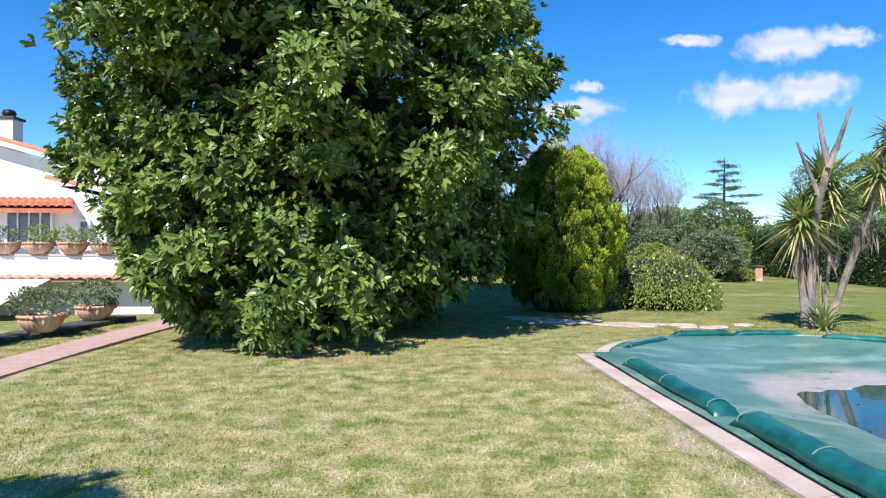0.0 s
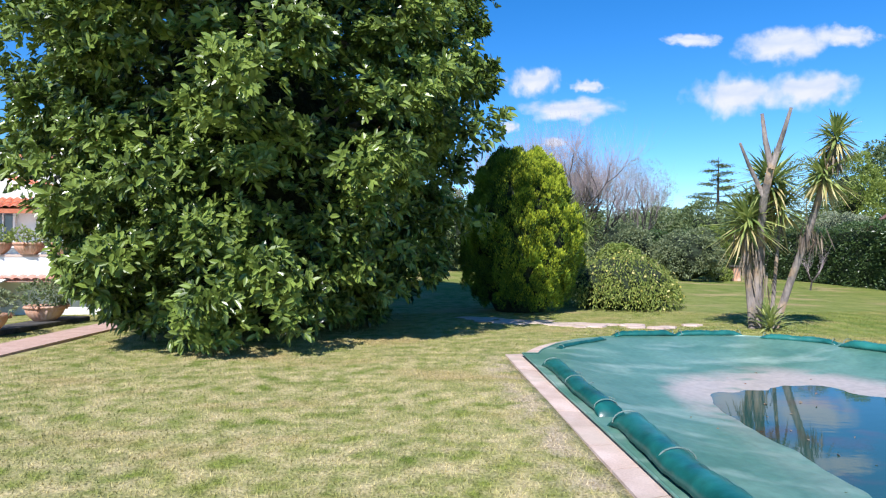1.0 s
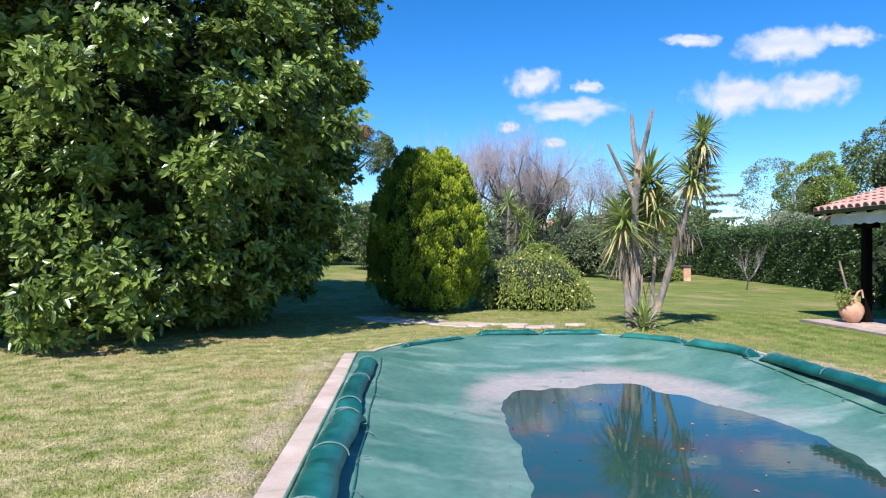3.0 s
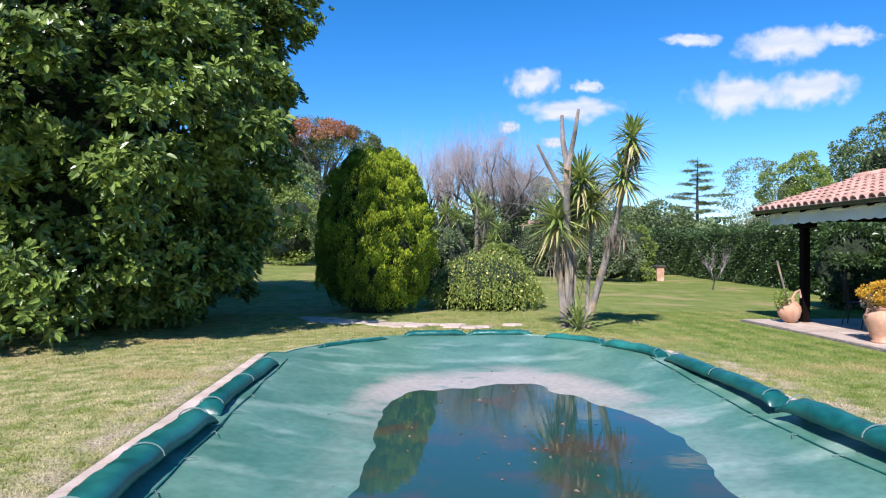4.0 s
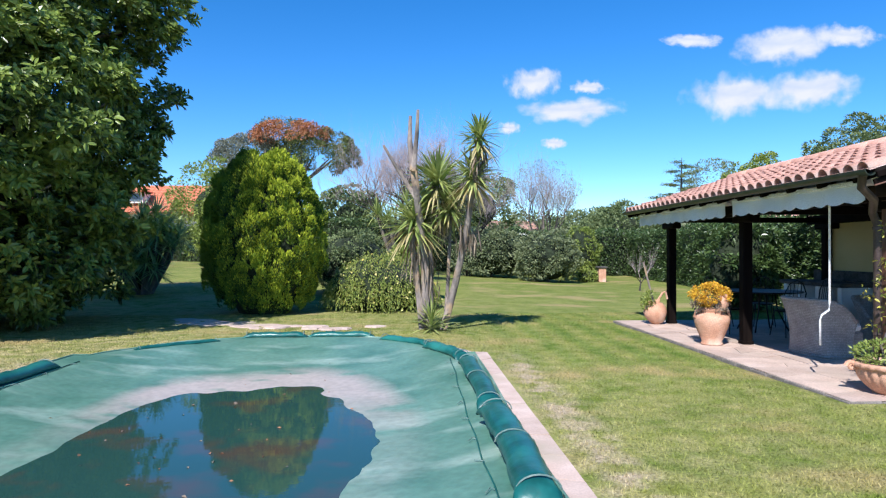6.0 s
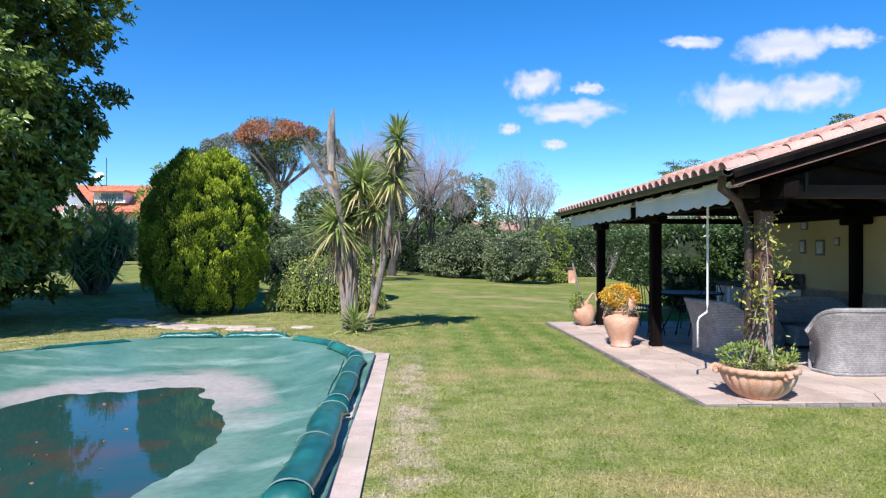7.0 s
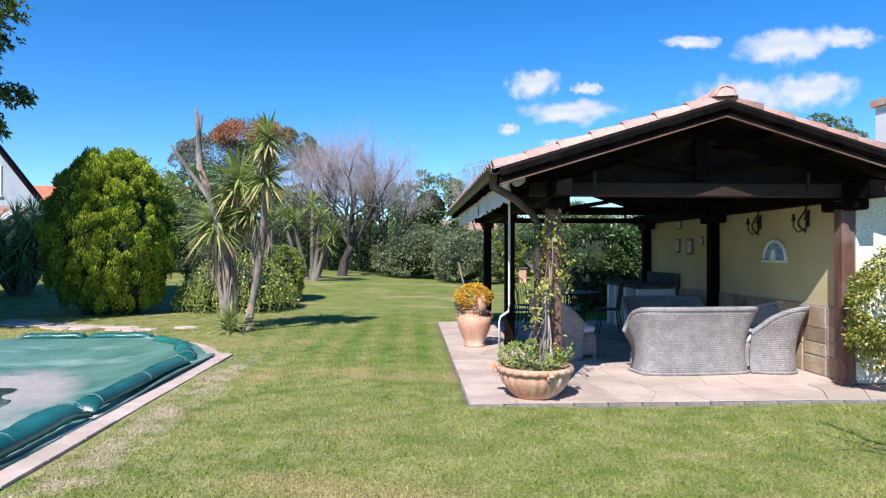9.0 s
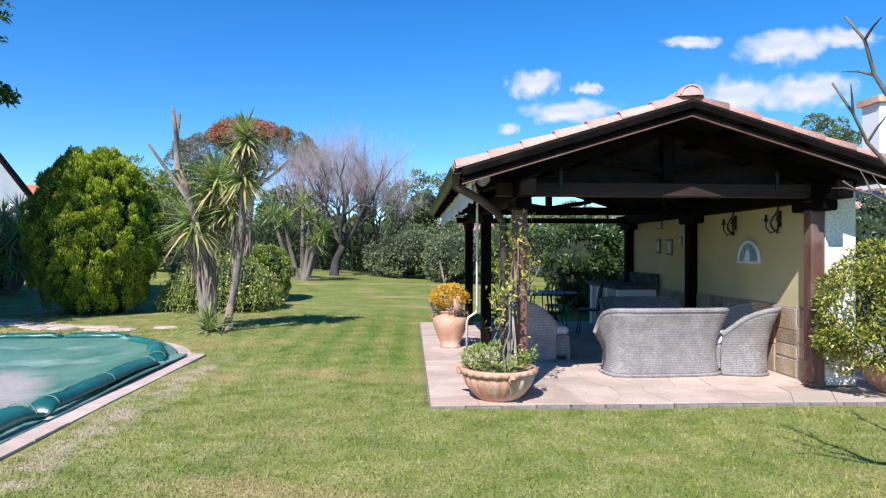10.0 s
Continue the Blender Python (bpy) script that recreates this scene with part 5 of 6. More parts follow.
def weeping_bush():
    x, y = 6.7, 16.9
    t = thing("weeping_shrub", x, y, 0, "mounded weeping shrub with pale yellow flowers", "shrub")
    rng = np.random.default_rng(14)
    n = 1500
    az = rng.uniform(0, 2 * math.pi, n)
    r = 1.42 * np.sqrt(rng.random(n))
    z0 = 1.5 * np.sqrt(np.maximum(0.06, 1 - (r / 1.55) ** 2)) * rng.uniform(0.85, 1.05, n)
    pos, way = [], []
    for i in range(n):
        m = int(8 + 10 * rng.random())
        s = np.linspace(0, 1, m)
        rr = r[i] + 0.18 * s
        z = z0[i] * (1 - s * rng.uniform(0.5, 1.0))
        pos.append(np.stack([rr * math.cos(az[i]), rr * math.sin(az[i]), np.maximum(z, 0.03)], 1) + rng.normal(size=(m, 3)) * 0.025)
        way.append(np.tile([0.4 * math.cos(az[i]), 0.4 * math.sin(az[i]), -0.7], (m, 1)) + rng.normal(size=(m, 3)) * 0.55)
    pos, way = np.concatenate(pos), np.concatenate(way)
    part("crown", leaf_mesh("crown", pos, way, np.full(len(pos), 0.075), 0.38, WEEP, rng), WEEP, t)
    part("shade_core", egg((0, 0, 0.58), (1.22, 1.22, 0.7), 3), SHADEGREEN, t)
    pick = rng.choice(len(pos), 600, replace=False)
    tagged(part("blossom_cover", leaf_mesh("blossom_cover", pos[pick] * np.array([1.06, 1.06, 1.02]), rng.normal(size=(600, 3)), np.full(600, 0.07), 0.9, BLOSSOM, rng), BLOSSOM, t, "pale yellow flowers"), kind="stuff")


weeping_bush()


def sword_head(rng, centre, n, length, width=0.05, low=-0.55):
    d = unit(rng.normal(size=(n, 3)) + np.array([0, 0, 0.35]))
    d = d[d[:, 2] > low]
    return strips(np.array(centre) + d * 0.04 + np.array([0, 0, 1]) * rng.uniform(-0.12, 0.12, (len(d), 1)), d, np.full(len(d), length), width, rng, sag=0.2)


def cordyline():
    x, y = 7.82, 12.2
    t = thing("cordyline_palm", x, y, 0.02, "multi-stemmed cordyline palm with dead snags and sword leaves", "palm")
    rng = np.random.default_rng(31)
    trunks = [  # points up each stem
        ([(-0.12, 0, 0), (-0.2, -0.02, 0.8), (-0.3, -0.05, 1.5), (-0.3, -0.1, 2.0)], 0.09),
        ([(0.0, 0.05, 0), (0.02, 0.03, 0.9), (0.0, -0.1, 1.6), (0.1, -0.1, 2.5), (0.12, -0.1, 2.75)], 0.1),
        ([(0.28, -0.05, 0), (0.5, -0.2, 0.9), (0.68, -0.45, 1.8), (0.78, -0.75, 2.7), (0.86, -0.95, 3.5)], 0.09),
        ([(-0.05, -0.03, 0.3), (-0.08, -0.15, 1.4), (-0.22, -0.55, 2.4), (-0.3, -0.95, 3.0)], 0.1),
        ([(0.32, 0.15, 0), (0.38, 0.1, 1.0), (0.42, 0.0, 2.2)], 0.05),
    ]
    for pts, r in trunks:
        part("trunk", Geo().tube(pts, [r * (0.8 - 0.25 * i / len(pts)) for i in range(len(pts))], 10), PALMBARK, t, smooth=True)
    for pts, r in [([(-0.3, -0.95, 2.93), (-0.36, -0.85, 3.45), (-0.35, -0.73, 3.93)], 0.075), ([(-0.3, -0.95, 2.93), (-0.24, -1.2, 3.5), (-0.22, -1.4, 3.9)], 0.065), ([(-0.24, -0.6, 2.45), (-0.6, -0.75, 3.0), (-0.83, -0.87, 3.38)], 0.055)]:
        part("dead_snag", Geo().tube(pts, [r * 0.8, r * 0.6, r * 0.4], 8), PALMBARK, t, "bleached dead stem", True)
    for c, n, L in [((-0.28, -0.12, 2.02), 240, 0.76), ((0.16, -0.12, 2.8), 240, 0.78), ((0.78, -0.75, 2.85), 170, 0.62), ((0.88, -0.95, 3.5), 140, 0.46), ((0.4, 0.0, 2.3), 170, 0.72), ((-0.02, 0.1, 2.3), 110, 0.62)]:
        v, f = sword_head(rng, c, n, L)
        part("leaf_head", Geo().arrays(v, f), SWORD, t, "arching yellow-green sword leaves")
        dn = unit(rng.normal(size=(36, 3)) * np.array([1, 1, 0.25]) + np.array([0, 0, -0.35]))
        v, f = strips(np.array(c) + dn * 0.05 - np.array([0, 0, 0.12]), dn, np.full(36, L * 0.85), 0.045, rng, sag=0.45)
        tagged(part("dry_leaf_collar", Geo().arrays(v, f), STRAWLEAF, t, "yellowed lower sword leaves"), kind="stuff")
    v, f = sword_head(rng, (0.05, -0.3, 0.1), 120, 0.55, 0.035, -0.05)
    part("leaf_head", Geo().arrays(v, f), SWORD, t)
    pos, way = [], []
    for k in range(210):
        s = rng.random()
        tr = [(-0.3, -0.1, 1.95), (0.12, -0.1, 2.6), (0.0, -0.1, 1.5), (0.86, -0.92, 3.4), (0.7, -0.5, 2.0)][k % 5]
        pos.append(np.array(tr) + np.array([rng.normal() * 0.1, rng.normal() * 0.1, -s * (0.7 if k % 5 < 3 else 0.3)]))
        way.append([rng.normal() * 0.25, rng.normal() * 0.25, -1])
    v, f = strips(np.array(pos), np.array(way), np.full(210, 0.42), 0.03, rng, segs=3, sag=0.05)
    tagged(part("dead_skirt", Geo().arrays(v, f), DEADLEAF, t, "hanging dry dead leaves"), kind="stuff")


cordyline()


def small_cordyline(x, y, tops, seed, label, material=None, L=0.75, name="cordyline_palm", n=70):
    z = float(rise(x, y))
    t = thing(name, x, y, z - 0.03, label, "palm")
    rng = np.random.default_rng(seed)
    for c in tops:
        part("trunk", Geo().tube([(c[0] * 0.2, c[1] * 0.2, 0), (c[0] * 0.7, c[1] * 0.7, c[2] * 0.55), c], [0.09, 0.08, 0.06], 7), BARK, t, smooth=True)
        v, f = sword_head(rng, c, n, L, 0.04)
        part("leaf_head", Geo().arrays(v, f), material or SWORD, t)
    if name == "yucca":
        part("shade_core", egg((0, 0.05, 0.9), (0.42, 0.36, 0.95), seed), SHADEGREEN, t)


small_cordyline(7.35, 25.3, [(0, 0, 3.0), (0.8, 0, 1.95), (-0.75, 0.2, 2.4), (-1.2, 0.2, 2.6), (0.35, -0.3, 2.4), (0.55, -0.3, 1.5)], 41, "slender cordyline palm behind the weeping shrub", L=0.8, n=110)
small_cordyline(-0.8, 20.2, [(0.95 * a, 0.75 * b, 0.88 * c) for a, b, c in
                 [(-0.7, -0.3, 2.3), (0.1, -0.4, 2.6), (0.8, -0.3, 2.3), (-0.9, -0.5, 1.6), (0.4, -0.6, 1.7), (0.95, -0.4, 1.7), (-0.3, -0.7, 1.4), (0.0, 0.2, 2.2), (0.3, -0.6, 1.1),
                  (-0.4, -0.6, 1.0), (-1.0, 0.1, 1.9), (1.1, 0.1, 2.0), (0.5, -0.2, 2.75), (-0.3, -0.5, 2.0), (0.7, -0.7, 2.1), (-0.5, -0.3, 0.8), (0.5, -0.3, 0.8)]], 42,
                "dense dark green yucca clump with many leaf heads", YUCCA, 0.82, "yucca", 150)


def shrub(name, x, y, rx, ry, h, material, label, seed, n=7000, size=0.12, width=0.45, nl=90, core=True, category="shrub", low=0.0):
    z = float(rise(x, y))
    t = thing(name, x, y, z, label, category)
    rng = np.random.default_rng(seed)
    c, d = lumps_on(rng, nl, (0, 0, low + (h - low) * 0.48), (rx * 0.88, ry * 0.88, (h - low) * 0.46))
    lump = 0.22 * min(rx, h)
    p, w = crown_points(rng, c, d, lump, n)
    p[:, 2] = np.maximum(p[:, 2], 0.02)
    w = w + rng.normal(size=w.shape) * 0.5 + np.array([0, 0, 0.25])
    part("crown", leaf_mesh("crown", p, w, np.full(n, size), width, material, rng), material, t)
    # near-black body in place of the shaded inside
    if core:
        k = 0.42 if category == "tree" else 0.76
        part("shade_core", egg((0, 0, low + (h - low) * 0.48), (rx * k, ry * k, (h - low) * k * 0.54), seed), SHADEGREEN, t)
    part("trunk", Geo().tube([(0, 0, -0.1), (0.02, 0, h * 0.25), (0, 0.03, h * 0.6)], [0.05 + 0.012 * h, 0.04 + 0.01 * h, 0.02], 7), BARK, t)
    return t


def hedge(p, q, h, thick, n, label, seed, material=None, size=0.1):
    """A clipped hedge from p to q with a leafy, slightly wavy face."""
    p, q = np.array(p), np.array(q)
    L = np.linalg.norm(q - p)
    x = (q - p) / L
    nr = np.array([-x[1], x[0]])
    rng = np.random.default_rng(seed)
    t = thing("hedge", p[0], p[1], 0, label, "hedge")
    u = rng.random(n) * L
    v = rng.uniform(-1, 1, n)
    zz = rng.random(n)
    face = rng.random(n)
    top = face < 0.22
    v = np.where(top, v, np.where(face < 0.7, 1.0, -1.0)) * thick / 2
    hh = h * (1 + 0.05 * np.sin(u * 1.3) + 0.03 * np.sin(u * 3.7))
    zz = np.where(top, hh, zz * hh)
    bulge = 0.1 * np.sin(u * 1.9 + zz * 2) * np.sin(zz * 2.6 + u) + rng.normal(size=n) * 0.06
    v = v + np.where(top, 0, np.sign(v) * bulge)
    zz = zz + np.where(top, bulge * 0.9, 0)
    wx, wy = p[0] + x[0] * u + nr[0] * v, p[1] + x[1] * u + nr[1] * v
    pos = np.stack([wx - p[0], wy - p[1], np.maximum(zz, 0.02) + rise(wx, wy)], 1)
    out = np.where(top[:, None], np.array([[0, 0, 1.0]]), np.sign(v)[:, None] * np.array([[nr[0], nr[1], 0.2]]))
    way = out * 0.7 + rng.normal(size=(n, 3)) * 0.6 + np.array([0, 0, 0.2])
    part("foliage", leaf_mesh("foliage", pos, way, np.full(n, size), 0.48, material or LAUREL, rng, full=size > 0.09), material or LAUREL, t)
    # dark sheet inside the hedge, painted as its inner shade
    g = Geo()
    m = 16
    vs, fs = [], []
    for i in range(m + 1):
        c = p + x * L * i / m
        zg = float(rise(c[0], c[1]))
        for s, z in ((-1, -0.1), (-1, h * 0.93), (1, h * 0.93), (1, -0.1)):
            e = c + nr * s * (thick / 2 - 0.12) - p
            vs.append((e[0], e[1], z + zg))
    for i in range(m):
        a = i * 4
        fs += [(a + k, a + k + 1, a + k + 5, a + k + 4) for k in range(3)]
    fs += [(0, 1, 2, 3), (m * 4, m * 4 + 1, m * 4 + 2, m * 4 + 3)]
    part("shade_core", g.add(vs, fs), SHADEGREEN, t)


hedge((17.7, 13.5), (19.3, 24.0), 2.35, 1.1, 34000, "tall glossy dark laurel hedge beside the lawn", 51)
hedge((19.3, 24.0), (20.4, 37.0), 2.35, 1.1, 22000, "tall glossy dark laurel hedge beside the lawn", 52)
hedge((3.0, 36.5), (20.5, 36.5), 2.4, 1.2, 26000, "clipped dark hedge closing the far lawn", 53, size=0.13)
hedge((-10.0, 40.0), (3.0, 37.5), 2.0, 1.2, 14000, "clipped dark hedge closing the far lawn", 54, size=0.14)

# shrubs of the middle distance
shrub("olive_shrub", 13.6, 28.3, 1.45, 1.3, 2.3, OLIVE, "rounded grey-green olive shrub on the lawn", 61, 9000, 0.12)
shrub("pittosporum_shrub", 15.8, 31.0, 0.9, 0.9, 2.7, BRIGHT, "bright yellow-green upright shrub", 62, 5000, 0.14)
shrub("pittosporum_shrub", 15.7, 29.6, 0.5, 0.5, 0.6, BRIGHT, "low bright green shrub beside the brick pillar", 63, 1500, 0.1)
shrub("laurel_shrub", 7.35, 19.0, 0.75, 0.7, 1.6, BRIGHT, "dense grey-green shrub behind the cordyline", 64, 9000, 0.1)
shrub("laurel_shrub", 5.6, 20.5, 1.4, 1.2, 2.0, FARGREEN, "dark shrub behind the weeping bush", 65, 8000, 0.11)
shrub("laurel_shrub", 11.4, 31.0, 2.0, 1.4, 2.4, OLIVE, "spreading grey-green shrub before the hedge", 66, 9000, 0.14)
shrub("laurel_shrub", 2.3, 26.5, 1.7, 1.4, 2.9, FARGREEN, "round green shrub at the end of the lawn", 67, 10000, 0.13)
shrub("laurel_shrub", -0.8, 30.5, 1.6, 1.4, 3.4, BRIGHT, "tall light green shrub at the end of the lawn", 68, 9000, 0.14)
shrub("laurel_shrub", 20.5, 12.0, 1.6, 1.6, 2.6, LAUREL, "dark glossy shrub beyond the pavilion wall", 69, 9000, 0.1)
shrub("laurel_shrub", 15.9, 15.8, 1.0, 0.9, 2.35, LAUREL, "large-leaved dark laurel behind the pavilion", 93, 6500, 0.14)

# bare trees
bare_tree(8.0, 30.0, 7.2, "leafless spreading tree with dark trunk and grey twigs", 71, 0.62, 6, (0.4, 0.1), kids=4, trunk_r=0.2)
bare_tree(10.3, 31.0, 6.3, "leafless tree with fine grey-brown twigs", 72, 0.6, 6, (-0.2, 0), kids=4, trunk_r=0.13)
bare_tree(6.3, 33.5, 7.4, "leafless tree with fine purplish twigs", 73, 0.5, 6, (0.1, 0), kids=4, trunk_r=0.14)
bare_tree(16.4, 42.0, 7.4, "budding grey-green tree with fine upright twigs", 74, 0.35, 6, (0, 0), kids=4, trunk_r=0.15)
bare_tree(15.9, 23.2, 1.7, "small bare fruit bush on the lawn", 75, 0.35, 4, (0.05, 0), trunk_r=0.03)
nt_ = thing("bare_tree", 15.32, 2.5, 0, "leafless fruit tree with pale knobbly branches", "tree", group="bare trees")
part("trunk", Geo().tube([(0, 0, -0.05), (-0.05, 0.05, 0.7), (-0.2, 0.1, 1.3), (-0.3, 0.2, 1.7)], [0.09, 0.075, 0.06, 0.045], 8), BARK, nt_, smooth=True)
rk = np.random.default_rng(76)
part("limb", Geo().tube([(-0.3, 0.2, 1.65), (-0.6, 0.3, 1.62), (-1.0, 0.38, 1.55)], [0.045, 0.035, 0.026], 7), BARK, nt_, smooth=True)
for mid, end, r0 in (((-1.32, 0.4, 2.22), (-1.56, 0.42, 2.7), 0.02), ((-1.3, 0.42, 1.83), (-1.64, 0.4, 2.36), 0.018), ((-1.3, 0.4, 1.73), (-1.6, 0.38, 1.87), 0.013), ((-0.8, 0.5, 2.3), (-0.7, 0.6, 3.0), 0.022), ((0.1, 0.2, 2.3), (0.4, 0.2, 2.9), 0.028)):
    b0 = Vector((-1.0, 0.38, 1.55)) if mid[0] < -1 else Vector((-0.3, 0.2, 1.65))
    mid, e = Vector(mid), Vector(end)
    pts = [(b0.lerp(mid, t).lerp(mid.lerp(e, t), t)) + Vector(rk.normal(size=3)) * 0.012 * (0 < t < 1) for t in np.linspace(0, 1, 8)]
    part("branch", Geo().tube(pts, [r0 * (1 - 0.7 * t) for t in np.linspace(0, 1, 8)], 7), BARK, nt_, smooth=True)
    for k in (2, 4, 5, 6):
        d = (Vector(rk.normal(size=3)) * 0.5 + Vector((-0.35, 0, 0.5))).normalized()
        part("twig", Geo().tube([pts[k], pts[k] + d * 0.08 + Vector((0, 0, 0.01)), pts[k] + d * 0.17], [r0 * 0.4, r0 * 0.3, r0 * 0.12], 5), BARK, nt_)


# far trees
def far_tree(x, y, h, rx, material, label, seed, n=6000, size=0.28, low=0.25, ry=None):
    return shrub("tree", x, y, rx, ry or rx, h, material, label, seed, n, size, 0.5, 110, True, "tree", h * low)


far_tree(31.2, 43.0, 8.2, 2.5, BRIGHT, "rounded light green tree behind the hedge", 81, 13000, 0.2)
shrub("tree", 27.7, 42.0, 2.1, 2.1, 7.8, OLIVE, "thin grey-green tree behind the hedge", 84, 5500, 0.15, 0.5, 110, False, "tree", 1.9)
shrub("blossom_shrub", 21.6, 29.5, 1.8, 1.5, 3.4, BUDS, "pale blossoming shrub behind the laurel hedge", 96, 8000, 0.11)
far_tree(24.5, 50.0, 5.0, 2.6, FARGREEN, "green tree behind the hedge", 82, 6000, 0.25)
far_tree(50.3, 60.0, 14.2, 4.5, FARGREEN, "tall dark evergreen tree behind the pavilion", 83, 12000, 0.34)
far_tree(20.0, 66.0, 4.6, 4.5, FARGREEN, "green tree on the skyline", 85, 6000, 0.36)
far_tree(29.0, 72.0, 5.6, 5.5, FARGREEN, "green tree on the skyline", 86, 6000, 0.4)
far_tree(12.5, 47.0, 7.0, 3.0, FARGREEN, "dark green tree behind the bare trees", 87, 6000, 0.28)
far_tree(-4.0, 48.0, 7.0, 3.0, FARGREEN, "dark green tree behind the lawn", 88, 6000, 0.3)
far_tree(3.2, 46.0, 5.2, 2.4, FARGREEN, "dark green tree behind the lawn", 89, 6000, 0.3)
far_tree(7.6, 55.0, 7.8, 0.9, PINE, "slim dark cypress on the skyline", 90, 2500, 0.3, 0.0)
far_tree(-2.4, 33.0, 5.4, 2.3, BRIGHT, "full green tree at the end of the lawn", 94, 9000, 0.17, 0.05)
shrub("budding_tree", 16.3, 42.3, 2.4, 2.2, 7.6, BUDS, "budding tree with sparse grey-green leaves", 92, 5200, 0.1, 0.4, 120, False, "tree", 2.0)
# woods on the skyline
rngw = np.random.default_rng(95)
n = 90000
bx = rngw.uniform(-90, 140, n)
top = 5.6 + 0.7 * np.sin(bx * 0.21) + 0.6 * np.sin(bx * 0.53 + 1) + 0.4 * np.sin(bx * 1.7)
pz = rngw.random(n) ** 0.7 * top
pos = np.stack([bx, 96 + rngw.normal(size=n) * 4, pz], 1)
tagged(new("far_woods", leaf_mesh("far_woods", pos, rngw.normal(size=(n, 3)) + np.array([0, -0.5, 0.4]), np.full(n, 0.8), 0.6, FARGREEN, rngw)), "distant belt of green trees on the skyline", "woods", kind="stuff")


def stone_pine():
    x, y = -5.4, 66.0
    t = thing("stone_pine", x, y, 0.9, "tall umbrella pine with a browned patch in its crown", "tree")
    rng = np.random.default_rng(44)
    g = Geo()
    g.tube([(0.5, 0, -0.3), (0.6, 0, 4), (1.0, 0, 7.0)], [0.45, 0.38, 0.3], 8)
    for k in range(16):
        a = k * 2.4
        r = 5.6 * math.sqrt((k + 0.5) / 16)
        g.tube([(1.0, 0, 6.2 + 0.05 * k), (1 + r * 0.5 * math.cos(a), r * 0.5 * math.sin(a), 8.6), (0.6 + r * math.cos(a), r * math.sin(a), 10.2)], [0.2, 0.13, 0.06], 6)
    part("trunk", g, BARK, t, smooth=True)
    for name, material, cx, cz, rx, rz, m in (("crown", PINE, 3.2, 10.0, 4.2, 2.5, 17000), ("grey_crown", GREYPINE, -3.4, 9.7, 3.6, 2.4, 13000), ("brown_patch", RUST, 1.0, 12.0, 3.4, 0.9, 7000), ("top_crown", PINE, -0.3, 13.2, 1.8, 0.4, 1100)):
        c, d = lumps_on(rng, 60, (cx, -1.5 if material is RUST else 0.0, cz), (rx, rx * 0.9, rz), low=-0.35)
        p, w = crown_points(rng, c, d, 0.8, m)
        part(name, leaf_mesh(name, p, w + rng.normal(size=w.shape) * 0.6, np.full(m, 0.26), 0.36, material, rng), material, t)


stone_pine()


def cedar(x, y, h, seed):
    t = thing("cedar", x, y, 0.5, "dark layered cedar on the skyline", "tree")
    rng = np.random.default_rng(seed)
    g = Geo().tube([(0, 0, -0.5), (0, 0, h * 0.6), (0.1, 0, h)], [0.4, 0.22, 0.04], 7)
    P, Wy = [], []
    for k in range(26):
        z = h * (0.22 + 0.76 * k / 26)
        a = k * 2.4 + rng.uniform(-0.3, 0.3)
        L = (1 - z / h) * h * 0.58 + 1.0
        L *= rng.uniform(0.6, 1.15)
        e = np.array([L * math.cos(a), L * math.sin(a), z + 0.05 * L])
        g.tube([(0, 0, z), tuple(e * np.array([0.5, 0.5, 1]) + np.array([0, 0, 0.1])), tuple(e)], [0.08, 0.05, 0.02], 4)
        m = int(60 + 90 * L)
        s = rng.uniform(0.25, 1.05, (m, 1))
        P.append(np.array([0, 0, z]) * (1 - s) + e * s + rng.normal(size=(m, 3)) * np.array([0.5, 0.5, 0.13]))
        Wy.append(rng.normal(size=(m, 3)) * np.array([1, 1, 0.3]) + np.array([0, 0, 0.1]))
    P, Wy = np.concatenate(P), np.concatenate(Wy)
    part("trunk", g, DARKBARK, t)
    part("crown", leaf_mesh("crown", P, Wy, np.full(len(P), 0.34), 0.36, PINE, rng), PINE, t)


cedar(52.5, 105.0, 16.5, 46)
# the tree whose shadow falls on the lawn by the start of the walk
far_tree(-3.75, -0.05, 4.6, 0.95, LAUREL, "leafy garden tree shading the lawn", 47, 4000, 0.14, 0.6)


# ---- pillar in the far corner ----
pil = thing("brick_pillar", 16.4, 29.6, float(rise(16.4, 29.6)), "short ochre plastered pillar with a stone cap", "pillar")
part("shaft", Geo().box(0, 0, 0.33, 0.34, 0.34, 0.66, bevel=0.01), TERRACOTTA, pil)
part("cap", Geo().box(0, 0, 0.69, 0.46, 0.46, 0.08, bevel=0.015), ROCK, pil)


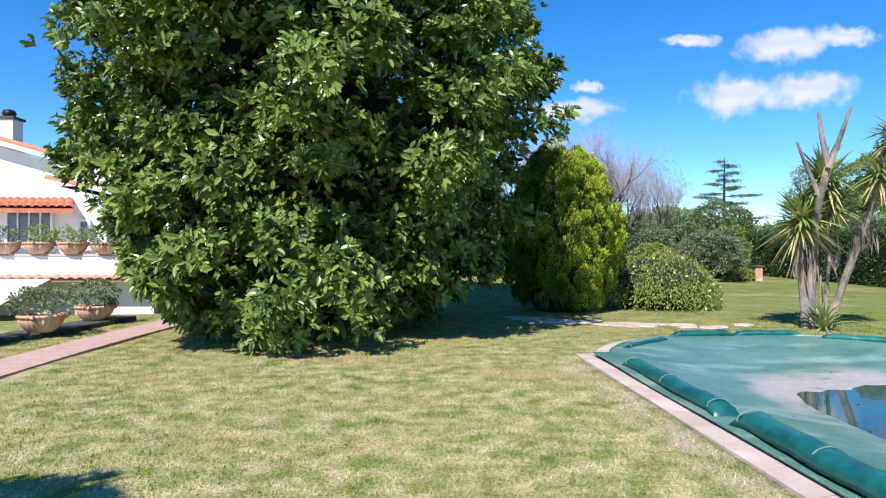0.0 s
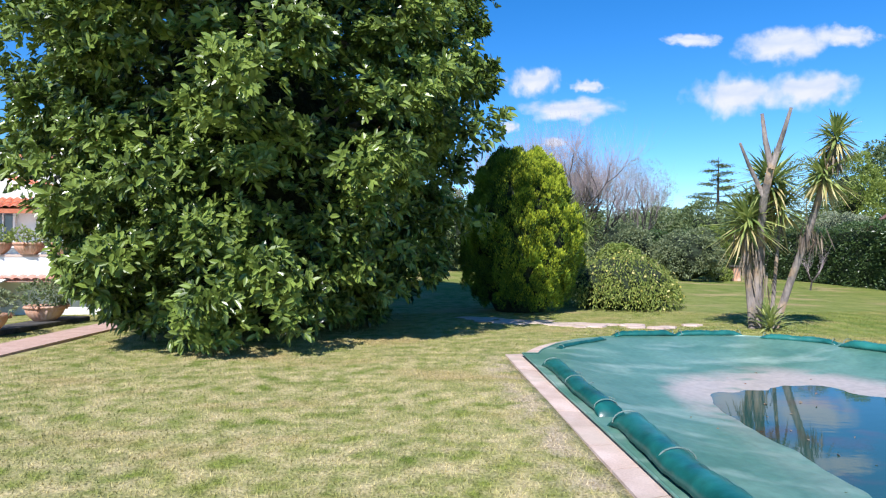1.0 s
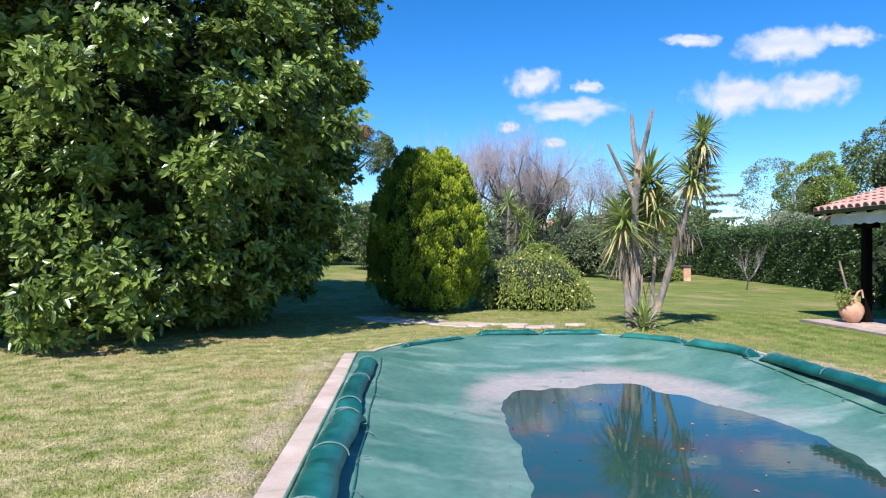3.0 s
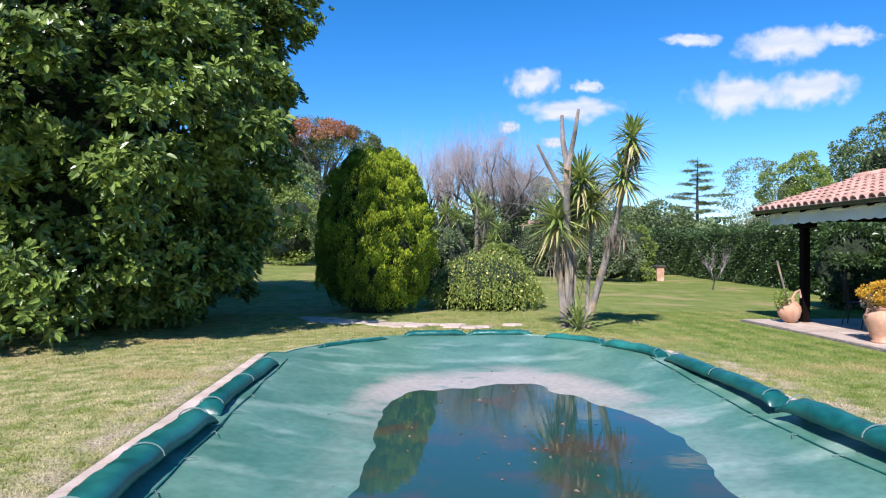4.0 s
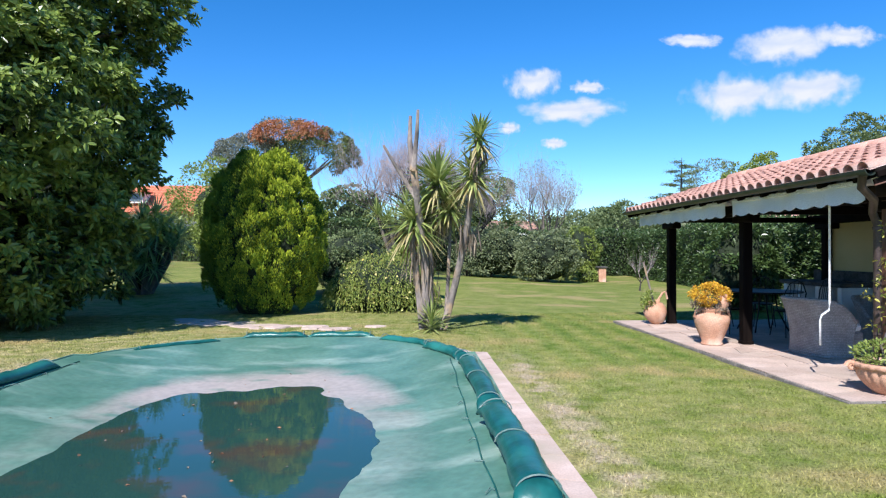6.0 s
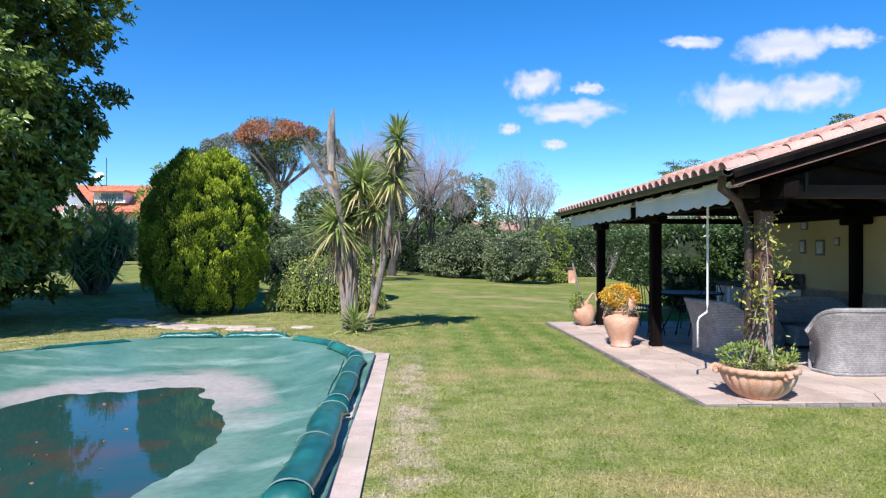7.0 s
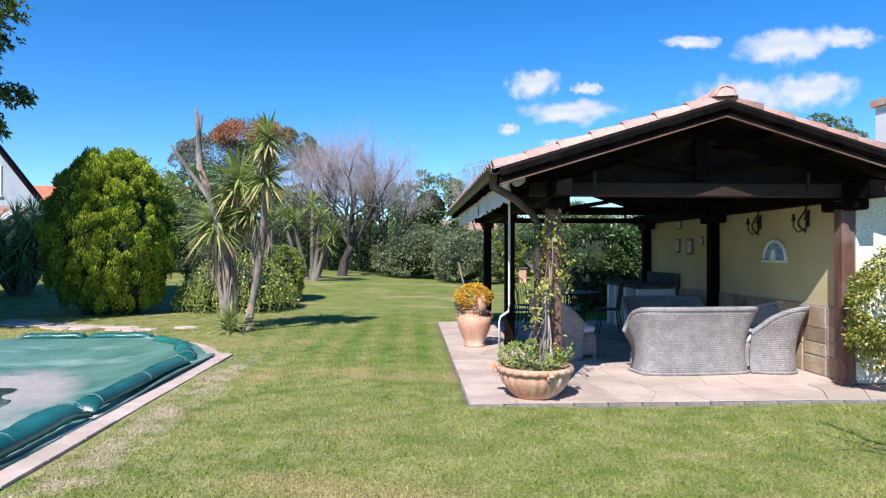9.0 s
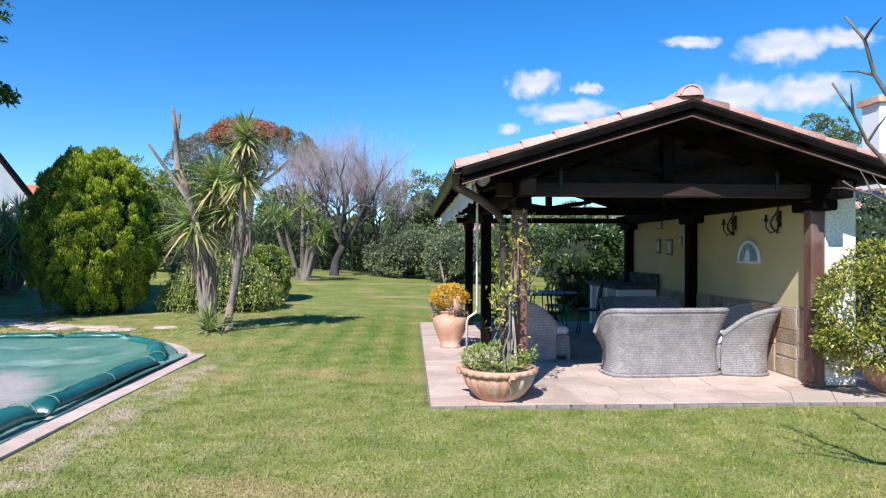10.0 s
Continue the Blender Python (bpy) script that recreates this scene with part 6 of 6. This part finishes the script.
# ---- houses ----
def tiled_slope(a, b, c, d, rows, cols, parent, material, name="roof", thick=0.12):
    """A tiled roof slope: a, b along the eave, c, d along the ridge above b and a; half-round tiles in relief."""
    a, b, c, d = (Vector(p) for p in (a, b, c, d))
    nrm = (b - a).cross(d - a).normalized()
    if nrm.z < 0:
        nrm = -nrm
    g = Geo()
    per = 4
    vs, fs = [], []
    for j in range(rows * 2):
        t = (j // 2 + (j % 2) * 0.98) / rows
        step = 0.035 * (1 - (j % 2))
        for i in range(cols * per + 1):
            s = i / (cols * per)
            p = (a.lerp(b, s)).lerp(d.lerp(c, s), t)
            vs.append(p + nrm * (0.05 * abs(math.sin(math.pi * i / per)) + step))
    w = cols * per + 1
    for j in range(rows * 2 - 1):
        for i in range(w - 1):
            k = j * w + i
            fs.append((k, k + 1, k + w + 1, k + w))
    g.add(vs, fs)
    q = [a, b, c, d]
    g.add([p - nrm * thick for p in q] + q, [(0, 1, 2, 3), (0, 1, 5, 4), (1, 2, 6, 5), (2, 3, 7, 6), (3, 0, 4, 7)])
    return part(name, g, material, parent)


def window(parent, x, y, z, w, h, bars=2, name="window"):
    wd = part(name, Geo().box(0, 0.0, 0, w, 0.04, h), GLASS, parent, at=pose(x, y, z))
    t = 0.06
    g = Geo()
    for sx in (-1, 1):
        g.box(sx * (w / 2), -0.03, 0, t, 0.07, h + t)
    for sz in (-1, 1):
        g.box(0, -0.03, sz * h / 2, w - t, 0.07, t)
    part("frame", g, WHITEPAINT, wd)
    for k in range(bars):
        part("glazing_bar", Geo().box(-w / 2 + w * (k + 1) / (bars + 1), -0.03, 0, 0.035, 0.05, h - t), WHITEPAINT, wd)
    part("sill", Geo().box(0, -0.06, -h / 2 - 0.06, w + 0.2, 0.16, 0.05), PLASTER, wd)
    return wd


villa = thing("villa", 0, 0, 0, "white villa with orange tiled roofs and a raised terrace", "house")
part("lower_wall", Geo().box(-11.2, 15.6, 0.1, 11.0, 0.3, 1.5), PLASTER, villa)
part("terrace", Geo().box(-11.0, 16.2, 1.1, 11.4, 2.1, 0.48), PLASTER, villa, "white terrace parapet")
part("terrace_cap", Geo().box(-11.0, 15.3, 1.36, 11.5, 0.34, 0.05), COPING, villa)
tiled_slope((-16.7, 14.9, 0.8), (-5.3, 14.9, 0.8), (-5.3, 15.14, 0.9), (-16.7, 15.14, 0.9), 1, 55, villa, COPPO, "drip_tiles", 0.03)
part("upper_wall", Geo().box(-11.3, 17.9, 2.1, 10.4, 0.3, 2.1), PLASTER, villa)
part("side_wall", Geo().box(-6.2, 21.0, 1.6, 0.3, 6.0, 3.0), PLASTER, villa)
window(villa, -9.75, 17.72, 2.05, 1.15, 0.85, 3)
window(villa, -8.35, 17.72, 1.9, 0.25, 0.7, 0)
window(villa, -7.55, 17.72, 2.0, 0.5, 0.7, 1)
part("door", Geo().box(-7.0, 17.72, 1.9, 0.35, 0.06, 1.1), POSTWOOD, villa)
tiled_slope((-15.0, 17.0, 2.52), (-8.3, 17.0, 2.52), (-8.9, 18.2, 2.98), (-15.0, 18.2, 2.98), 4, 34, villa, REDTILE)
# main gable with its verge sloping down to the east
g = Geo().add([(-16, 18.5, 1.5), (-5.9, 18.5, 1.5), (-5.9, 18.5, 2.6), (-9.6, 18.5, 3.9), (-12.0, 18.5, 4.55), (-16, 18.5, 4.6),
               (-16, 18.8, 1.5), (-5.9, 18.8, 1.5), (-5.9, 18.8, 2.6), (-9.6, 18.8, 3.9), (-12.0, 18.8, 4.55), (-16, 18.8, 4.6)],
              [(0, 1, 2, 3, 4, 5), (6, 7, 8, 9, 10, 11), (2, 3, 9, 8), (3, 4, 10, 9), (1, 2, 8, 7)])
part("gable_wall", g, PLASTER, villa)
for p, q in (((-12.3, 18.35, 4.75), (-9.3, 18.35, 3.92)), ((-9.5, 18.0, 3.3), (-6.0, 18.0, 2.5))):
    part("verge", Geo().beam(p, q, 0.5, 0.12), PLASTER, villa)
    d = Vector((0, 0, 0.1))
    part("verge_tiles", Geo().tube([Vector(p) + d, Vector(q) + d], 0.09, 8), REDTILE, villa)
tiled_slope((-5.4, 18.4, 2.55), (-5.4, 27.0, 2.55), (-9.0, 27.0, 4.1), (-9.0, 18.4, 4.1), 9, 40, villa, REDTILE)
part("rear_wall", Geo().box(-9.8, 22.5, 3.4, 3.0, 0.3, 3.2), PLASTER, villa)
tiled_slope((-11.4, 22.2, 5.0), (-8.2, 22.2, 5.0), (-8.2, 23.4, 5.35), (-11.4, 23.4, 5.35), 4, 16, villa, REDTILE)
part("gutter_pipe", Geo().tube([(-8.35, 18.3, 3.5), (-8.9, 18.3, 3.2), (-8.95, 18.3, 2.9)], 0.06, 8), IRON, villa)
ch = part("chimney", Geo().box(0, 0, 0, 0.48, 0.48, 1.3, bevel=0.01), PLASTER, villa, at=pose(-11.02, 18.95, 4.45))
part("chimney_cap", Geo().box(0, 0, 0.68, 0.58, 0.58, 0.07), ROCK, ch)
part("cowl", Geo().lathe([(0.1, 0.71), (0.16, 0.76), (0.18, 0.84), (0.14, 0.92), (0.0, 0.96)], 14), IRON, ch, smooth=True)
aw = thing("villa_awning", -9.9, 14.9, 0.84, "white canvas awning sloping out below the terrace", "awning")
part("canvas", Geo().add([(-3, 0, 0), (2.2, 0, 0), (1.75, -1.1, -0.5), (-3, -1.1, -0.5), (-3, 0, -0.03), (2.2, 0, -0.03), (1.75, -1.1, -0.53), (-3, -1.1, -0.53)],
                         [(0, 1, 2, 3), (4, 5, 6, 7), (0, 1, 5, 4), (1, 2, 6, 5), (2, 3, 7, 6), (3, 0, 4, 7)]), CANVAS, aw)
part("front_bar", Geo().tube([(-3, -1.1, -0.52), (1.77, -1.1, -0.52)], 0.03, 8), WHITEPAINT, aw)
rb = np.random.default_rng(77)
for x in (-9.6, -8.85, -8.12, -7.38, -6.65, -5.95):
    b = terracotta_bowl(x, 15.2, 1.385, 0.31, "terracotta bowl planter on the terrace parapet")
    bushy(rb, b, 350, (0, 0, 0.42), (0.28, 0.28, 0.16), 0.1, 0.4, (OLIVE, BRIGHT)[int(x * 10) % 2], lump=0.1, nl=24)
low = thing("garden_wall", 0, 0, 0, "low dark stone retaining wall with flat slabs", "wall", kind="structure")
for x, y, L in ((-6.5, 10.4, 1.6), (-6.15, 11.9, 1.5), (-5.95, 13.4, 1.6)):
    part("slab", Geo().box(x, y, 0.05, 0.6, L, 0.1, rz=-8, bevel=0.015), ROCK, low)
    part("base", Geo().box(x, y, -0.06, 0.5, L * 0.97, 0.13, rz=-8), GROUT, low)
for x, y, m in ((-6.02, 11.5, OLIVE), (-6.0, 13.3, FARGREEN), (-6.5, 10.3, OLIVE)):
    b = terracotta_bowl(x, y, 0.1, 0.35, "terracotta bowl with green plants on the low garden wall")
    bushy(rb, b, 900, (0, 0, 0.5), (0.38, 0.38, 0.2), 0.09, 0.35, m, lump=0.1, nl=40)

cottage = thing("cottage", 0, 0, 0, "white cottage wing with tiled roof and barred window", "house")
part("wall", Geo().box(-9.5, 27.0, 1.7, 8.1, 0.3, 2.2), PLASTER, cottage)
part("side_wall", Geo().box(-5.6, 29.6, 1.7, 0.3, 5.0, 2.2), PLASTER, cottage)
part("plinth", Geo().box(-9.5, 26.6, 0.85, 9.0, 0.9, 0.1), ROCK, cottage)
window(cottage, -6.65, 26.83, 1.95, 1.0, 1.05, 5)
window(cottage, -9.6, 26.83, 1.95, 1.0, 1.05, 5)
tiled_slope((-14.0, 26.4, 2.72), (-5.1, 26.4, 2.72), (-5.6, 29.2, 3.5), (-14.0, 29.2, 3.5), 7, 40, cottage, COPPO)
part("verge", Geo().beam((-5.15, 26.4, 2.8), (-6.0, 29.2, 3.55), 0.3, 0.1), PLASTER, cottage)

manor = thing("gabled_house", 0, 0, 0, "tall white gabled house behind the cottage", "house")
g = Geo().add([(-18, 36, 0.8), (-8.9, 36, 0.8), (-8.9, 36, 4.2), (-12.6, 36, 9.0), (-18, 36, 3.4), (-18, 36.3, 0.8), (-8.9, 36.3, 0.8), (-8.9, 36.3, 4.2), (-12.6, 36.3, 9.0), (-18, 36.3, 3.4)],
              [(0, 1, 2, 3, 4), (5, 6, 7, 8, 9), (2, 3, 8, 7), (1, 2, 7, 6)])
part("gable_wall", g, SHADEWALL, manor)
part("verge", Geo().beam((-12.7, 35.9, 9.2), (-8.6, 35.9, 3.9), 0.5, 0.16), DARKWOOD, manor)
window(manor, -11.6, 35.98, 5.4, 1.1, 1.6, 1)
far = thing("orange_roofed_house", 0, 0, 0, "white house with bright orange tiled roof and dormer", "house")
part("wall", Geo().box(-13.0, 54.5, 3.0, 16.0, 0.3, 4.4), PLASTER, far)
tiled_slope((-22.0, 53.0, 4.6), (-4.6, 53.0, 4.6), (-4.6, 57.0, 7.2), (-22.0, 57.0, 7.2), 10, 60, far, REDTILE)
dm = part("dormer", Geo().box(0, 0, 0, 2.5, 1.6, 0.9), PLASTER, far, at=pose(-15.6, 54.4, 5.9))
part("dormer_roof", Geo().box(0, -0.3, 0.5, 2.9, 2.2, 0.12), REDTILE, dm)
part("dormer_window", Geo().box(0.2, -0.82, 0, 1.7, 0.06, 0.6), GLASS, dm)
part("satellite_dish", Geo().lathe([(0.0, 0.0), (0.25, 0.03), (0.42, 0.1)], 18), WHITEPAINT, far, at=pose(-17.8, 56.6, 7.9, 70))
part("antenna", Geo().tube([(-17.4, 57, 7.2), (-17.4, 57, 9.6)], 0.03, 5), IRON, far)

nb = thing("neighbour_house", 0, 0, 0, "white neighbouring house with a chimney beyond the hedge", "house")
part("wall", Geo().box(26.0, 15.0, 1.3, 9.6, 0.3, 2.4), PLASTER, nb)
ch = part("chimney", Geo().box(0, 0, 0, 0.62, 0.6, 2.0, bevel=0.01), PLASTER, nb, at=pose(22.75, 14.5, 4.0))
part("chimney_cap", Geo().box(0, 0, 1.08, 0.78, 0.76, 0.16), TERRACOTTA, ch)
tiled_slope((20.8, 14.4, 2.5), (30.8, 14.4, 2.5), (30.8, 18.0, 3.6), (20.8, 18.0, 3.6), 8, 40, nb, COPPO)
wh = thing("white_house", 0, 0, 0, "small white house far behind the bare trees", "house")
part("wall", Geo().box(17.0, 64.0, 2.3, 5.0, 4.0, 2.8), PLASTER, wh)
tiled_slope((14.2, 61.7, 3.6), (19.8, 61.7, 3.6), (19.8, 64.0, 4.5), (14.2, 64.0, 4.5), 5, 16, wh, COPPO)


shed = thing("garden_shed", 0.3, 0.2, -0.32, "low shed with a faded red tiled roof behind the hedge", "shed")
for y in (23.6, 26.0):
    part("wall", Geo().box(22.3, y, 1.35, 3.8, 0.14, 2.7), PLASTER, shed)
part("gable_wall", Geo().add([(20.5, 23.6, 0), (20.5, 26.0, 0), (20.5, 26.0, 2.7), (20.5, 24.8, 3.3), (20.5, 23.6, 2.7), (20.6, 23.6, 0), (20.6, 26.0, 0), (20.6, 26.0, 2.7), (20.6, 24.8, 3.3), (20.6, 23.6, 2.7)],
                             [(0, 1, 2, 3, 4), (5, 6, 7, 8, 9), (0, 1, 6, 5), (1, 2, 7, 6), (2, 3, 8, 7), (3, 4, 9, 8), (4, 0, 5, 9)]), DARKWOOD, shed, "dark boarded gable")
tiled_slope((20.1, 23.2, 2.65), (24.4, 23.2, 2.65), (24.4, 24.8, 3.45), (20.1, 24.8, 3.45), 5, 20, shed, COPPO)
tiled_slope((20.1, 26.4, 2.65), (24.4, 26.4, 2.65), (24.4, 24.8, 3.45), (20.1, 24.8, 3.45), 5, 20, shed, COPPO)
part("ridge_tile", Geo().tube([(20.1, 24.8, 3.5), (24.4, 24.8, 3.5)], 0.1, 8), COPPO, shed)


# ---- clouds ----
def cloud_mat():
    m = bpy.data.materials.new("cloud")
    m.use_nodes = True
    nt = m.node_tree
    nt.nodes.clear()
    out = nt.nodes.new("ShaderNodeOutputMaterial")
    tc = nt.nodes.new("ShaderNodeTexCoord")
    ln = nt.nodes.new("ShaderNodeVectorMath")
    ln.operation = "LENGTH"
    nt.links.new(tc.outputs["Object"], ln.inputs[0])
    _, nz = noise_ramp(nt, 1.7, (0, 0, 0), (1, 1, 1), detail=9, stretch=(1.5, 1.0, 0.62))
    oi = nt.nodes.new("ShaderNodeObjectInfo")
    nzn = nz.node
    nzn.noise_dimensions = "4D"
    mu = nt.nodes.new("ShaderNodeMath")
    mu.operation = "MULTIPLY"
    mu.inputs[1].default_value = 50.0
    nt.links.new(oi.outputs["Random"], mu.inputs[0])
    nt.links.new(mu.outputs[0], nzn.inputs["W"])
    a = nt.nodes.new("ShaderNodeMath")
    a.operation = "MULTIPLY_ADD"
    a.inputs[1].default_value, a.inputs[2].default_value = 1.6, 0.06
    nt.links.new(nz, a.inputs[0])
    b = nt.nodes.new("ShaderNodeMath")
    b.operation = "SUBTRACT"
    nt.links.new(a.outputs[0], b.inputs[0])
    nt.links.new(ln.outputs["Value"], b.inputs[1])
    mr = nt.nodes.new("ShaderNodeMapRange")
    mr.interpolation_type = "SMOOTHSTEP"
    mr.inputs["From Min"].default_value, mr.inputs["From Max"].default_value = -0.2, 0.5
    nt.links.new(b.outputs[0], mr.inputs[0])
    col, _ = noise_ramp(nt, 1.3, (0.42, 0.5, 0.63), (0.6, 0.62, 0.68), 0.3, 0.62)
    em = nt.nodes.new("ShaderNodeEmission")
    nt.links.new(col, em.inputs[0])
    tr = nt.nodes.new("ShaderNodeBsdfTransparent")
    ms = nt.nodes.new("ShaderNodeMixShader")
    nt.links.new(mr.outputs[0], ms.inputs[0])
    nt.links.new(tr.outputs[0], ms.inputs[1])
    nt.links.new(em.outputs[0], ms.inputs[2])
    nt.links.new(ms.outputs[0], out.inputs[0])
    return m


CLOUD = cloud_mat()


def cloud(x, z, w, h, turn=0.0, back=0):
    """A far cloud bank: w and h across, seen from the garden, four kilometres off."""
    g = Geo().add([(-1.6, 0, -1.6), (1.6, 0, -1.6), (1.6, 0, 1.6), (-1.6, 0, 1.6)], [(0, 1, 2, 3)])
    ob = setting("cloud", g, CLOUD, "small white fair-weather cloud in a deep blue sky", "cloud")
    ob.matrix_basis = pose(x * (1 + back / 40), 4000 + 100 * back, z * (1 + back / 40), 0, turn, 0) @ Matrix.Diagonal((w / 2, 1, h / 2, 1))


cloud(2069, 985, 647, 295, -6, 0)
cloud(2569, 1036, 760, 279, -6, 1)
cloud(2420, 1316, 758, 264, -8, 2)
cloud(2809, 1381, 501, 163, 0, 3)
cloud(1802, 1336, 448, 107, 0, 4)
cloud(790, 1060, 430, 235, -12, 5)
cloud(1122, 1030, 284, 107, 0, 6)
cloud(1000, 880, 800, 200, -3, 7)
cloud(906, 675, 213, 89, 0, 8)
cloud(621, 766, 212, 99, 0, 9)

# ---- small pieces: stones and roof tiles ----
patio = bpy.data.objects["patio"]
ru = random.Random(17)
nx, ny = 13, 17
gx = [[11.78 + 6.0 * i / nx + (ru.uniform(-0.15, 0.15) if 0 < i < nx else 0) for i in range(nx + 1)] for _ in range(ny + 1)]
gy = [[5.97 + 7.3 * j / ny + (ru.uniform(-0.15, 0.15) if 0 < j < ny else 0) for _ in range(nx + 1)] for j in range(ny + 1)]
for j in range(ny):
    for i in range(nx):
        c = [(gx[j][i], gy[j][i]), (gx[j][i + 1], gy[j][i + 1]), (gx[j + 1][i + 1], gy[j + 1][i + 1]), (gx[j + 1][i], gy[j + 1][i])]
        mx, my = sum(p[0] for p in c) / 4, sum(p[1] for p in c) / 4
        bot = [(mx + (a - mx) * 0.985, my + (b - my) * 0.985, 0.035) for a, b in c]
        t = 0.045 + ru.uniform(-0.003, 0.004)
        top = [(mx + (a - mx) * 0.982, my + (b - my) * 0.982, t) for a, b in c]
        part("flagstone", Geo().add(bot + top, [(4, 5, 6, 7), (0, 1, 5, 4), (1, 2, 6, 5), (2, 3, 7, 6), (3, 0, 4, 7)]), FLAG, patio)

for k in range(38):
    front = k < 18
    L = 0.338 if front else 0.367
    u = 11.95 + 0.34 * k if front else 6.15 + 0.37 * (k - 18)
    g = Geo().box(0, 0, 0, L + ru.uniform(-0.012, 0.0), 0.04 + ru.uniform(-0.008, 0.012), 0.07 + ru.uniform(-0.01, 0.006), bevel=0.008)
    part("edge_stone", g, GROUT, patio, at=pose(u, 5.978 + ru.uniform(-0.006, 0.006), -0.002) if front else pose(11.793 + ru.uniform(-0.006, 0.006), u, -0.002, 0, 0, 90))

rim_base = thing("pool_coping", 0, 0, 0, "pink stone coping round the covered pool", "coping", kind="structure")
outer, inner = pool_outline(0.0), pool_outline(0.3)


def resample(poly, n):
    d = [0]
    for p, q in zip(poly, poly[1:]):
        d.append(d[-1] + math.dist(p, q))
    return [(float(np.interp(t, d, [p[0] for p in poly])), float(np.interp(t, d, [p[1] for p in poly]))) for t in np.linspace(0, d[-1], n)]


legs = [(outer[0:2], inner[0:2], 15), (outer[1:-1], inner[1:-1], 15), (outer[-2:], inner[-2:], 15)]
for po, pi, n in legs:
    a, b = resample(po, n * 2 + 1), resample(pi, n * 2 + 1)
    for k in range(n):
        q = [a[2 * k], a[2 * k + 1], a[2 * k + 2], b[2 * k + 2], b[2 * k + 1], b[2 * k]]
        mx, my = sum(p[0] for p in q) / 6, sum(p[1] for p in q) / 6
        t = 0.016 + ru.uniform(-0.003, 0.003)
        bot = [(mx + (u - mx) * 0.985, my + (v - my) * 0.985, -0.06) for u, v in q]
        top = [(mx + (u - mx) * 0.975, my + (v - my) * 0.975, t) for u, v in q]
        part("coping_stone", Geo().add(bot + top, [(6, 7, 8, 9, 10, 11)] + [(m, (m + 1) % 6, 6 + (m + 1) % 6, 6 + m) for m in range(6)]), COPING, rim_base)

steps = thing("stepping_stones", 0, 0, 0, "row of pale flat stepping stones sunk in the lawn", "stepping stones", kind="structure")
for k in range(46):
    s = k / 45
    x = 2.4 + 3.1 * s + ru.uniform(-0.3, 0.3) + (1.8 * ru.random() if k > 38 else 0)
    y = 14.15 - 1.75 * s + ru.uniform(-0.36, 0.36)
    m = ru.randint(5, 7)
    r = ru.uniform(0.14, 0.28)
    pts = [(x + r * ru.uniform(0.75, 1.2) * math.cos(2 * math.pi * i / m), y + r * ru.uniform(0.5, 0.8) * math.sin(2 * math.pi * i / m)) for i in range(m)]
    g = Geo().add([(a, b, 0.0) for a, b in pts] + [(x + (a - x) * 0.94, y + (b - y) * 0.94, 0.012 + 0.0005 * k) for a, b in pts], [tuple(range(m, 2 * m))] + [(i, (i + 1) % m, m + (i + 1) % m, m + i) for i in range(m)])
    part("stone", g, COPING, steps)

for s in (-1, 1):
    for i in range(ROWS_N):
        for j in range(COLS):
            m = tile_pose(s, i, j)
            if s < 0 or i < 7:
                part("roof_tile", COPPO_ME, COPPO, pav, at=m)
            else:
                n = len(rest_tiles.v)
                rest_tiles.v.extend([tuple(m @ v.co) for v in COPPO_ME.vertices])
                rest_tiles.f.extend([tuple(n + k for k in f.vertices) for f in COPPO_ME.polygons])
tagged(part("far_roof_tiles", rest_tiles, COPPO, pav, smooth=True), kind="stuff")
